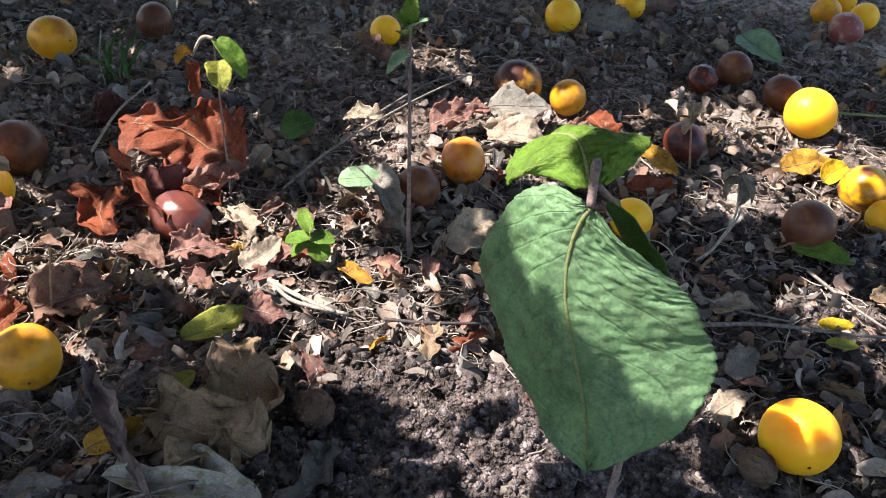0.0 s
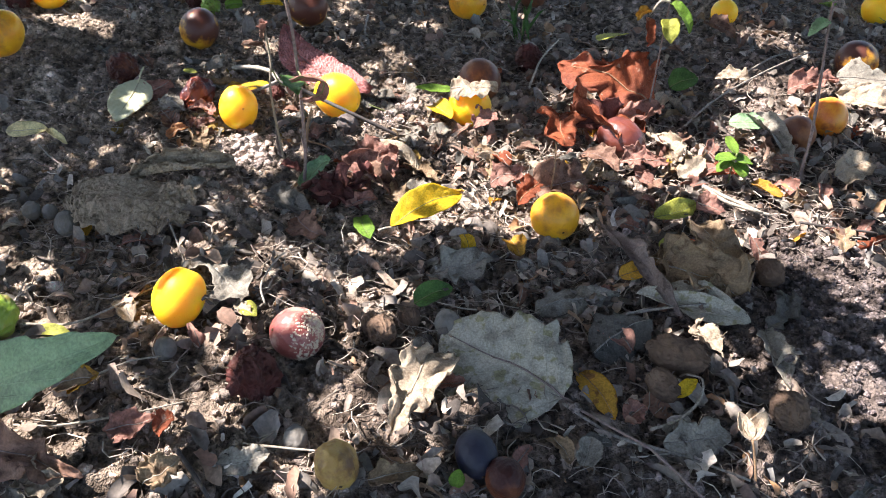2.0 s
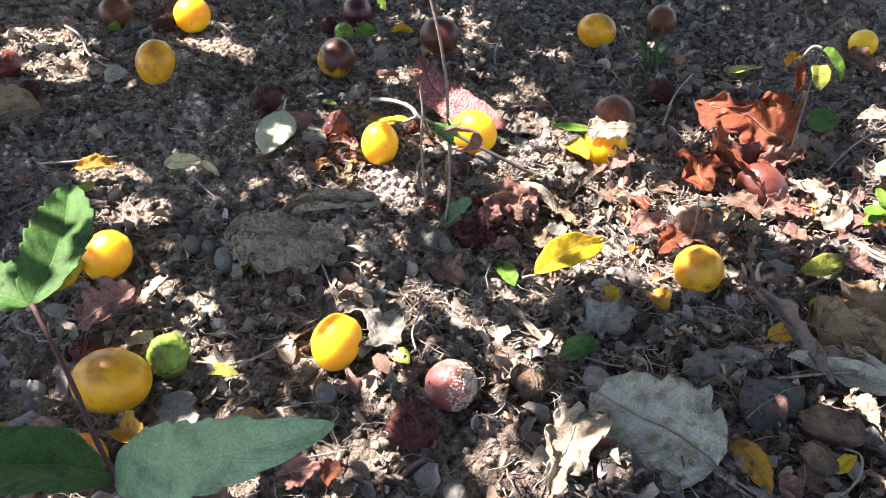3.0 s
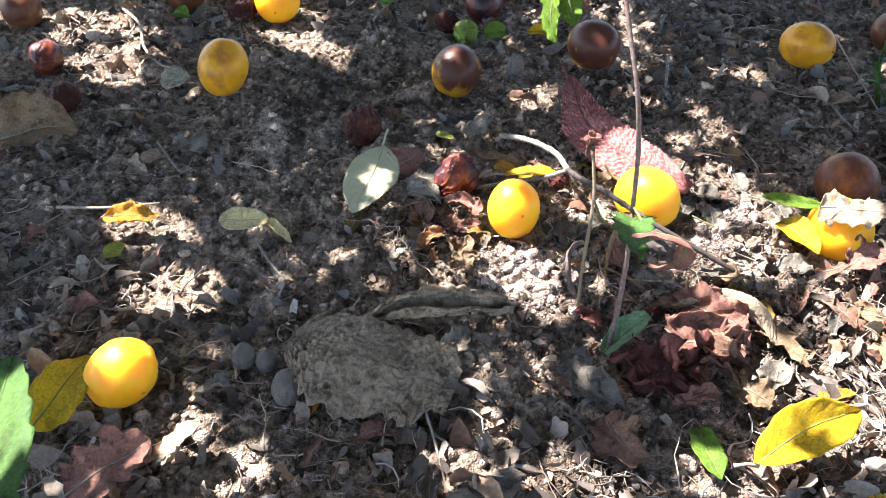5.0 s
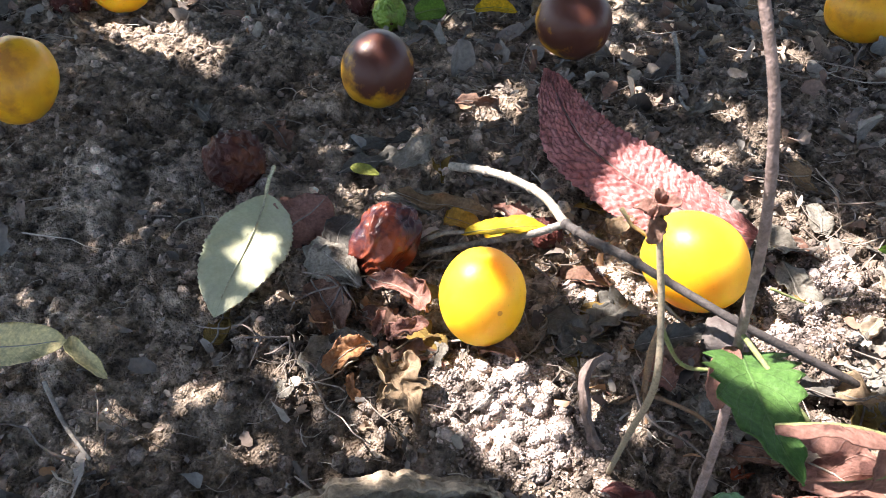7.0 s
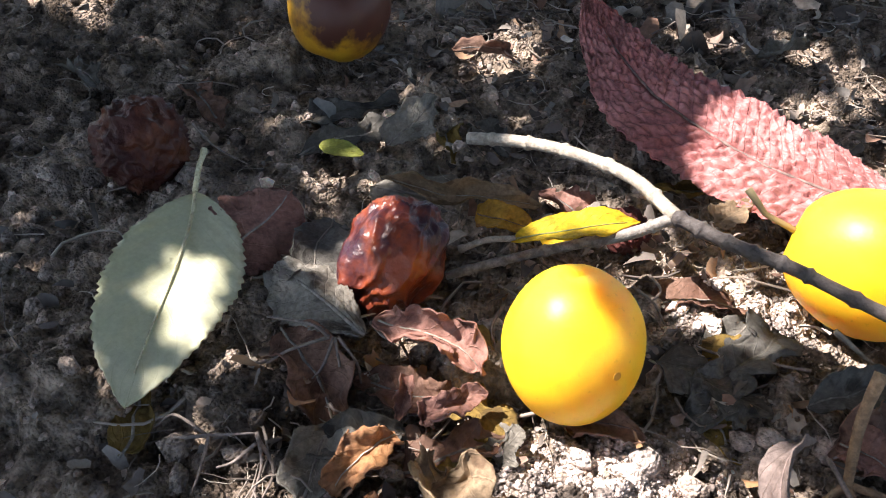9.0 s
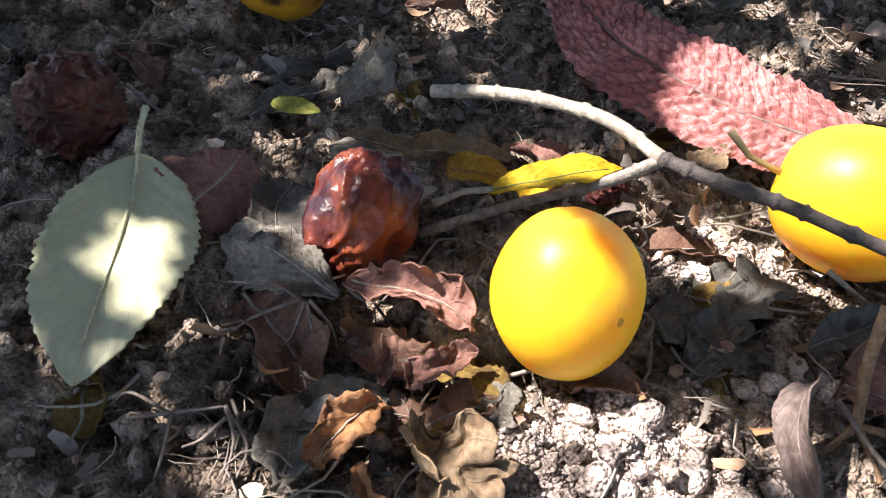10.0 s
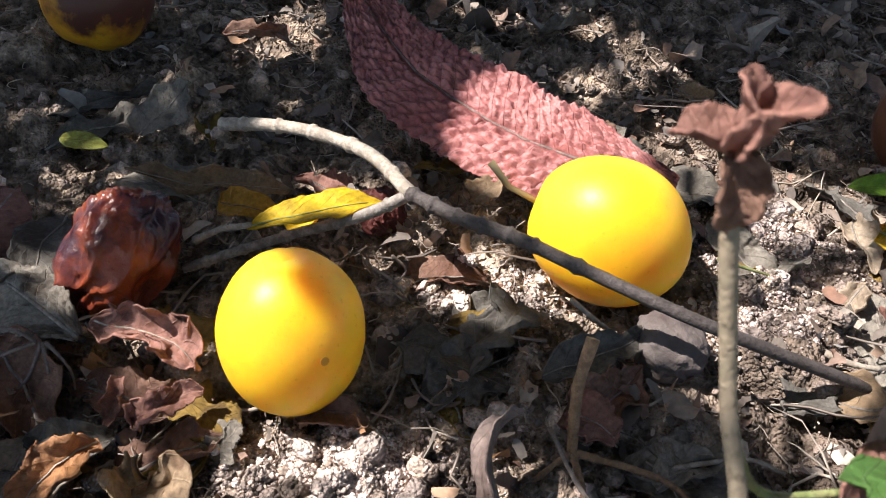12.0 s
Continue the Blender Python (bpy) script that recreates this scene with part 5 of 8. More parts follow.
leaf(-0.1834, 0.0699, 0.0103, -0.1750, 0.0862, 0.0184, 0.0112, L_GREY, "upright grey dried leaf", hook=0.6, fold=0.3, crumple=0.070, roll=15)
leaf(-0.1795, 0.0566, 0.0101, -0.1372, 0.0571, 0.0127, 0.0089, L_TAN, "long dried leaf rolled lengthwise", curl=1.5, hook=0.2, crumple=0.054, shape="lance", roll=22)
leaf(-0.1999, 0.0614, 0.0122, -0.1870, 0.0611, 0.0122, 0.0050, L_OLIVE, "small yellow green leaf", hook=0.4, fold=0.2, roll=22)
leaf(-0.0948, 0.0680, 0.0102, -0.0868, 0.0753, 0.0151, 0.0089, L_TAN, "tan leaf chip on the garden soil", shape="scrap", crumple=0.081)
leaf(-0.2107, 0.0746, 0.0073, -0.1867, 0.0956, 0.0075, 0.0115, L_SLATE, "flat dark decayed leaf", shape="scrap", crumple=0.060)
leaf(-0.1277, -0.0128, 0.0055, -0.1244, -0.0062, 0.0096, 0.0073, L_GREY, "pale grey leaf flake", shape="scrap", crumple=0.100)
leaf(-0.1673, -0.0394, 0.0052, -0.1611, -0.0428, 0.0051, 0.0055, L_GREY, "grey leaf flake on soil", shape="scrap", crumple=0.100)
leaf(-0.0653, 0.0105, 0.0061, -0.0524, 0.0250, 0.0101, 0.0131, L_BROWN, "brown leaf curled over", curl=0.8, hook=0.7, crumple=0.081, roll=17)
leaf(-0.0900, 0.0217, 0.0056, -0.0772, 0.0400, 0.0077, 0.0116, L_SLATE, "rotting grey leaf on the garden soil", shape="scrap", crumple=0.100)
leaf(-0.0223, 0.0270, 0.0047, -0.0095, 0.0426, 0.0066, 0.0138, L_SLATE, "dark brown leaf pressed on soil", shape="scrap", crumple=0.060)
leaf(0.1621, -0.1754, 0.0070, 0.0883, -0.1498, 0.0081, 0.0606, L_LAV, "large lavender grey leaf with toothed margin", hook=0.15, fold=0.1, crumple=0.055, teeth=5, bite=0.22, res=1.8, rib=0.0007, shape="ovate", stalk=(0.085, -0.045, -0.002), stalk_mat=S_MAUVE, roll=-19)
leaf(0.1494, -0.0272, 0.0161, 0.2051, -0.0905, 0.0080, 0.0130, L_TAUPE, "pale grey dried leaf twisted lengthwise", curl=1.2, twist=2.6, crumple=0.068, shape="lance", res=1.6, roll=14)
leaf(0.1886, -0.0513, 0.0100, 0.2468, -0.0649, 0.0070, 0.0350, L_TAN, "crumpled tan leaf with curled ridges", curl=0.9, hook=0.5, crumple=0.135, res=1.6, roll=20)
leaf(0.2067, 0.0025, 0.0091, 0.2394, -0.0677, 0.0080, 0.0247, L_TAN, "long crumpled tan leaf", curl=0.9, hook=0.4, crumple=0.108, res=1.8, roll=3)
leaf(0.1835, -0.0460, 0.0081, 0.2333, -0.0601, 0.0080, 0.0238, L_TAN, "tan wavy leaf on the garden soil", hook=0.4, curl=0.6, crumple=0.121, res=1.6, roll=20)
leaf(0.1725, -0.0723, 0.0101, 0.1907, -0.0537, 0.0120, 0.0127, L_AMBER, "pale amber leaf on the garden soil", hook=0.3, fold=0.35, crumple=0.041, roll=20)
leaf(0.1915, -0.0402, 0.0140, 0.2019, -0.0257, 0.0150, 0.0094, L_OLIVE, "small oval yellow green leaf", hook=0.2, fold=0.2, crumple=0.020, roll=19)
leaf(0.1843, -0.0009, 0.0081, 0.2093, 0.0238, 0.0091, 0.0144, L_OLIVE, "dull yellow green leaf folded over", hook=0.3, fold=0.6, crumple=0.050, roll=20)
leaf(0.2073, 0.0220, 0.0121, 0.2283, 0.0224, 0.0080, 0.0176, L_PINK, "orange tipped brown leaf", hook=0.4, curl=0.6, crumple=0.081, roll=21)
leaf(0.1691, -0.1345, 0.0060, 0.1950, -0.0997, 0.0080, 0.0309, L_SLATE, "dark veined dried leaf", hook=0.4, fold=-0.35, crumple=0.050, rib=0.0005, roll=19)
leaf(0.1650, -0.1540, 0.0070, 0.1871, -0.1777, 0.0060, 0.0138, L_AMBER, "amber yellow leaf on dark soil", hook=0.3, fold=0.2, crumple=0.041, roll=14)
leaf(0.0346, -0.0781, 0.0124, 0.0634, -0.0330, 0.0164, 0.0198, L_YELLOW, "bright yellow leaf, slightly folded", hook=0.5, fold=0.5, twist=0.9, crumple=0.030, stalk=(-0.008, -0.004, -0.002), roll=20)
leaf(0.0876, -0.1686, 0.0081, 0.0899, -0.2264, 0.0080, 0.0262, L_CREAM, "bleached crumpled leaf in the sun", hook=0.3, curl=0.5, crumple=0.121, res=1.5, roll=-8)
leaf(0.1700, 0.1480, 0.0121, 0.0905, 0.1489, 0.0345, 0.0474, L_RUST, "rust red crumpled leaf standing up", hook=0.5, fold=0.3, crumple=0.121, roll=-35, res=1.8, rib=0.0007)
leaf(0.1051, 0.1150, 0.0064, 0.1443, 0.0745, 0.0222, 0.0382, L_RUST, "rust brown leaf below a red one", hook=0.6, curl=0.6, crumple=0.135, roll=-40)
leaf(0.1156, 0.0985, 0.0124, 0.1589, 0.1281, 0.0122, 0.0275, L_DARKRED, "dark red leaf in shade", hook=0.5, curl=0.7, crumple=0.135, roll=22)
leaf(0.1453, 0.1111, 0.0152, 0.1736, 0.1336, 0.0201, 0.0205, L_PINK, "curled brown leaf scrap", curl=1.3, crumple=0.135, roll=21)
blade([(-0.0246, -0.0050, 0.0080), (-0.0158, -0.0010, 0.0160), (-0.0048, 0.0030, 0.0210), (0.0092, 0.0055, 0.0210), (0.0185, 0.0030, 0.0140), (0.0231, -0.0058, 0.0060)],
      [(0.0015, 0.0015), (0.0065, 0.004), (0.0088, 0.0055), (0.0088, 0.0062), (0.0062, 0.005), (0.0015, 0.0015)], (0.1, 0.25, 0.95), L_CREAM,
      "pale curled leaf like a shell", veins=17.0, quilt=0.0006, rows=1.0, roll=-1.5, wave=0.0015, ragged=0.1, res=110, rib=0.0003)
leaf(-0.0210, -0.0018, 0.0094, 0.0167, -0.0122, 0.0109, 0.0200, L_PINK, "rust red leaf curled up", curl=0.9, hook=0.5, crumple=0.135, roll=21)
leaf(-0.0168, -0.0230, 0.0061, 0.0176, -0.0382, 0.0107, 0.0204, L_BROWN, "dark red crumpled leaf", curl=0.9, hook=0.5, crumple=0.162, roll=20)
leaf(-0.0378, -0.0439, 0.0061, 0.0001, -0.0556, 0.0077, 0.0241, L_DARKRED, "dark crimson crumpled leaf", curl=0.8, hook=0.5, crumple=0.189, roll=20)
blade([(-0.0420, -0.0491, 0.0060), (-0.0371, -0.0378, 0.0110), (-0.0332, -0.0320, 0.0160), (-0.0299, -0.0274, 0.0180)],
      [(0.003, 0.003), (0.0075, 0.006), (0.006, 0.005), (0.0015, 0.0015)], (-0.2, -0.5, 0.85), L_BLUE,
      "green curled leaf with a lit tip", veins=6.0, quilt=0.0003, roll=1.0, wave=0.0016, res=60, rib=0.0003)
blade([(-0.165, -0.122, 0.0115), (-0.150, -0.119, 0.0145), (-0.128, -0.114, 0.0155), (-0.106, -0.110, 0.0155), (-0.088, -0.106, 0.0115)],
      [(0.009, 0.008), (0.019, 0.024), (0.021, 0.029), (0.0205, 0.027), (0.012, 0.012)], (0.0, -0.08, 1.0), L_FELT,
      "large coarse grey leaf pressed on soil", veins=13.0, quilt=0.0016, rows=0.4, fold=0.0, cup=-0.1, wave=0.005, ragged=0.18, res=150, rib=0.0, pitted=0.0011)
blade([(-0.143, -0.092, 0.0135), (-0.130, -0.082, 0.0165), (-0.114, -0.071, 0.0185), (-0.098, -0.060, 0.0175), (-0.088, -0.052, 0.0135)],
      [(0.002, 0.002), (0.0125, 0.0105), (0.0165, 0.0125), (0.0125, 0.011), (0.002, 0.002)], (-0.1, -0.62, 0.78), L_FELT,
      "grey brown leaf edge rolled over", veins=6.0, quilt=0.0006, wave=0.0055, roll=2.6, ragged=0.34, res=120, rib=0.0, pitted=0.0014, thick=0.0011)
leaf(-0.0621, -0.1438, 0.0074, -0.0195, -0.1641, 0.0092, 0.0348, L_GREY, "bluish grey ragged leaf", shape="scrap", hook=0.3, crumple=0.090, res=1.3)
leaf(-0.1921, -0.2286, 0.0081, -0.1765, -0.1964, 0.0182, 0.0246, L_PINK, "reddish brown curled leaf", hook=0.6, curl=0.7, crumple=0.068, res=1.3, roll=18)
leaf(-0.1722, -0.1994, 0.0062, -0.1655, -0.1776, 0.0163, 0.0183, L_CREAM, "pale leaf catching the sun", hook=0.3, crumple=0.081, roll=-30)
leaf(-0.2543, -0.0733, 0.0135, -0.2308, -0.0594, 0.0138, 0.0150, L_STRAW, "yellowish leaf lying on soil", hook=0.35, fold=0.2, crumple=0.030, roll=15)
leaf(-0.2339, -0.0572, 0.0118, -0.2148, -0.0616, 0.0058, 0.0061, L_STRAW, "narrow yellowish leaf tip", curl=1.2, crumple=0.040, roll=15)
leaf(-0.2237, -0.2175, 0.0142, -0.2310, -0.1766, 0.0183, 0.0222, L_YELLOW, "yellow leaf beside a plum", hook=0.3, fold=0.2, crumple=0.040, teeth=8, roll=14)
leaf(0.0683, -0.1323, 0.0051, 0.0852, -0.1167, 0.0091, 0.0137, L_GREEN, "dark green leaf scrap", hook=0.6, curl=0.5, roll=21)
leaf(0.0672, -0.1097, 0.0062, 0.0995, -0.0829, 0.0082, 0.0199, L_GREY, "grey dried leaf on the garden soil", hook=0.3, crumple=0.080, roll=21)
leaf(0.1339, -0.1107, 0.0061, 0.1753, -0.0880, 0.0070, 0.0204, L_GREY, "grey dried leaf folded", hook=0.3, fold=-0.5, crumple=0.070, roll=22)
leaf(0.1978, -0.0703, 0.0060, 0.2477, -0.0786, 0.0060, 0.0239, L_LAV, "lavender grey flat leaf", hook=0.1, crumple=0.050, roll=21)
leaf(0.1854, -0.0816, 0.0080, 0.2430, -0.0719, 0.0070, 0.0147, L_LAV, "bluish grey rolled leaf", curl=1.1, hook=0.2, crumple=0.050, shape="lance", roll=22)
leaf(0.2108, -0.1837, 0.0060, 0.2400, -0.1655, 0.0060, 0.0177, L_GREY, "grey dried leaf on soil", hook=0.4, fold=0.3, crumple=0.060, roll=22)
leaf(0.2159, -0.0933, 0.0080, 0.2334, -0.1120, 0.0060, 0.0162, L_CREAM, "pale leaf scrap in the sun", shape="scrap", crumple=0.135, curl=0.6)
leaf(0.2548, -0.0855, 0.0070, 0.2672, -0.1228, 0.0050, 0.0143, L_GREY, "grey curled leaf on the garden soil", curl=1.0, crumple=0.060, roll=9)
leaf(0.2718, -0.0444, 0.0040, 0.2566, -0.0836, 0.0060, 0.0136, L_SLATE, "dark leaf scrap on the garden soil", shape="scrap", crumple=0.100)
leaf(0.0761, -0.0652, 0.0093, 0.0854, -0.0875, 0.0062, 0.0095, L_YELLOW, "narrow yellow leaf end", curl=0.8, hook=0.6, roll=3)
leaf(0.1033, -0.0554, 0.0062, 0.1138, -0.0720, 0.0081, 0.0148, L_AMBER, "amber leaf scrap on the garden soil", curl=1.0, roll=12, crumple=0.08)
leaf(0.3070, 0.2636, 0.0140, 0.3497, 0.2705, 0.0160, 0.0308, L_GREY, "translucent grey skeleton leaf", hook=0.4, fold=0.2, crumple=0.040, rib=0.0005, roll=22)
leaf(0.3797, 0.2503, 0.0220, 0.3994, 0.2368, 0.0080, 0.0185, L_RUST, "orange curled leaf on the garden soil", hook=1.0, curl=0.8, crumple=0.081, roll=14)
leaf(0.3582, 0.2328, 0.0100, 0.3952, 0.2153, 0.0160, 0.0221, L_PINK, "pinkish brown leaf on the garden soil", hook=0.5, curl=0.6, crumple=0.108, roll=22)
leaf(0.4120, 0.2219, 0.0180, 0.4399, 0.2118, 0.0060, 0.0178, L_AMBER, "golden yellow leaf on the garden soil", hook=0.5, fold=0.4, crumple=0.068, roll=18)
leaf(0.4010, 0.1868, 0.0080, 0.4380, 0.1804, 0.0080, 0.0170, L_RUST, "orange brown leaf on the garden soil", hook=0.4, curl=0.5, crumple=0.081, roll=22)
leaf(0.5094, 0.2338, 0.0070, 0.5480, 0.2469, 0.0100, 0.0187, L_AMBER, "amber brown leaf on the garden soil", hook=0.3, fold=0.3, crumple=0.095, roll=22)
leaf(0.5350, 0.2212, 0.0080, 0.5554, 0.2414, 0.0120, 0.0159, L_YELLOW, "yellow leaf scrap on the garden soil", hook=0.6, curl=0.7, roll=18)
leaf(0.5002, 0.1448, 0.0060, 0.5328, 0.1332, 0.0070, 0.0153, L_FRESH, "pale green leaf beside a brown plum", hook=0.4, fold=0.3, crumple=0.020, roll=21)
leaf(0.3801, 0.4746, 0.0080, 0.4256, 0.4531, 0.0080, 0.0379, L_GREY, "grey leaf on dark soil", hook=0.3, crumple=0.050, roll=21)
leaf(0.5184, 0.4579, 0.0140, 0.5457, 0.4208, 0.0080, 0.0312, L_BLUE, "grey green leaf on the garden soil", hook=0.5, fold=0.4, crumple=0.060, roll=18)
leaf(0.4987, 0.0749, 0.0070, 0.5171, 0.0757, 0.0080, 0.0075, L_YELLOW, "small yellow leaf on the garden soil", hook=0.5, fold=0.3, roll=22)
leaf(0.4999, 0.0614, 0.0060, 0.5168, 0.0614, 0.0060, 0.0067, L_OLIVE, "small yellow green leaf", hook=0.5, fold=0.3, roll=22)
leaf(0.4450, 0.0290, 0.0050, 0.4610, 0.0455, 0.0090, 0.0146, L_GREY, "grey green leaf on the garden soil", hook=0.4, fold=0.2, crumple=0.040, roll=17)
leaf(0.4338, -0.0007, 0.0050, 0.4511, 0.0122, 0.0090, 0.0137, L_CREAM, "pale brown leaf on the garden soil", hook=0.4, fold=0.2, crumple=0.068, roll=19)
leaf(0.1537, 0.0565, 0.0092, 0.1833, 0.0676, 0.0121, 0.0207, L_PINK, "pink pale crinkled leaf", hook=0.5, curl=0.5, crumple=0.121, roll=22)
leaf(0.1262, 0.0636, 0.0083, 0.1545, 0.0518, 0.0072, 0.0175, L_BROWN, "brown curled leaf on the garden soil", hook=0.5, curl=0.6, crumple=0.095, roll=20)
leaf(0.1691, 0.1080, 0.0121, 0.1952, 0.0810, 0.0081, 0.0135, L_CREAM, "bleached ridged leaf on the garden soil", curl=1.2, hook=0.4, crumple=0.162, roll=14)
leaf(0.1947, 0.0541, 0.0081, 0.2102, 0.0802, 0.0141, 0.0128, L_CREAM, "bleached pointed leaf on the garden soil", hook=0.3, fold=0.4, crumple=0.041, roll=17)
leaf(0.1064, 0.0080, 0.0083, 0.1368, 0.0298, 0.0102, 0.0326, L_BROWN, "dark brown leaf in shade", hook=0.4, curl=0.5, crumple=0.108, roll=21)
leaf(0.0997, 0.1038, 0.0165, 0.1109, 0.0694, 0.0064, 0.0269, L_RUST, "rust brown leaf hanging down", hook=0.6, curl=0.6, crumple=0.135, roll=-2)
leaf(0.1406, 0.1199, 0.0162, 0.1641, 0.1100, 0.0102, 0.0210, L_RUST, "rust red curled leaf", curl=1.0, hook=0.6, crumple=0.135, roll=18)
leaf(0.2250, 0.1509, 0.0100, 0.2546, 0.1519, 0.0120, 0.0161, L_BLUE, "greyish green leaf on the garden soil", hook=0.4, fold=0.3, crumple=0.050, roll=22)
leaf(0.1748, 0.1994, 0.0081, 0.1957, 0.2098, 0.0161, 0.0234, L_GREEN, "dark green leaf in shade", hook=0.4, fold=0.3, roll=20)
leaf(0.2361, 0.1659, 0.0100, 0.2757, 0.1029, 0.0080, 0.0178, L_GREY, "grey leaf edge beside a stem", curl=1.0, crumple=0.060, hook=0.3, roll=12)
leaf(0.2993, 0.0957, 0.0090, 0.3248, 0.1282, 0.0140, 0.0211, L_CREAM, "bleached tan leaf on the garden soil", hook=0.5, curl=0.5, crumple=0.068, roll=18)
leaf(0.2442, 0.0696, 0.0080, 0.2649, 0.0592, 0.0080, 0.0095, L_AMBER, "amber leaf sliver on the garden soil", curl=0.9, roll=20, crumple=0.08)
leaf(0.2096, 0.2334, 0.0100, 0.2378, 0.2328, 0.0140, 0.0141, L_CREAM, "white lit leaf scrap", hook=0.5, curl=0.7, roll=22, crumple=0.08)
leaf(0.2693, 0.2356, 0.0100, 0.3022, 0.2624, 0.0140, 0.0232, L_PINK, "pale pinkish leaf on the garden soil", hook=0.5, curl=0.6, crumple=0.121, roll=21)
leaf(0.3088, 0.2408, 0.0080, 0.3484, 0.2268, 0.0120, 0.0247, L_CREAM, "bleached leaf in the sun", hook=0.4, curl=0.5, crumple=0.121, roll=22)
leaf(0.1953, 0.3570, 0.0100, 0.2223, 0.3392, 0.0060, 0.0242, L_BROWN, "brown curled leaf under a plum", curl=1.0, hook=0.5, roll=19, crumple=0.08)
leaf(0.4436, 0.5213, 0.0060, 0.4748, 0.5408, 0.0080, 0.0232, L_BROWN, "brown leaf on dark soil", curl=0.7, roll=22, crumple=0.08)
leaf(-0.4235, -0.1015, 0.0123, -0.3924, -0.0481, 0.0148, 0.0396, L_TAN, "tan leaf rolled at the edge", hook=0.4, curl=0.6, crumple=0.054, res=1.4, roll=21)
leaf(0.1031, 0.2733, 0.0082, 0.1260, 0.2954, 0.0101, 0.0303, L_OLIVE, "pale yellow green leaf", hook=0.3, fold=0.1, crumple=0.030, roll=-20)
leaf(-0.3135, -0.0993, 0.0088, -0.2869, -0.0862, 0.0111, 0.0155, L_AMBER, "amber leaf lit by the sun", hook=0.4, curl=0.5, crumple=0.121, roll=22)
leaf(-0.2889, -0.1223, 0.0087, -0.2854, -0.1121, 0.0108, 0.0090, L_OLIVE, "small yellowish leaf on the garden soil", hook=0.4, roll=19)
blade([(-0.0061, -0.0027, 0.0130), (0.0000, 0.0010, 0.0180), (0.0091, 0.0025, 0.0170), (0.0178, 0.0007, 0.0100)],
      [(0.001, 0.001), (0.0042, 0.0035), (0.005, 0.004), (0.0012, 0.0012)], (0.0, -0.2, 1.0), L_CREAM,
      "curled cream leaf with a dark inside", veins=11.0, quilt=0.0005, rows=1.0, roll=-1.4, wave=0.001, ragged=0.12, res=70, rib=0.0002)
leaf(-0.0228, -0.0277, 0.0111, 0.0158, -0.0168, 0.0129, 0.0217, L_PINK, "reddish brown curled leaf", hook=0.5, curl=0.9, crumple=0.121, res=1.6, roll=22)
leaf(-0.0073, -0.0410, 0.0089, 0.0052, -0.0142, 0.0150, 0.0180, L_DARKRED, "dark red curled leaf", curl=0.9, hook=0.5, crumple=0.135, roll=17)
leaf(-0.0042, -0.0606, 0.0067, 0.0103, -0.0467, 0.0087, 0.0096, L_PINK, "pinkish brown leaf scrap", hook=0.5, curl=0.8, crumple=0.081, roll=21)
leaf(0.0132, -0.0384, 0.0067, 0.0333, -0.0398, 0.0066, 0.0151, L_TAN, "tan leaf on the garden soil", curl=0.7, crumple=0.108, roll=20)
leaf(0.0151, -0.0007, 0.0070, 0.0417, -0.0094, 0.0067, 0.0138, L_TAN, "dry tan leaf strips", shape="scrap", curl=1.0, crumple=0.108)
leaf(-0.0576, -0.0610, 0.0071, -0.0338, -0.0798, 0.0047, 0.0165, L_SLATE, "dark grey leaf on the garden soil", shape="scrap", crumple=0.080, curl=0.5)
leaf(-0.0643, -0.0351, 0.0095, -0.0460, -0.0348, 0.0073, 0.0096, L_DARKRED, "dark red rolled leaf", curl=1.4, crumple=0.108, roll=20)
leaf(-0.0993, -0.0706, 0.0073, -0.0816, -0.0756, 0.0071, 0.0070, L_GREY, "grey leaf strip on the garden soil", curl=1.0, roll=17)
leaf(-0.1132, -0.1216, 0.0077, -0.0958, -0.1171, 0.0077, 0.0085, L_OLIVE, "yellow green leaf on soil", hook=0.3, fold=0.3, roll=21)
leaf(-0.1009, -0.0980, 0.0089, -0.1011, -0.0721, 0.0113, 0.0137, L_GREY, "grey folded leaf on the garden soil", curl=0.8, crumple=0.070, roll=12)
leaf(-0.2384, 0.1921, 0.0135, -0.2242, 0.2010, 0.0154, 0.0161, L_FRESH, "round green leaf on the garden soil", shape="round", hook=0.4, roll=22)
leaf(-0.2125, 0.2114, 0.0133, -0.1912, 0.2189, 0.0131, 0.0104, L_YELLOW, "yellow leaf scraps on the garden soil", curl=0.6, hook=0.4, roll=22)
leaf(-0.4631, 0.1026, 0.0128, -0.4506, 0.1044, 0.0109, 0.0121, L_FRESH, "small bright green leaf", hook=0.4, roll=21)
leaf(-0.3275, 0.2029, 0.0123, -0.3373, 0.2029, 0.0122, 0.0094, L_FRESH, "tiny bright green leaf", hook=0.4, roll=-21)
leaf(-0.4025, 0.0266, 0.0053, -0.3863, 0.0398, 0.0076, 0.0200, L_LAV, "bluish grey leaf on the garden soil", crumple=0.060, roll=22)
leaf(-0.3453, -0.0555, 0.0091, -0.3260, -0.0580, 0.0073, 0.0111, L_CREAM, "pale leaf scrap on the garden soil", curl=0.6, roll=18, crumple=0.08)
leaf(-0.3383, -0.0258, 0.0066, -0.3126, -0.0233, 0.0089, 0.0194, L_GREY, "grey leaf flake on the garden soil", shape="scrap", crumple=0.100)
leaf(-0.1415, -0.1345, 0.0057, -0.1372, -0.1447, 0.0046, 0.0073, L_AMBER, "amber leaf strip on the garden soil", curl=0.9, roll=-6, crumple=0.08)
leaf(-0.1078, -0.2426, 0.0081, -0.0870, -0.2782, 0.0050, 0.0185, L_GREY, "grey green leaf on the garden soil", hook=0.2, crumple=0.040, shape="lance", roll=-4)
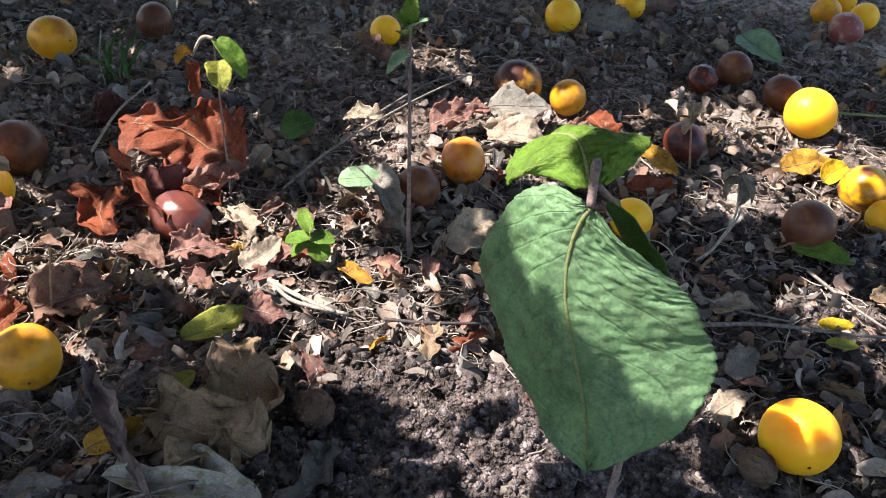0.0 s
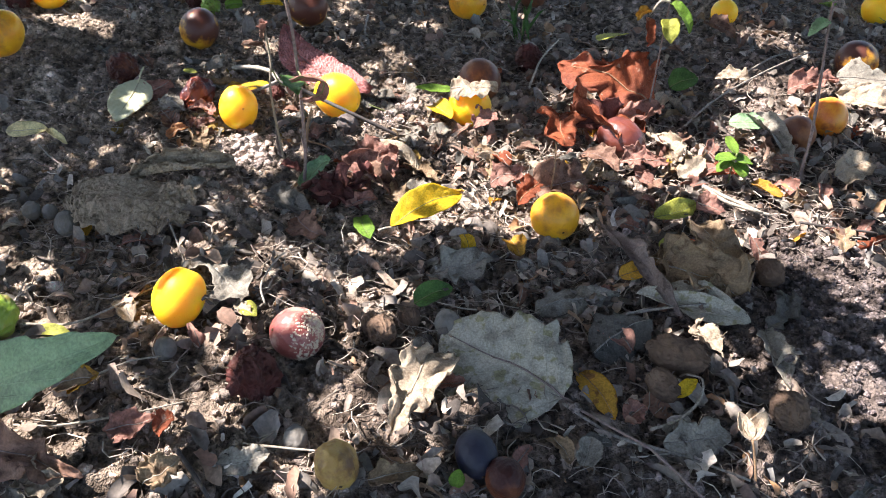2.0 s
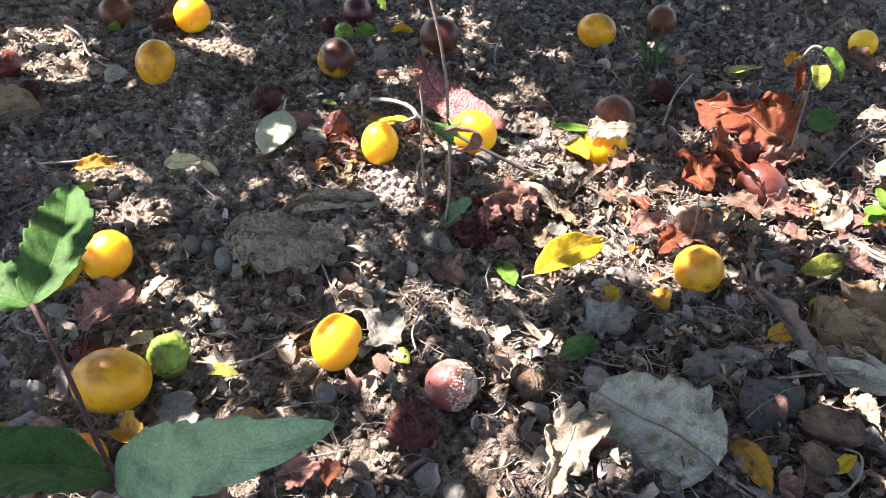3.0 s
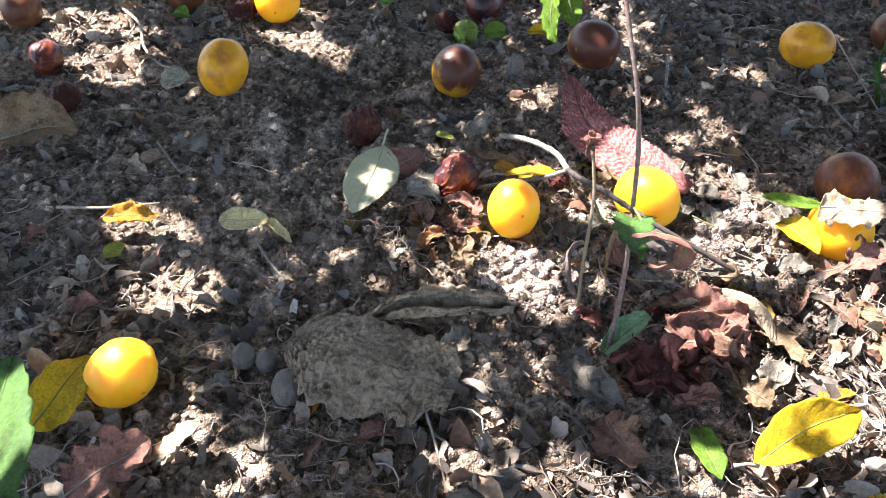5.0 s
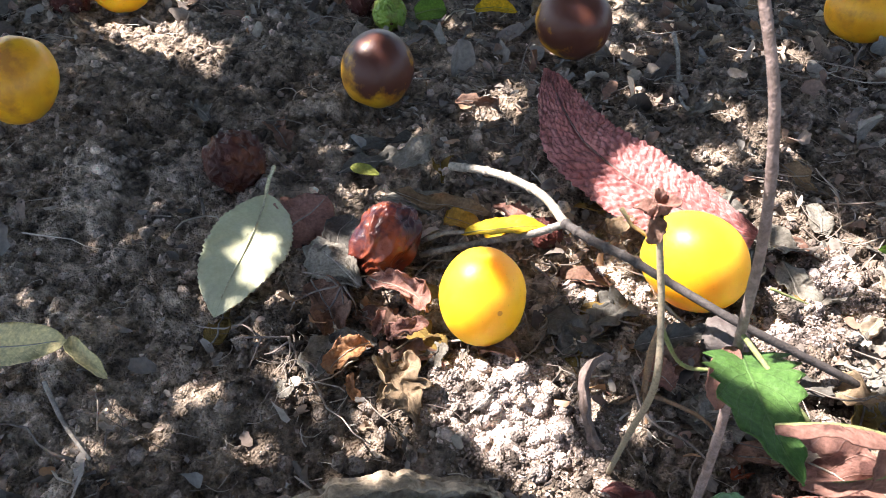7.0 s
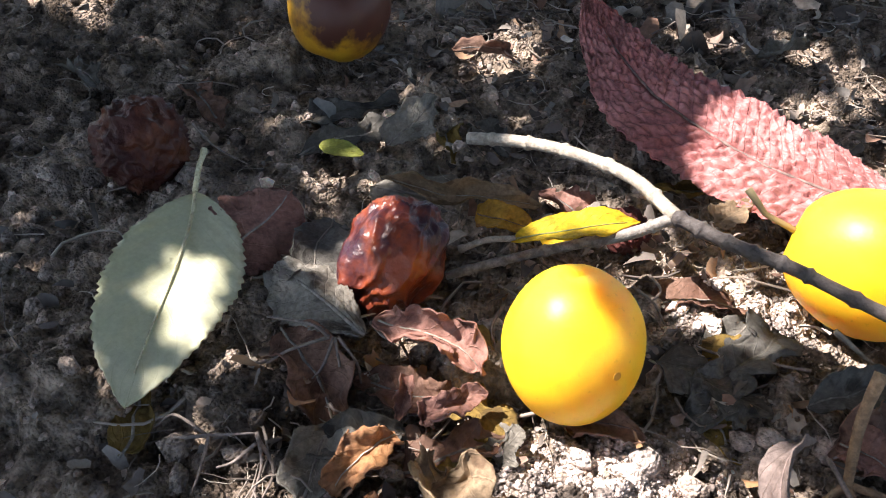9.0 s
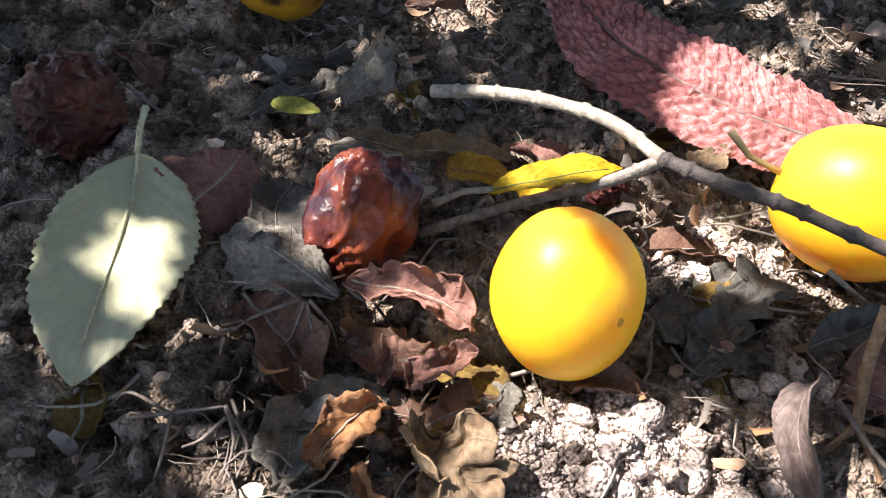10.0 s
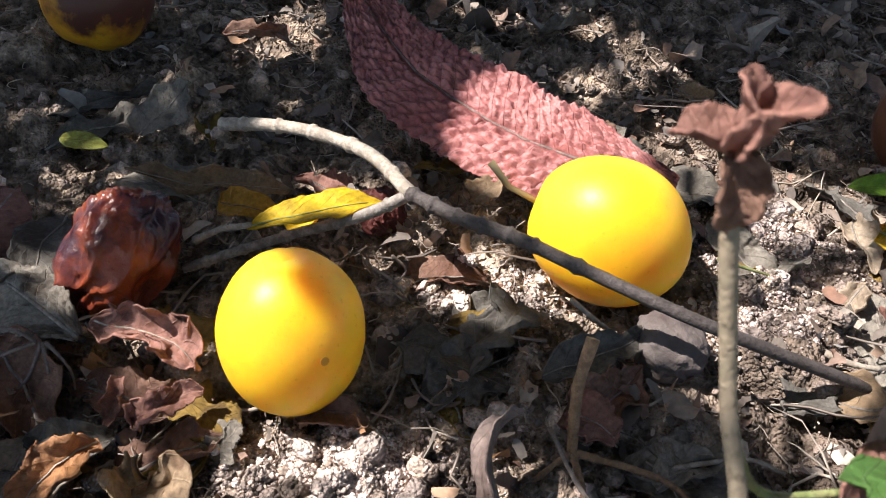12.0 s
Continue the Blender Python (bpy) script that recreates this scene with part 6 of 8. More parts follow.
leaf(-0.1242, -0.2744, 0.0050, -0.0993, -0.2821, 0.0120, 0.0175, L_AMBER, "curled amber leaf on the garden soil", curl=1.0, hook=0.6, roll=16, crumple=0.08)
leaf(-0.1073, -0.2269, 0.0061, -0.0879, -0.2200, 0.0071, 0.0076, L_OLIVE, "small pale green leaf", hook=0.5, fold=0.3, roll=22)
leaf(-0.0726, -0.2526, 0.0061, -0.0555, -0.2425, 0.0091, 0.0130, L_TAN, "tan curled leaf on the garden soil", curl=0.8, hook=0.4, roll=22, crumple=0.08)
leaf(-0.0235, -0.1681, 0.0062, -0.0099, -0.1723, 0.0052, 0.0078, L_CREAM, "pale leaf sliver on the garden soil", hook=0.5, roll=17, crumple=0.08)
leaf(-0.1083, -0.2738, 0.0050, -0.0881, -0.2851, 0.0050, 0.0104, L_TAN, "narrow tan leaf on the garden soil", curl=0.9, roll=10, crumple=0.08)
leaf(-0.1597, -0.2934, 0.0060, -0.1310, -0.2952, 0.0080, 0.0176, L_BROWN, "dark brown curled leaf", curl=0.9, crumple=0.108, roll=19)
leaf(-0.0079, 0.0817, 0.0257, 0.0228, 0.0895, 0.0253, 0.0070, L_FRESH, "narrow fresh green leaf", hook=0.3, fold=0.3, roll=22)
leaf(0.0049, 0.0843, 0.0115, 0.0280, 0.0591, 0.0171, 0.0156, L_YELLOW, "yellow leaf scrap by a plum", curl=0.7, roll=18)
leaf(0.0206, 0.0782, 0.0313, 0.0560, 0.0862, 0.0319, 0.0192, L_CREAM, "pale leaf scrap lying on a plum", curl=-0.7, crumple=0.108, roll=22)
leaf(0.0421, 0.0671, 0.0090, 0.0582, 0.0781, 0.0168, 0.0200, L_PINK, "reddish leaf scrap on the garden soil", curl=0.8, crumple=0.108, roll=20)
leaf(0.0749, -0.0018, 0.0085, 0.0946, 0.0124, 0.0144, 0.0184, L_PINK, "pink brown leaf on the garden soil", curl=0.7, crumple=0.135, roll=21)
leaf(0.0991, -0.0131, 0.0083, 0.1081, 0.0004, 0.0183, 0.0159, L_RUST, "rust leaf scrap on the garden soil", curl=0.8, crumple=0.135, roll=16)
leaf(-0.0490, -0.0651, 0.0070, -0.0193, -0.0765, 0.0067, 0.0157, L_SLATE, "dark leaf on the garden soil", curl=0.7, roll=19)
leaf(-0.0281, -0.0837, 0.0067, -0.0028, -0.0968, 0.0075, 0.0189, L_BROWN, "brown leaf on the garden soil", curl=0.6, crumple=0.095, roll=18)
leaf(0.0087, -0.0675, 0.0066, 0.0246, -0.0894, 0.0084, 0.0114, L_FRESH, "pale green leaf scrap", hook=0.4, roll=10)
leaf(-0.0682, -0.2504, 0.0051, -0.0556, -0.2408, 0.0091, 0.0136, L_AMBER, "tan yellow leaf curl", curl=0.9, hook=0.5, roll=21, crumple=0.08)
leaf(-0.0193, -0.1682, 0.0062, -0.0078, -0.1723, 0.0052, 0.0087, L_OLIVE, "small pale leaf on the garden soil", hook=0.4, roll=18)
leaf(-0.0119, -0.2594, 0.0060, -0.0034, -0.2539, 0.0140, 0.0122, L_RUST, "small vivid orange red leaf", hook=0.4, curl=0.5, roll=18, crumple=0.08)
leaf(-0.0823, -0.2959, 0.0060, -0.0264, -0.2951, 0.0080, 0.0246, L_BROWN, "dark reddish brown leaf", hook=0.4, curl=0.5, crumple=0.108, roll=21)
leaf(-0.0329, -0.2681, 0.0060, -0.0157, -0.2553, 0.0080, 0.0143, L_PINK, "pinkish brown leaf on the garden soil", curl=0.7, crumple=0.121, roll=21)
leaf(-0.0001, -0.2860, 0.0060, 0.0105, -0.2732, 0.0120, 0.0162, L_TAN, "tan crumpled leaf on the garden soil", curl=0.9, crumple=0.162, roll=18)
leaf(0.0236, -0.2662, 0.0060, 0.0432, -0.2529, 0.0060, 0.0124, L_GREY, "grey green leaf on the garden soil", hook=0.4, fold=0.3, crumple=0.060, roll=22)
leaf(-0.0520, -0.2955, 0.0080, -0.0297, -0.3030, 0.0080, 0.0134, L_CREAM, "bleached curled leaf on the garden soil", curl=1.1, crumple=0.135, roll=16)
leaf(0.1773, -0.2090, 0.0050, 0.1783, -0.1952, 0.0100, 0.0123, L_GREY, "grey upright leaf on the garden soil", curl=0.8, roll=6)
leaf(0.1609, -0.1981, 0.0050, 0.1719, -0.2119, 0.0080, 0.0095, L_TAN, "dry grey tan leaf", curl=1.1, roll=14, crumple=0.08)
leaf(0.1917, -0.1760, 0.0050, 0.1995, -0.1659, 0.0080, 0.0117, L_PINK, "small brown leaf on the garden soil", curl=0.9, roll=18, crumple=0.08)
leaf(0.2138, -0.1531, 0.0070, 0.2216, -0.1425, 0.0120, 0.0072, L_YELLOW, "small yellow leaf on the garden soil", fold=0.4, roll=17)
leaf(0.0890, -0.2511, 0.0060, 0.1091, -0.2378, 0.0060, 0.0136, L_TAN, "tan rolled leaf on the garden soil", curl=1.1, roll=22, crumple=0.08)
leaf(0.1259, -0.2401, 0.0050, 0.1265, -0.2355, 0.0120, 0.0070, L_FRESH, "small green leaf on the garden soil", hook=0.3, roll=7)


# ---- twigs, stalks and rootlets ----
twig([(-0.1060, 0.0457, 0.0282), (-0.0941, 0.0403, 0.0289), (-0.0813, 0.0374, 0.0287), (-0.0686, 0.0340, 0.0274), (-0.0426, 0.0283, 0.0240), (-0.0051, 0.0337, 0.0095)], 0.0016, 0.0013, S_DARK, "forked dry twig, pale and grey with a dark end", [([(-0.1056, 0.0457, 0.0282), (-0.1177, 0.0575, 0.0275), (-0.1336, 0.0669, 0.0238), (-0.1476, 0.0719, 0.0200), (-0.1616, 0.0738, 0.0162)], 0.0016, 0.0017, S_PALE), ([(-0.1059, 0.0459, 0.0277), (-0.1154, 0.0426, 0.0223), (-0.1307, 0.0397, 0.0154), (-0.1428, 0.0345, 0.0115), (-0.1525, 0.0294, 0.0085)], 0.0014, 0.0010, S_TWIG)], knots=(0.02, 0.1, 0.19, 0.28, 0.37, 0.46, 0.6), times=14, rough=0.06)
twig([(-0.0641, 0.0168, 0.0262), (-0.0650, 0.0110, 0.0181), (-0.0636, 0.0050, 0.0070)], 0.0013, 0.0010, S_TAN, "tan broken stalk with forked rootlets", [([(-0.0636, 0.0050, 0.0070), (-0.0520, 0.0043, 0.0068), (-0.0444, 0.0033, 0.0057), (-0.0400, 0.0003, 0.0046)], 0.0008, 0.0004, S_TAN), ([(-0.0636, 0.0050, 0.0070), (-0.0684, -0.0005, 0.0060), (-0.0720, -0.0039, 0.0050)], 0.0008, 0.0004, S_TAN), ([(-0.0636, 0.0050, 0.0070), (-0.0610, -0.0010, 0.0059), (-0.0599, -0.0048, 0.0048)], 0.0008, 0.0005, S_TAN)])
twig([(-0.0476, 0.0055, 0.0058), (-0.0383, 0.0092, 0.0067), (-0.0300, 0.0114, 0.0076), (-0.0234, 0.0106, 0.0065)], 0.0006, 0.0004, S_PALE, "fine pale rootlet among fallen leaves")
twig([(-0.0370, 0.0577, 0.0161), (-0.0300, 0.0588, 0.0140), (-0.0229, 0.0601, 0.0119)], 0.0005, 0.0003, S_GREEN, "pale plum stalk among fallen leaves")
twig([(-0.0681, 0.0376, 0.0145), (-0.0614, 0.0357, 0.0113), (-0.0553, 0.0353, 0.0082)], 0.0007, 0.0002, S_PALE, "thin pinkish dry strip")
twig([(-0.0142, 0.0394, 0.0116), (-0.0087, 0.0378, 0.0115), (-0.0030, 0.0379, 0.0115)], 0.0008, 0.0006, S_PALE, "curved pale straw among fallen leaves")
twig([(0.2120, 0.0480, 0.0101), (0.2312, 0.0382, 0.0100), (0.2509, 0.0314, 0.0090)], 0.0013, 0.0011, S_PALE, "pale broken stick among fallen leaves")
twig([(0.2757, 0.0342, 0.0060), (0.2986, 0.0347, 0.0070), (0.3238, 0.0405, 0.0060), (0.3382, 0.0415, 0.0050)], 0.001, 0.0007, S_DARK, "thin dark twig among fallen leaves")
twig([(0.1926, 0.1386, 0.0061), (0.2121, 0.1896, 0.0091), (0.2502, 0.2536, 0.0140), (0.2888, 0.3108, 0.0160)], 0.001, 0.0006, S_TWIG, "long thin grey twig")
twig([(0.5705, 0.3313, 0.0090), (0.5930, 0.3332, 0.0090), (0.6137, 0.3375, 0.0080)], 0.0012, 0.0009, S_GREEN, "green plant stem among fallen leaves")
twig([(0.4381, 0.0625, 0.0060), (0.4719, 0.0682, 0.0070), (0.5128, 0.0700, 0.0060), (0.5340, 0.0727, 0.0050)], 0.0012, 0.0007, S_TWIG, "grey twig across the soil")
twig([(0.5044, 0.1220, 0.0060), (0.5236, 0.0900, 0.0070), (0.5374, 0.0758, 0.0060)], 0.001, 0.0006, S_TWIG, "straight thin twig among fallen leaves")
twig([(0.4408, 0.1182, 0.0060), (0.4510, 0.1284, 0.0090), (0.4632, 0.1442, 0.0180), (0.4687, 0.1575, 0.0200)], 0.0009, 0.0006, S_PALE, "pale root among fallen leaves")
twig([(0.4426, 0.0853, 0.0050), (0.4650, 0.0770, 0.0060), (0.4850, 0.0742, 0.0060)], 0.0009, 0.0005, S_TWIG, "thin dark twig among fallen leaves")
twig([(-0.5013, 0.0856, 0.0125), (-0.4696, 0.0729, 0.0127), (-0.4388, 0.0480, 0.0130), (-0.4088, 0.0349, 0.0133), (-0.3943, 0.0384, 0.0115)], 0.0012, 0.0008, S_PALE, "curved pale stem among fallen leaves")
twig([(-0.3439, -0.1077, 0.0086), (-0.3184, -0.0949, 0.0099), (-0.2958, -0.0767, 0.0102)], 0.0009, 0.0006, S_PALE, "pale straw among fallen leaves")
twig([(-0.2300, -0.0721, 0.0076), (-0.2142, -0.0804, 0.0065), (-0.1991, -0.0861, 0.0054)], 0.0008, 0.0005, S_TWIG, "thin twig on soil")
twig([(-0.3424, -0.0331, 0.0094), (-0.3182, -0.0439, 0.0085), (-0.3094, -0.0471, 0.0086), (-0.3055, -0.0390, 0.0067)], 0.0007, 0.0005, S_TWIG, "thin curved twig among fallen leaves")
twig([(-0.0687, 0.0056, 0.0121), (-0.0598, -0.0063, 0.0098), (-0.0475, -0.0088, 0.0086), (-0.0385, -0.0131, 0.0075)], 0.0005, 0.0003, S_ROOT, "bent pale rootlet among fallen leaves")
twig([(-0.1115, 0.2354, 0.0103), (-0.1040, 0.2116, 0.0116), (-0.0992, 0.1965, 0.0068)], 0.0012, 0.0009, S_TWIG, "short grey stick among fallen leaves")
twig([(-0.0972, -0.0999, 0.0069), (-0.0864, -0.0977, 0.0069), (-0.0733, -0.0937, 0.0058)], 0.0012, 0.0009, S_TWIG, "weathered stick pressed on soil")
twig([(-0.0943, -0.1216, 0.0127), (-0.0821, -0.1327, 0.0085), (-0.0690, -0.1457, 0.0044)], 0.0007, 0.0005, S_TWIG, "dry stem standing on soil")
twig([(-0.0087, -0.1613, 0.0042), (-0.0156, -0.1518, 0.0092), (-0.0173, -0.1314, 0.0103), (-0.0172, -0.1198, 0.0084)], 0.0007, 0.0005, S_PALE, "pale bent stem among fallen leaves")
twig([(0.1610, -0.1789, 0.0090), (0.1888, -0.1874, 0.0060), (0.2178, -0.1871, 0.0050), (0.2504, -0.1907, 0.0050)], 0.0008, 0.0006, S_TWIG, "long mauve leaf stalk")
twig([(0.2039, -0.1766, 0.0050), (0.2161, -0.1677, 0.0070), (0.2242, -0.1526, 0.0090), (0.2242, -0.1394, 0.0100), (0.2166, -0.1374, 0.0090)], 0.0008, 0.0005, S_PALE, "curled dry tendril among fallen leaves")
twig([(0.0281, -0.2520, 0.0060), (0.0492, -0.2469, 0.0060), (0.0698, -0.2411, 0.0050)], 0.0007, 0.0005, S_PALE, "straight pale straw among fallen leaves")
twig([(-0.1160, -0.2219, 0.0061), (-0.0936, -0.2145, 0.0071), (-0.0825, -0.1989, 0.0072), (-0.0705, -0.1715, 0.0063)], 0.0008, 0.0005, S_PALE, "dry root fibre among fallen leaves")
twig([(-0.0816, -0.2808, 0.0060), (-0.0551, -0.2726, 0.0070), (-0.0313, -0.2560, 0.0060), (-0.0101, -0.2384, 0.0050)], 0.0007, 0.0004, S_PALE, "dry root fibre among fallen leaves")
twig([(-0.0627, -0.2439, 0.0051), (-0.0502, -0.2267, 0.0061), (-0.0368, -0.2155, 0.0051)], 0.0006, 0.0004, S_PALE, "dry root fibre among fallen leaves")
twig([(0.0015, -0.2639, 0.0050), (0.0156, -0.2729, 0.0060), (0.0292, -0.2821, 0.0060)], 0.0011, 0.0009, S_DARK, "dark stick in the soil")
twig([(0.1812, -0.1006, 0.0080), (0.2044, -0.0880, 0.0100), (0.2255, -0.0753, 0.0090)], 0.0009, 0.0006, S_TWIG, "dark twig across leaves")
twig([(0.2119, 0.0499, 0.0091), (0.2289, 0.0354, 0.0090), (0.2576, 0.0319, 0.0080)], 0.0013, 0.001, S_PALE, "pale straw lying in sun")
twig([(0.1149, 0.0074, 0.0043), (0.1142, 0.0155, 0.0223), (0.1115, 0.0248, 0.0343)], 0.0007, 0.0005, S_TAN, "dry upright stem among fallen leaves")
twig([(-0.0141, 0.3281, 0.0104), (0.0107, 0.2752, 0.0106), (0.0297, 0.2436, 0.0067)], 0.0006, 0.0004, S_PALE, "dry grass blade among fallen leaves")
twig([(0.0657, 0.1499, 0.0087), (0.0655, 0.1906, 0.0166), (0.0722, 0.2294, 0.0205)], 0.001, 0.0007, S_PALE, "bent pale root among fallen leaves")
twig([(-0.0029, 0.2441, 0.0060), (0.0113, 0.2205, 0.0070), (0.0219, 0.2107, 0.0060)], 0.0009, 0.0007, S_TWIG, "short grey stick among fallen leaves")
twig([(0.2247, 0.2403, 0.0060), (0.2621, 0.3113, 0.0070), (0.2997, 0.3379, 0.0060)], 0.0009, 0.0005, S_TWIG, "grey twig on dark soil")
twig([(-0.1878, -0.0297, 0.0065), (-0.1800, -0.0268, 0.0075), (-0.1721, -0.0248, 0.0095)], 0.00042, 0.0002, S_ROOT, "fine dry rootlet among fallen leaves")
twig([(-0.1812, -0.0275, 0.0075), (-0.1795, -0.0338, 0.0064), (-0.1788, -0.0384, 0.0053)], 0.00042, 0.0002, S_ROOT, "fine dry rootlet among fallen leaves")
twig([(-0.1721, -0.0248, 0.0095), (-0.1684, -0.0300, 0.0084), (-0.1673, -0.0370, 0.0062)], 0.00042, 0.0002, S_ROOT, "fine dry rootlet among fallen leaves")
twig([(-0.1719, -0.0253, 0.0095), (-0.1662, -0.0298, 0.0074), (-0.1661, -0.0349, 0.0053)], 0.00042, 0.0002, S_ROOT, "fine dry rootlet among fallen leaves")
twig([(-0.1711, -0.0269, 0.0095), (-0.1740, -0.0308, 0.0074), (-0.1768, -0.0325, 0.0064)], 0.00042, 0.0002, S_ROOT, "fine dry rootlet among fallen leaves")
twig([(-0.1810, -0.0273, 0.0065), (-0.1905, -0.0250, 0.0066), (-0.1932, -0.0280, 0.0055)], 0.00042, 0.0002, S_ROOT, "fine dry rootlet among fallen leaves")
twig([(-0.1680, -0.0007, 0.0130), (-0.1751, -0.0052, 0.0109), (-0.1787, -0.0086, 0.0089)], 0.00042, 0.0002, S_ROOT, "fine dry rootlet among fallen leaves")
twig([(-0.1680, -0.0007, 0.0130), (-0.1724, -0.0003, 0.0150), (-0.1831, 0.0006, 0.0121)], 0.00042, 0.0002, S_ROOT, "fine dry rootlet among fallen leaves")
twig([(-0.1670, -0.0004, 0.0130), (-0.1676, -0.0054, 0.0089), (-0.1693, -0.0083, 0.0069)], 0.00042, 0.0002, S_ROOT, "fine dry rootlet among fallen leaves")
twig([(-0.1668, -0.0003, 0.0130), (-0.1641, -0.0044, 0.0089), (-0.1626, -0.0076, 0.0058)], 0.00042, 0.0002, S_ROOT, "fine dry rootlet among fallen leaves")
twig([(-0.1662, -0.0001, 0.0130), (-0.1612, -0.0021, 0.0089), (-0.1594, -0.0045, 0.0059)], 0.00042, 0.0002, S_ROOT, "fine dry rootlet among fallen leaves")
twig([(-0.1790, -0.0080, 0.0089), (-0.1840, -0.0106, 0.0079), (-0.1891, -0.0140, 0.0068)], 0.00042, 0.0002, S_ROOT, "fine dry rootlet among fallen leaves")
twig([(-0.1630, -0.0120, 0.0067), (-0.1616, -0.0130, 0.0067), (-0.1603, -0.0124, 0.0057)], 0.00042, 0.0002, S_ROOT, "fine dry rootlet among fallen leaves")
twig([(-0.1640, -0.0295, 0.0064), (-0.1607, -0.0325, 0.0063), (-0.1562, -0.0322, 0.0053)], 0.00042, 0.0002, S_ROOT, "fine dry rootlet among fallen leaves")
twig([(-0.1361, 0.0188, 0.0151), (-0.1373, 0.0154, 0.0111), (-0.1347, 0.0124, 0.0070)], 0.00042, 0.0002, S_ROOT, "fine dry rootlet among fallen leaves")
twig([(-0.1078, 0.0396, 0.0151), (-0.1046, 0.0399, 0.0111), (-0.1068, 0.0372, 0.0081)], 0.00042, 0.0002, S_ROOT, "fine dry rootlet among fallen leaves")
twig([(-0.1110, 0.0348, 0.0151), (-0.1057, 0.0346, 0.0120), (-0.1022, 0.0342, 0.0070)], 0.00042, 0.0002, S_ROOT, "fine dry rootlet among fallen leaves")
twig([(-0.1620, 0.0069, 0.0121), (-0.1568, 0.0048, 0.0111), (-0.1551, 0.0134, 0.0082)], 0.00042, 0.0002, S_ROOT, "fine dry rootlet among fallen leaves")
twig([(-0.2385, 0.0600, 0.0100), (-0.2269, 0.0527, 0.0100), (-0.2155, 0.0502, 0.0090)], 0.00042, 0.0002, S_ROOT, "fine dry rootlet among fallen leaves")
twig([(-0.0715, 0.0283, 0.0104), (-0.0767, 0.0285, 0.0095), (-0.0838, 0.0301, 0.0076)], 0.00042, 0.0002, S_ROOT, "fine dry rootlet among fallen leaves")


# ---- young plants ----
seedling("tall thin seedling with lobed leaves in shade", [(-0.0415, -0.046, 0.0), (-0.042, -0.040, 0.025), (-0.0425, -0.039, 0.055), (-0.045, -0.037, 0.083), (-0.047, -0.037, 0.109), (-0.0517, -0.036, 0.133), (-0.0585, -0.032, 0.150), (-0.066, -0.027, 0.168)], 0.0012, 0.0009, S_MAUVE,
         [((-0.0440, -0.0370, 0.078), (-0.0290, -0.0690, 0.084), 0.016, L_GREEN, dict(shape="heart", hook=0.6, teeth=7, bite=0.35)),
          ((-0.0455, -0.0385, 0.080), (-0.0450, -0.0470, 0.070), 0.006, L_PINK, dict(hook=0.6, curl=0.8))],
         [([(-0.045, -0.037, 0.083), (-0.038, -0.045, 0.083), (-0.030, -0.055, 0.084)], 0.0006, 0.0005, S_GREEN)],
         [([(-0.0360, -0.0640, 0.0900), (-0.0260, -0.0620, 0.0940), (-0.0165, -0.0600, 0.0920), (-0.0180, -0.0620, 0.0835), (-0.0290, -0.0660, 0.0800)], [(0.002, 0.002), (0.0045, 0.0045), (0.0042, 0.0042), (0.004, 0.004), (0.0012, 0.0012)], (-0.2, -0.6, -0.6), L_PINK, dict(veins=5.0, quilt=0.0003, roll=0.7, wave=0.0012, ragged=0.15, res=60)),
          ([(-0.0863, -0.0388, 0.1704), (-0.0864, -0.0417, 0.1636), (-0.0855, -0.0447, 0.1569), (-0.0818, -0.0468, 0.1502)], [(0.0012, 0.0012), (0.0052, 0.0052), (0.005, 0.005), (0.0012, 0.0012)], (-0.55, -0.6, 0.6), L_FRESH, dict(veins=5.0, quilt=0.0003, fold=0.2, wave=0.001, teeth=5, bite=0.3, res=40)),
          ([(-0.0870, -0.0351, 0.1690), (-0.0834, -0.0362, 0.1635), (-0.0808, -0.0376, 0.1585), (-0.0788, -0.0391, 0.1541)], [(0.0012, 0.0012), (0.0042, 0.0042), (0.004, 0.004), (0.0008, 0.0008)], (0.3, -0.75, 0.6), L_FRESH, dict(veins=5.0, quilt=0.0003, fold=0.2, wave=0.001, teeth=5, bite=0.3, res=40))])
seedling("dry stalk topped with a withered brown flower", [(-0.0657, -0.0245, 0.0000), (-0.0615, -0.0392, 0.0400), (-0.0576, -0.0502, 0.0740), (-0.0605, -0.0420, 0.0860), (-0.0640, -0.0380, 0.0985), (-0.0658, -0.0365, 0.1060)], 0.0008, 0.0007, S_OLIVE,
         [((-0.0660, -0.0385, 0.1065), (-0.0620, -0.0395, 0.1115), 0.0045, L_PINK, dict(hook=0.9, curl=1.0, crumple=0.1)),
          ((-0.0660, -0.0385, 0.1065), (-0.0705, -0.0370, 0.1065), 0.0045, L_PINK, dict(hook=0.9, curl=1.0, crumple=0.1)),
          ((-0.0660, -0.0385, 0.1065), (-0.0655, -0.0410, 0.1015), 0.0040, L_BROWN, dict(hook=0.9, curl=0.8, crumple=0.1)),
          ((-0.0660, -0.0385, 0.1065), (-0.0670, -0.0380, 0.1125), 0.0045, L_PINK, dict(hook=0.9, curl=0.8, crumple=0.1))],
         [([(-0.0600, -0.0430, 0.084), (-0.0540, -0.0420, 0.074), (-0.0460, -0.0400, 0.074)], 0.0005, 0.0004, S_GREEN)], name="dead_stalk", category="dead stalk")
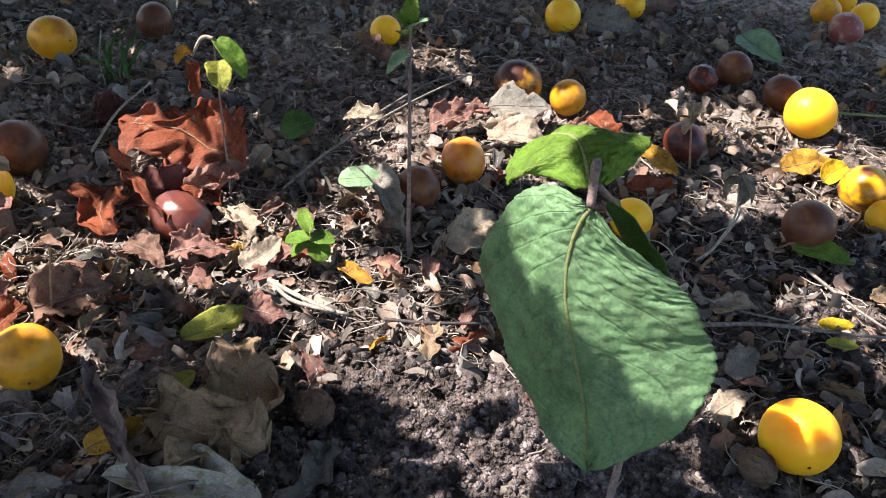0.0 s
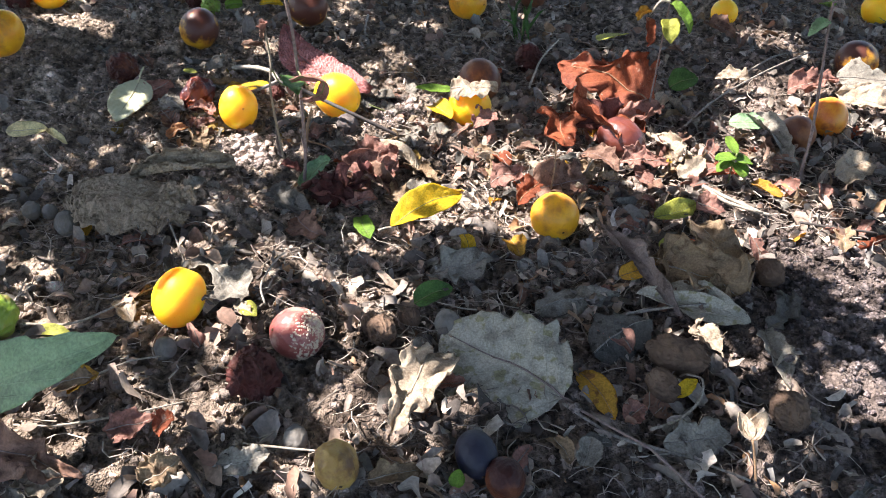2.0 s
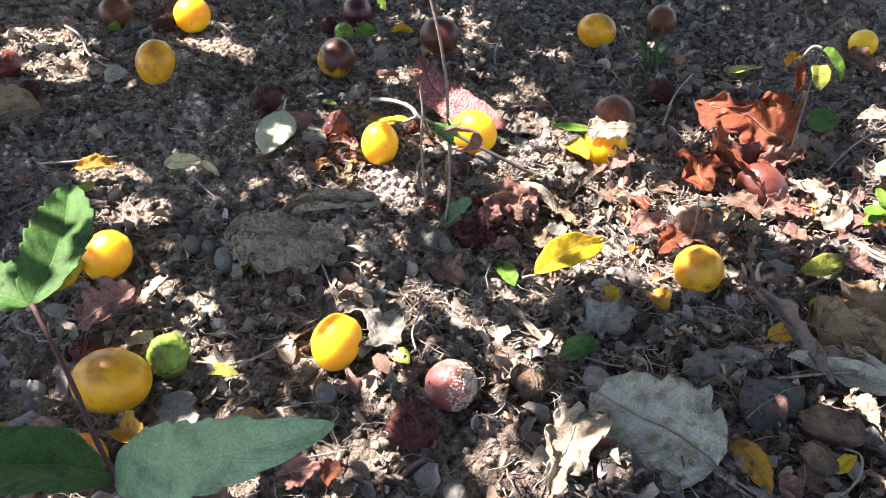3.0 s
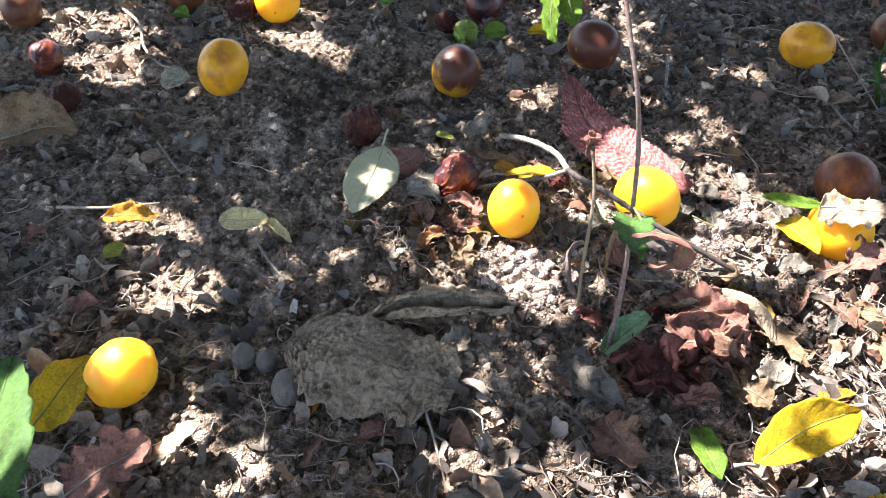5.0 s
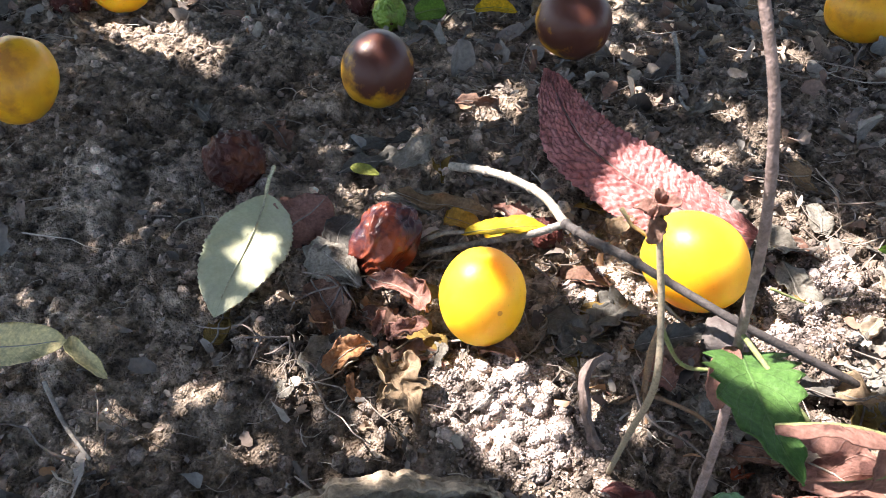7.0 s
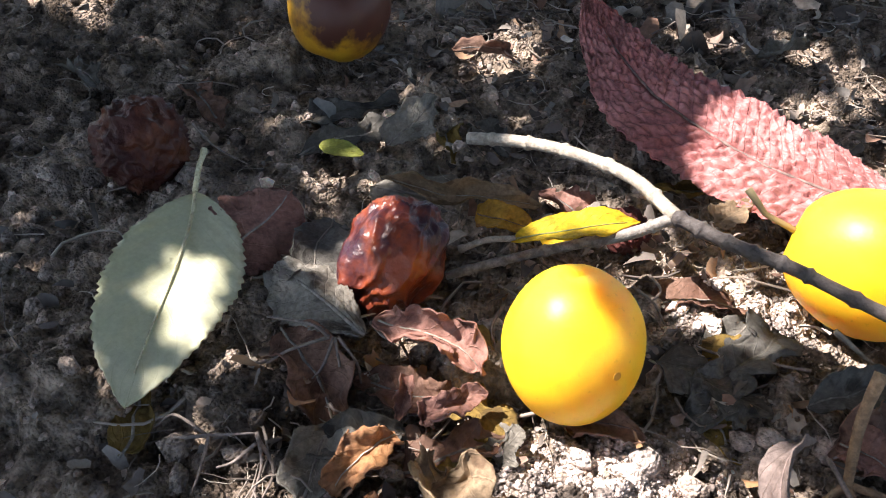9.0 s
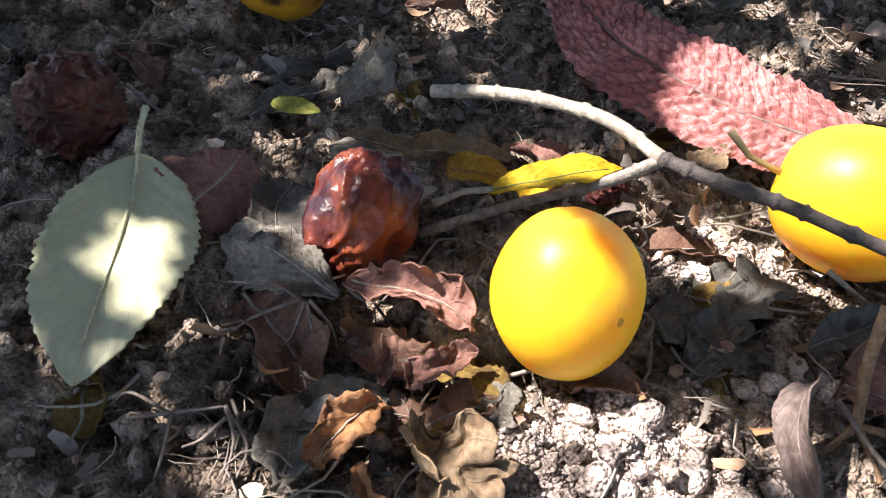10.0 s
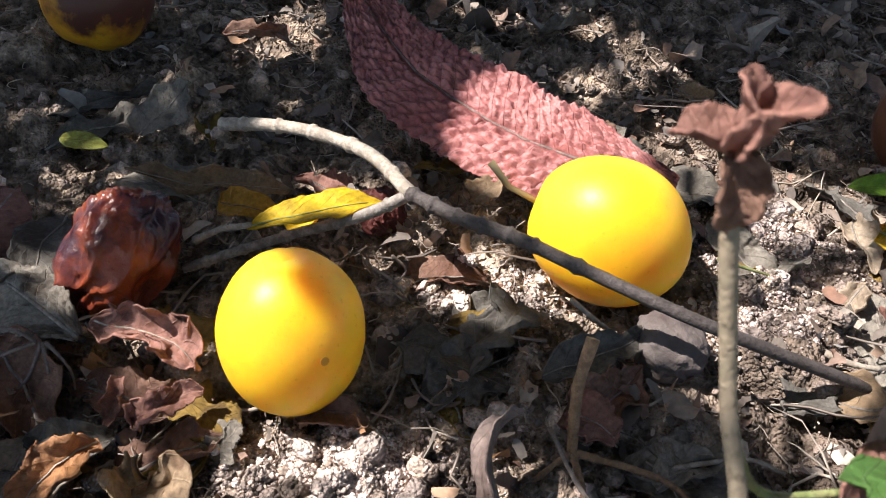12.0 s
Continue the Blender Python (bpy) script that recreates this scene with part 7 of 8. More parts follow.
seedling("young plant with broad downy green leaves", [(0.348, -0.120, 0.0), (0.357, -0.114, 0.010), (0.372, -0.098, 0.018), (0.382, -0.068, 0.036), (0.384, -0.042, 0.08), (0.370, -0.036, 0.125), (0.3560, -0.044, 0.147)], 0.0017, 0.0013, S_MAUVE,
         [((0.3600, -0.046, 0.138), (0.3980, -0.0300, 0.050), 0.030, L_GREEN, dict(hook=0.4, fold=0.4, crumple=0.04, teeth=12))],
         [([(0.3560, -0.044, 0.147), (0.3545, -0.050, 0.1575), (0.3535, -0.059, 0.158), (0.3534, -0.0645, 0.1505)], 0.0016, 0.0013, S_MAUVE)],
         [([(0.3535, -0.0646, 0.1503), (0.3517, -0.0645, 0.1441), (0.3504, -0.0652, 0.1340), (0.3514, -0.0675, 0.1206), (0.3555, -0.0717, 0.1051), (0.3602, -0.0759, 0.0917), (0.3639, -0.0795, 0.0789), (0.3658, -0.0823, 0.0658), (0.3671, -0.0842, 0.0564)],
           [(0.0040, 0.0040), (0.0185, 0.0195), (0.0310, 0.0285), (0.0370, 0.0375), (0.0395, 0.0370), (0.0400, 0.0345), (0.0310, 0.0305), (0.0135, 0.0190), (0.0010, 0.0010)], (-0.45, -0.88, 0.12), L_DOWNY,
           dict(veins=7.0, quilt=0.0009, rows=3.0, fold=-0.12, cup=-0.15, wave=0.003, teeth=34, bite=0.03, res=150)),
          ([(0.3535, -0.055, 0.152), (0.349, -0.042, 0.1585), (0.341, -0.024, 0.151), (0.335, -0.010, 0.137)], [(0.005, 0.005), (0.021, 0.024), (0.02, 0.022), (0.003, 0.003)], (-0.3, 0.1, 0.95), L_FRESH,
           dict(veins=7.0, quilt=0.001, rows=3.0, cup=-0.35, wave=0.003, teeth=18, bite=0.05, res=80))],
         name="young_plant", category="plant")
seedling("young plant with spiny toothed green leaves", [(-0.030, -0.318, 0.0), (-0.045, -0.322, 0.035), (-0.0600, -0.328, 0.068), (-0.086, -0.314, 0.095), (-0.1100, -0.302, 0.117)], 0.0014, 0.0010, S_RED,
         [((-0.0590, -0.329, 0.070), (0.0360, -0.313, 0.130), 0.026, L_BLUE, dict(shape="ovate", hook=0.5, fold=0.15, crumple=0.02, teeth=8, bite=0.14, res=1.8, face=(0.3, -0.5, 0.9))),
          ((-0.0610, -0.329, 0.068), (-0.1060, -0.372, 0.088), 0.032, L_GREEN, dict(hook=0.5, fold=0.25, crumple=0.03, teeth=8, bite=0.14, res=1.4)),
          ((-0.1100, -0.302, 0.117), (-0.1490, -0.238, 0.124), 0.024, L_GREEN, dict(hook=0.3, fold=0.5, crumple=0.02, teeth=9, bite=0.15, res=1.8, shape="ovate", face=(0.5, -0.5, 0.7))),
          ((-0.1110, -0.302, 0.116), (-0.1560, -0.316, 0.118), 0.030, L_GREEN, dict(hook=0.4, fold=0.2, teeth=8, bite=0.3, res=1.4))],
         name="young_plant", category="plant")
seedling("slender seedling with small lobed leaves on top", [(0.2774, 0.098, 0.0), (0.276, 0.102, 0.035), (0.2725, 0.118, 0.068), (0.269, 0.134, 0.097), (0.267, 0.142, 0.118)], 0.0012, 0.0008, S_MAUVE,
         [((0.268, 0.138, 0.104), (0.257, 0.130, 0.094), 0.011, L_BLUE, dict(shape="heart", hook=0.6, teeth=5, bite=0.25)),
          ((0.267, 0.141, 0.116), (0.258, 0.143, 0.124), 0.012, L_FRESH, dict(shape="heart", hook=0.5, teeth=5, bite=0.25)),
          ((0.267, 0.141, 0.116), (0.277, 0.138, 0.122), 0.012, L_BLUE, dict(shape="heart", hook=0.5, teeth=5, bite=0.25)),
          ((0.267, 0.142, 0.118), (0.267, 0.150, 0.132), 0.010, L_FRESH, dict(shape="heart", hook=0.5, teeth=5, bite=0.25)),
          ((0.267, 0.141, 0.112), (0.260, 0.150, 0.110), 0.010, L_FRESH, dict(shape="heart", hook=0.6, teeth=5, bite=0.25))])
seedling("wilting seedling with a drooping yellow green leaf", [(0.163, 0.130, 0.0), (0.1628, 0.130, 0.04), (0.1622, 0.131, 0.075), (0.162, 0.132, 0.102)], 0.0007, 0.0006, S_MAUVE,
         [((0.1625, 0.132, 0.101), (0.1800, 0.126, 0.084), 0.015, L_FRESH, dict(hook=0.9, fold=0.4, crumple=0.05)),
          ((0.1640, 0.131, 0.090), (0.1690, 0.121, 0.076), 0.014, L_OLIVE, dict(hook=0.6, fold=0.4, shape="heart")),
          ((0.1510, 0.129, 0.094), (0.1420, 0.124, 0.088), 0.010, L_AMBER, dict(hook=0.9, curl=1.0, crumple=0.1)),
          ((0.1500, 0.128, 0.090), (0.1540, 0.118, 0.072), 0.008, L_RUST, dict(hook=0.6, curl=1.0, crumple=0.1))],
         [([(0.162, 0.132, 0.102), (0.156, 0.131, 0.102), (0.150, 0.129, 0.092)], 0.0012, 0.0009, S_PALE)])


seedling("tiny green seedling in the sun", [(0.2296, 0.077, 0.0), (0.2287, 0.0737, 0.014), (0.229, 0.0689, 0.028)], 0.0007, 0.0005, S_GREEN,
         [((0.2286, 0.0702, 0.027), (0.2211, 0.0838, 0.032), 0.008, L_FRESH, dict(shape="round", hook=0.4, fold=0.2)),
          ((0.2294, 0.0691, 0.025), (0.2159, 0.0677, 0.022), 0.012, L_FRESH, dict(shape="round", hook=0.4, fold=0.2)),
          ((0.2295, 0.0707, 0.022), (0.2404, 0.0758, 0.02), 0.014, L_FRESH, dict(shape="round", hook=0.4, fold=0.2)),
          ((0.2294, 0.0708, 0.02), (0.2379, 0.0645, 0.014), 0.013, L_FRESH, dict(shape="round", hook=0.4, fold=0.2)),
          ((0.2288, 0.0707, 0.02), (0.2188, 0.0668, 0.013), 0.01, L_FRESH, dict(shape="round", hook=0.4, fold=0.2))])
seedling("withered seedling with drooping silvery leaves", [(0.4453, 0.1271, 0.0), (0.4549, 0.1362, 0.008), (0.4632, 0.1472, 0.022), (0.4622, 0.1588, 0.042)], 0.0009, 0.0007, S_PALE,
         [((0.461, 0.1554, 0.042), (0.4578, 0.1551, 0.026), 0.009, L_GREY, dict(hook=0.7, curl=0.8, crumple=0.06)),
          ((0.462, 0.1575, 0.042), (0.4726, 0.1554, 0.026), 0.01, L_GREY, dict(hook=0.7, curl=0.8, crumple=0.06)),
          ((0.4608, 0.1601, 0.043), (0.4542, 0.1605, 0.036), 0.008, L_GREY, dict(hook=0.7, curl=0.8, crumple=0.06)),
          ((0.4622, 0.1588, 0.042), (0.4652, 0.1537, 0.022), 0.009, L_GREY, dict(hook=0.7, curl=0.8, crumple=0.06))])
seedling("dry seed cup on a thin stalk", [(0.254, -0.1887, 0.0), (0.2503, -0.1846, 0.012), (0.2465, -0.1826, 0.022)], 0.0006, 0.0006, S_TAN,
         [((0.2465, -0.1826, 0.022), (0.2385, -0.1755, 0.03), 0.009, L_CREAM, dict(hook=-0.9, curl=0.9)),
          ((0.2465, -0.1826, 0.022), (0.2497, -0.1708, 0.03), 0.009, L_CREAM, dict(hook=-0.9, curl=0.9)),
          ((0.2465, -0.1826, 0.022), (0.2447, -0.1693, 0.028), 0.01, L_CREAM, dict(hook=-0.9, curl=0.9))], name="dead_stalk", category="dead stalk")
seedling("withered sepals standing on a rotten plum", [(0.4493, 0.2262, 0.004), (0.446, 0.2284, 0.022), (0.4435, 0.2336, 0.038)], 0.0008, 0.0006, S_TAN,
         [((0.4438, 0.2339, 0.037), (0.4401, 0.2277, 0.028), 0.008, L_CREAM, dict(hook=0.7, curl=1.0, crumple=0.1)),
          ((0.4438, 0.2339, 0.037), (0.4479, 0.2436, 0.046), 0.008, L_CREAM, dict(hook=0.7, curl=1.0, crumple=0.1)),
          ((0.4438, 0.2339, 0.037), (0.4396, 0.2435, 0.045), 0.007, L_CREAM, dict(hook=0.7, curl=1.0, crumple=0.1))], name="dead_stalk", category="dead stalk")
seedling("small tuft of green grass", [(0.0332, 0.2606, 0.0), (0.0321, 0.2627, 0.008), (0.0295, 0.2753, 0.014)], 0.0008, 0.0005, S_GREEN,
         [((0.0327, 0.2568, 0.002), (0.0291, 0.3071, 0.025), 0.0035, L_GREEN, dict(shape="lance", hook=0.8, fold=0.4)),
          ((0.0303, 0.2556, 0.002), (0.0124, 0.283, 0.025), 0.0035, L_GREEN, dict(shape="lance", hook=0.8, fold=0.4)),
          ((0.0362, 0.2655, 0.002), (0.0476, 0.2845, 0.025), 0.0035, L_GREEN, dict(shape="lance", hook=0.8, fold=0.4)),
          ((0.0287, 0.2506, 0.002), (0.0174, 0.3096, 0.025), 0.0035, L_GREEN, dict(shape="lance", hook=0.8, fold=0.4)),
          ((0.0401, 0.2602, 0.002), (0.0264, 0.282, 0.025), 0.0035, L_GREEN, dict(shape="lance", hook=0.8, fold=0.4)),
          ((0.0352, 0.2579, 0.002), (0.0134, 0.2456, 0.025), 0.0035, L_GREEN, dict(shape="lance", hook=0.8, fold=0.4))], name="grass_tuft", category="grass")


# ---- litter too small to count ----
LITTER, _n, _l, _b = material("litter_scraps", 0.8)
_geo = _n.new("ShaderNodeNewGeometry")
_pick = ramp(_n, _l, _geo.outputs["Random Per Island"], [(0.0, (0.07, 0.055, 0.045)), (0.18, (0.15, 0.125, 0.105)), (0.4, (0.27, 0.235, 0.2)), (0.58, (0.22, 0.12, 0.08)), (0.7, (0.46, 0.39, 0.31)), (0.84, (0.2, 0.19, 0.175)), (0.92, (0.34, 0.18, 0.08)), (1.0, (0.6, 0.53, 0.45))])
_fine = ramp(_n, _l, noise_tex(_n, _l, coords(_n, _l, "Object", False), 500.0, 4), [(0.3, (0.65, 0.65, 0.65)), (0.7, (1.2, 1.2, 1.2))])
_l.new(mixed(_n, _l, 1.0, _pick, _fine, "MULTIPLY"), _b.inputs["Base Color"])
FIBRE, _n, _l, _b = material("root_fibres", 0.8)
_geo = _n.new("ShaderNodeNewGeometry")
_l.new(ramp(_n, _l, _geo.outputs["Random Per Island"], [(0.0, (0.09, 0.072, 0.06)), (0.5, (0.3, 0.25, 0.205)), (1.0, (0.52, 0.46, 0.38))]), _b.inputs["Base Color"])


LIT_PATCH = (-0.1, -0.0165, 0.026, 0.018)     # the sunlit patch, its brightness put into pale crumbs: centre and half widths
LIT_PATCHES = ((*LIT_PATCH, 25000), (-0.088, 0.043, 0.017, 0.01, 7000), (-0.028, 0.08, 0.028, 0.015, 8000), (-0.03, 0.05, 0.016, 0.01, 4000))     # each with its number of crumbs


def scatter_places(rng, count, close):
    """Places on the ground: the leaf heap is thick with litter, the open soil thin."""
    out = []
    while len(out) < count:
        n = count * 2
        if close:
            x, y = rng.uniform(-0.36, 0.06, n), rng.uniform(-0.09, 0.26, n)
        else:
            x, y = rng.uniform(-0.55, 0.65, n), rng.uniform(-0.33, 0.56, n)
        want = 0.55 + 0.45 * field(x, y, 0.07, 21) + 0.5 * np.exp(-(((x - 0.15) / 0.22) ** 2 + ((y - 0.08) / 0.14) ** 2))
        want -= 1.3 * np.exp(-(((x - 0.34) / 0.11) ** 2 + ((y + 0.05) / 0.065) ** 2)) + 0.85 * np.exp(-(((x + 0.29) / 0.1) ** 2 + ((y - 0.04) / 0.11) ** 2)) + 0.5 * np.exp(-(((x - 0.15) / 0.2) ** 2 + ((y - 0.33) / 0.07) ** 2))
        for cx, cy, wx, wy, _ in LIT_PATCHES:
            want -= 1.6 * np.exp(-(((x - cx) / wx) ** 2 + ((y - cy) / wy) ** 2))
        inside = (x > -0.36) & (x < 0.04) & (y > -0.09) & (y < 0.26)
        want = np.where(inside & (not close), want * 0.4, want)
        keep = rng.rand(n) < np.clip(want, 0.03, 1)
        out += list(zip(x[keep], y[keep]))
    return out[:count]


def build_clods():
    rng = np.random.RandomState(31)
    t = (1 + 5 ** 0.5) / 2
    ico = np.array([(-1, t, 0), (1, t, 0), (-1, -t, 0), (1, -t, 0), (0, -1, t), (0, 1, t), (0, -1, -t), (0, 1, -t), (t, 0, -1), (t, 0, 1), (-t, 0, -1), (-t, 0, 1)]) / math.sqrt(1 + t * t)
    tri = np.array([(0, 11, 5), (0, 5, 1), (0, 1, 7), (0, 7, 10), (0, 10, 11), (1, 5, 9), (5, 11, 4), (11, 10, 2), (10, 7, 6), (7, 1, 8), (3, 9, 4), (3, 4, 2), (3, 2, 6), (3, 6, 8), (3, 8, 9), (4, 9, 5), (2, 4, 11), (6, 2, 10), (8, 6, 7), (9, 8, 1)])
    octa = np.array([(1, 0, 0), (-1, 0, 0), (0, 1, 0), (0, -1, 0), (0, 0, 1), (0, 0, -1)])
    eight = np.array([(0, 2, 4), (2, 1, 4), (1, 3, 4), (3, 0, 4), (2, 0, 5), (1, 2, 5), (3, 1, 5), (0, 3, 5)])
    for name, label, count, close, lo, hi, paint in (("soil_crumbs", "loose crumbs of dark soil", 30000, False, 0.0008, 0.0042, CRUMB), ("fine_soil_crumbs", "fine crumbs of dry soil", 24000, True, 0.00025, 0.0014, CRUMB), ("damp_soil_crumbs", "small crumbs of open dark soil", 8000, True, 0.0005, 0.002, CRUMB), ("dry_crust_crumbs", "pale pinkish soil crumbs coloured as if sunlit", 44000, True, 0.00016, 0.0008, SUNLIT_CRUMB)):
        verts, faces = [], []
        if close:
            px, py = rng.uniform(-0.36, 0.06, count), rng.uniform(-0.09, 0.26, count)
        else:
            px, py = rng.uniform(-0.5, 0.62, count), rng.uniform(-0.3, 0.52, count)
        if not close:
            inside = (px > -0.36) & (px < 0.06) & (py > -0.09) & (py < 0.26)
            inside &= rng.rand(count) < 0.4
            px, py = px[~inside], py[~inside]
            count = len(px)
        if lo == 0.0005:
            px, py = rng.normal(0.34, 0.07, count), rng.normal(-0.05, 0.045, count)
        # pale crumbs lie where the sun falls, its brightness in their colour
        if paint is SUNLIT_CRUMB:
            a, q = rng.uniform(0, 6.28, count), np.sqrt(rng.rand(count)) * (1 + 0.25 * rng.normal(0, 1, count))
            cx, cy, wx, wy = np.repeat(np.array([p[:4] for p in LIT_PATCHES]), [p[4] for p in LIT_PATCHES], axis=0).T
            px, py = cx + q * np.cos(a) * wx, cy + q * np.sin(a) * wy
        pz = lie(px, py)
        base = 0
        size = lo + (hi - lo) * rng.rand(count) ** 3.0
        if paint is SUNLIT_CRUMB:
            size[::420] = rng.uniform(0.0015, 0.0034, len(size[::420]))
        for k in range(count):
            s = size[k] * rng.uniform(0.6, 1.25, 3)
            big = size[k] > lo + 0.3 * (hi - lo)
            v = (ico * rng.uniform(0.62, 1.3, (12, 1)) if big else octa * rng.uniform(0.75, 1.3, (6, 1))) * s
            a = rng.uniform(0, 6.28)
            c, d = math.cos(a), math.sin(a)
            v = np.stack([v[:, 0] * c - v[:, 1] * d + px[k], v[:, 0] * d + v[:, 1] * c + py[k], v[:, 2] * 0.8 + pz[k] + size[k] * rng.uniform(-0.1, 0.6)], -1)
            verts.append(v)
            faces.append((tri if big else eight) + base)
            base += len(v)
        me = mesh(name, np.concatenate(verts).tolist(), np.concatenate(faces).tolist(), paint, True)
        tagged(new(name, me), label, "soil", kind="stuff")


def build_scraps():
    rng = np.random.RandomState(41)
    for name, label, count, close, lo, hi in (("leaf_scraps", "broken brown and grey bits of dead leaves", 19000, False, 0.003, 0.019), ("fine_leaf_scraps", "small flakes of dead leaf", 2600, True, 0.0008, 0.005)):
        verts, faces = [], []
        places = scatter_places(rng, count, close)
        floor_z = lie(*np.array(places).T)
        for (x, y), z in zip(places, floor_z):
            s = lo + (hi - lo) * rng.rand() ** 2.2
            if not close and s > 0.008 and -0.3 < x < 0.03 and -0.09 < y < 0.16:
                s *= 0.5
            wide, bend, tw = rng.uniform(0.2, 0.7), rng.uniform(-1.2, 1.2), rng.uniform(-0.8, 0.8)
            m = Matrix.Translation((x, y, z + 0.0002 + rng.rand() * (0.0025 if close else 0.0045))) @ Euler((rng.normal(0, 0.45 if close else 0.8), rng.normal(0, 0.45 if close else 0.7), rng.uniform(0, 6.28))).to_matrix().to_4x4()
            n = len(verts)
            for i in range(5):
                u = i / 4 - 0.5
                w = wide * (0.35 + 0.65 * math.cos(u * 2.6)) * rng.uniform(0.7, 1.25)
                for v in (-1, 0, 1):
                    q = Vector((u, v * w * 0.5 + rng.uniform(-0.05, 0.05), bend * (0.25 - u * u) * 0.5 + abs(v) * w * bend * 0.4 + tw * u * v * 0.3 + rng.uniform(-0.03, 0.03)))
                    verts.append(tuple(m @ (q * s)))
            for i in range(4):
                for j in range(2):
                    a = n + i * 3 + j
                    faces.append((a, a + 3, a + 4, a + 1))
        tagged(new(name, mesh(name, verts, faces, LITTER, True)), label, "leaf litter", kind="stuff")


def build_fibres():
    rng = np.random.RandomState(51)
    verts, faces = [], []
    places = scatter_places(rng, 9000, False) + scatter_places(rng, 1500, True)
    for k, (x, y) in enumerate(places):
        close = k >= 9000
        long = rng.uniform(0.004, 0.014) if close else rng.uniform(0.008, 0.035)
        r = rng.uniform(0.00010, 0.00028) if close else rng.uniform(0.0002, 0.0006)
        a, bend, z = rng.uniform(0, 6.28), rng.normal(0, 2.2), h(x, y) + rng.uniform(0.001, 0.005)
        p, n = Vector((x, y, z)), len(verts)
        slope = rng.normal(0, 0.16)
        for i in range(6):
            d = Vector((math.cos(a), math.sin(a), slope - 0.1 * i / 5))
            s = Vector((-math.sin(a), math.cos(a), 0))
            for j in range(3):
                g = 2.094 * j
                verts.append(tuple(p + (s * math.cos(g) + Vector((0, 0, 1)) * math.sin(g)) * r * (1 - 0.1 * i)))
            p = p + d * (long / 5)
            a += bend / 5 + rng.normal(0, 0.25)
        for i in range(5):
            for j in range(3):
                b, c = n + i * 3 + j, n + i * 3 + (j + 1) % 3
                faces.append((b, c, c + 3, b + 3))
    tagged(new("root_fibres", mesh("root_fibres", verts, faces, FIBRE, True)), "dry straws and root fibres in the litter", "litter", kind="stuff")


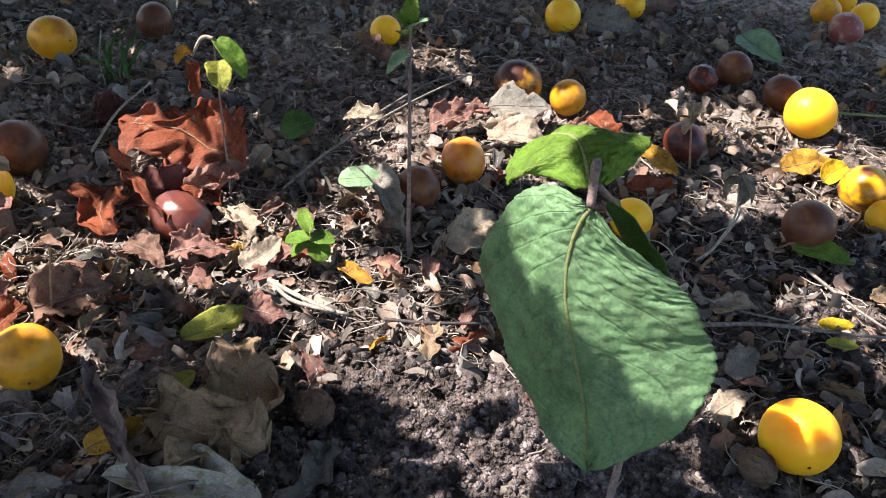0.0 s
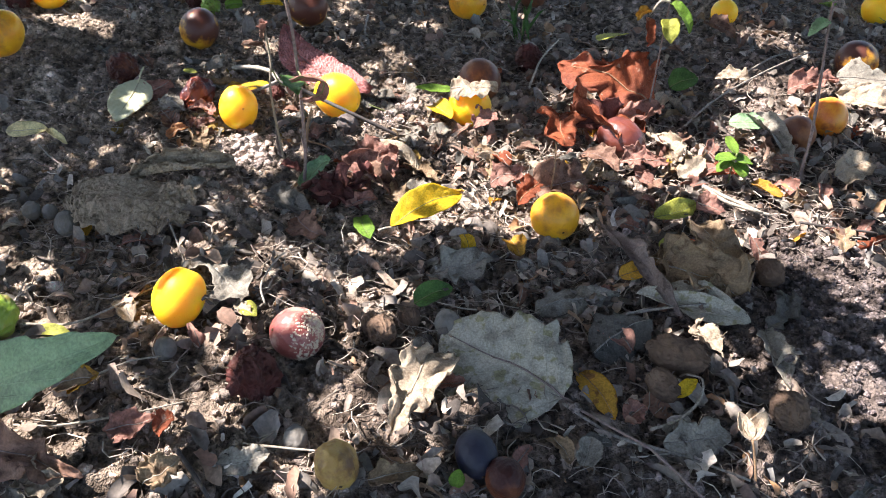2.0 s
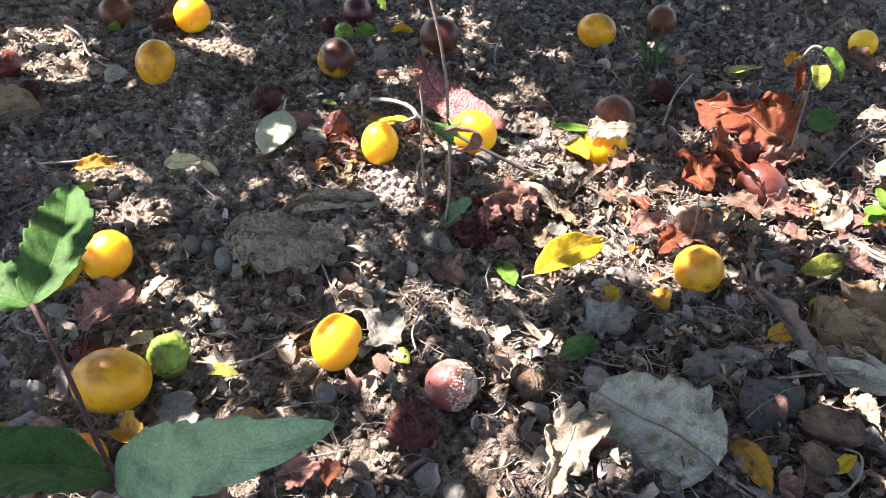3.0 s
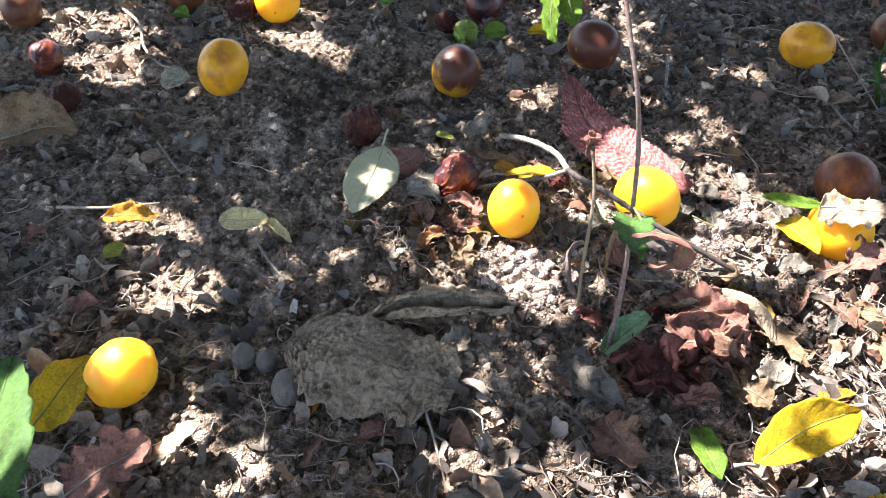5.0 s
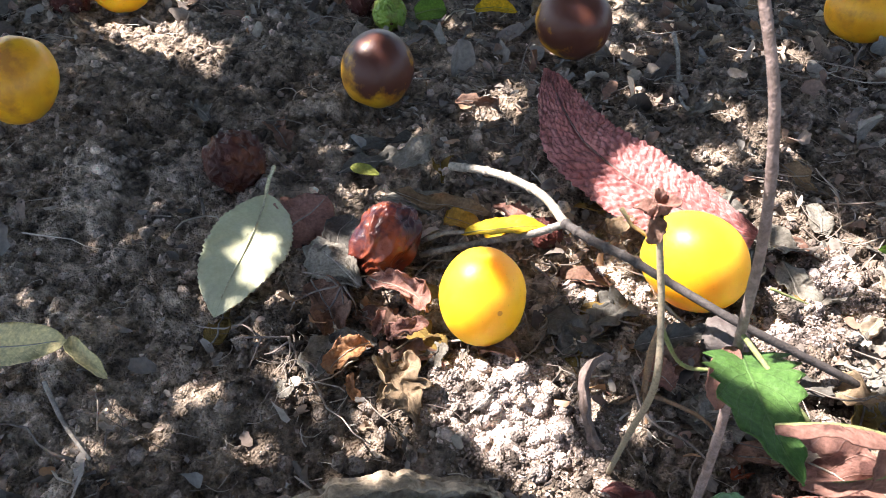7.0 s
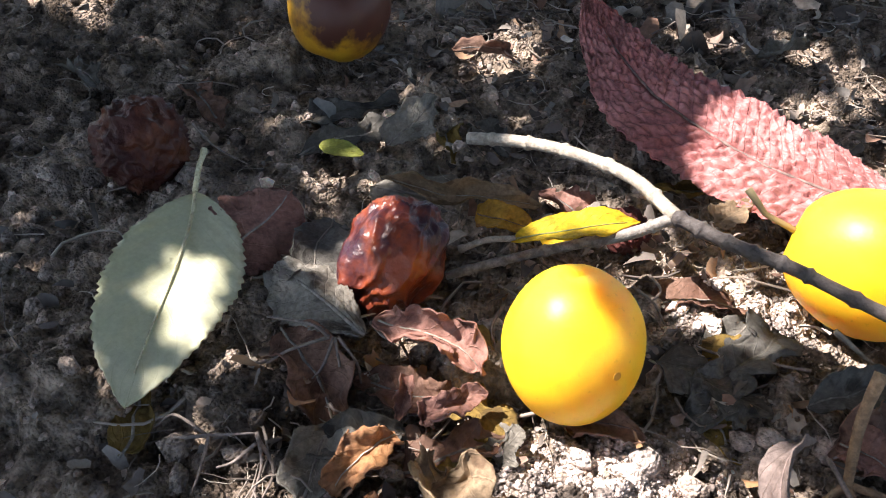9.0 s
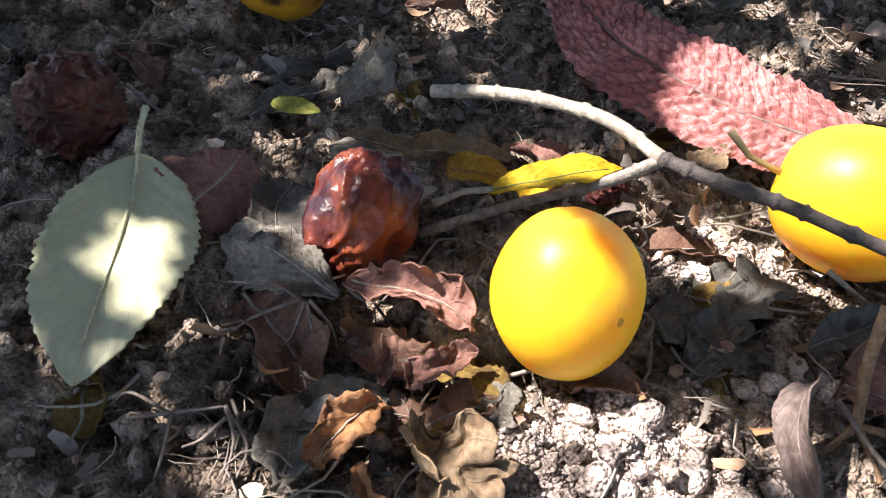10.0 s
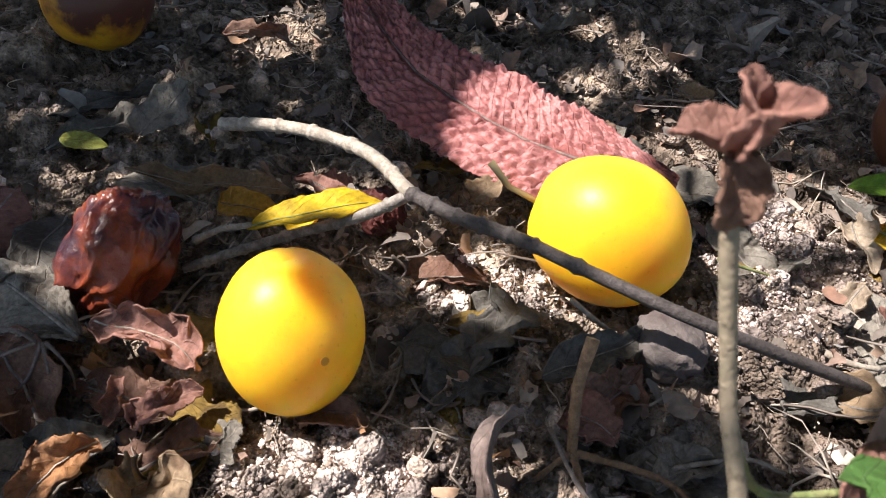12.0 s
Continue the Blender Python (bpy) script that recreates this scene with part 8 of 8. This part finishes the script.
def scatter_dead_leaves():
    """Small curled dead leaves that lie thick in the heap and thin on the open soil, clear of the fruit."""
    rng = np.random.RandomState(61)
    kinds = [(L_TAN, "small curled tan dead leaf in litter"), (L_BROWN, "small curled brown dead leaf in litter"), (L_PINK, "small pinkish brown dead leaf in litter"), (L_CREAM, "small bleached dead leaf in litter"),
             (L_GREY, "small grey dead leaf in litter"), (L_SLATE, "small dark rotting leaf in litter"), (L_RUST, "small rust red dead leaf in litter"), (L_AMBER, "small amber dead leaf in litter")]
    share = [0.2, 0.2, 0.16, 0.13, 0.14, 0.1, 0.04, 0.03]
    made = []

    def lay(me, rib, label, x, y, tilt, size, lift=0.003):
        ob = tagged(new("dead_leaf", me), label, "leaf", "dead leaves in the litter")
        ob.matrix_world = pose(x, y, h(x, y) + lift + rng.uniform(0, 0.003), rng.normal(0, tilt), rng.normal(0, 0.8 * tilt), rng.uniform(0, 360)) @ Matrix.Scale(size, 4)
        part("midrib", rib, ob)

    for k, (mat, label) in enumerate(kinds):
        for v in range(3):
            long = rng.uniform(0.011, 0.024)
            form = dict(hook=rng.uniform(0.3, 1.2), curl=rng.uniform(0.4, 1.5), crumple=rng.uniform(0.08, 0.15), twist=rng.uniform(-0.8, 0.8), res=0.7, ragged=0.35, seed=k * 7.3 + v * 2.1, shape=("ovate", "scrap", "lance")[v])
            me, spine = leaf_mesh("dead_leaf", (-long / 2, 0, 0), (long / 2, 0, 0), long * rng.uniform(0.35, 0.7), mat, (0, 0, 0), **form)
            rib = mesh("midrib", *tube(spine, 0.00028, 4), S_TWIG)
            made.append((k, me, rib, label))
    count = 0
    for x, y in scatter_places(rng, 250, False):
        if any((x - px) ** 2 + (y - py) ** 2 < (pr + 0.008) ** 2 for px, py, pr in PLUMS):
            continue
        if -0.36 < x < 0.04 and -0.07 < y < 0.2 and rng.rand() < 0.1:
            continue
        k = rng.choice(8, p=share)
        _, me, rib, label = made[3 * k + rng.randint(3)]
        lay(me, rib, label, x, y, 18, rng.uniform(0.7, 1.3))
    # the thick of the heap: crumpled leaves on edge, one over another
    while count < 110:
        x, y = rng.normal(0.15, 0.09), rng.normal(0.07, 0.05)
        if any((x - px) ** 2 + (y - py) ** 2 < (pr + 0.006) ** 2 for px, py, pr in PLUMS):
            continue
        k = rng.choice(8, p=[0.17, 0.14, 0.24, 0.22, 0.04, 0.03, 0.12, 0.04])
        _, me, rib, label = made[3 * k + rng.randint(3)]
        lay(me, rib, label, x, y, 42, rng.uniform(0.7, 1.2))
        count += 1
    # broad decayed leaves pressed on the soil round the ripe fruit
    flat = []
    for k, (mat, label) in enumerate(((L_SLATE, "broad dark rotting leaf on soil"), (L_GREY, "broad grey decayed leaf on soil"), (L_BROWN, "broad brown dead leaf on soil"), (L_MOSS, "decayed yellow brown leaf on soil"))):
        for v in range(2):
            long = rng.uniform(0.021, 0.031)
            me, spine = leaf_mesh("dead_leaf", (-long / 2, 0, 0), (long / 2, 0, 0), long * rng.uniform(0.4, 0.6), mat, (0, 0, 0), hook=0.25, curl=rng.uniform(0.3, 0.9), crumple=0.11, twist=rng.uniform(-0.5, 0.5), res=1.1, seed=k * 3.3 + v, shape=("ovate", "scrap")[v], fold=rng.uniform(-0.3, 0.3))
            flat.append((me, mesh("midrib", *tube(spine, 0.00035, 5), S_TWIG), label))
    count = 0
    while count < 46:
        x, y = rng.uniform(-0.25, 0.03), rng.uniform(-0.03, 0.12)
        if any((x - px) ** 2 + (y - py) ** 2 < (pr + 0.009) ** 2 for px, py, pr in PLUMS) or ((x - LIT_PATCH[0]) / 0.034) ** 2 + ((y - LIT_PATCH[1]) / 0.024) ** 2 < 1:
            continue
        lay(*flat[rng.randint(8)], x, y, 9, rng.uniform(0.7, 1.1), 0.001)
        count += 1


build_clods()
build_scraps()
build_fibres()
scatter_dead_leaves()
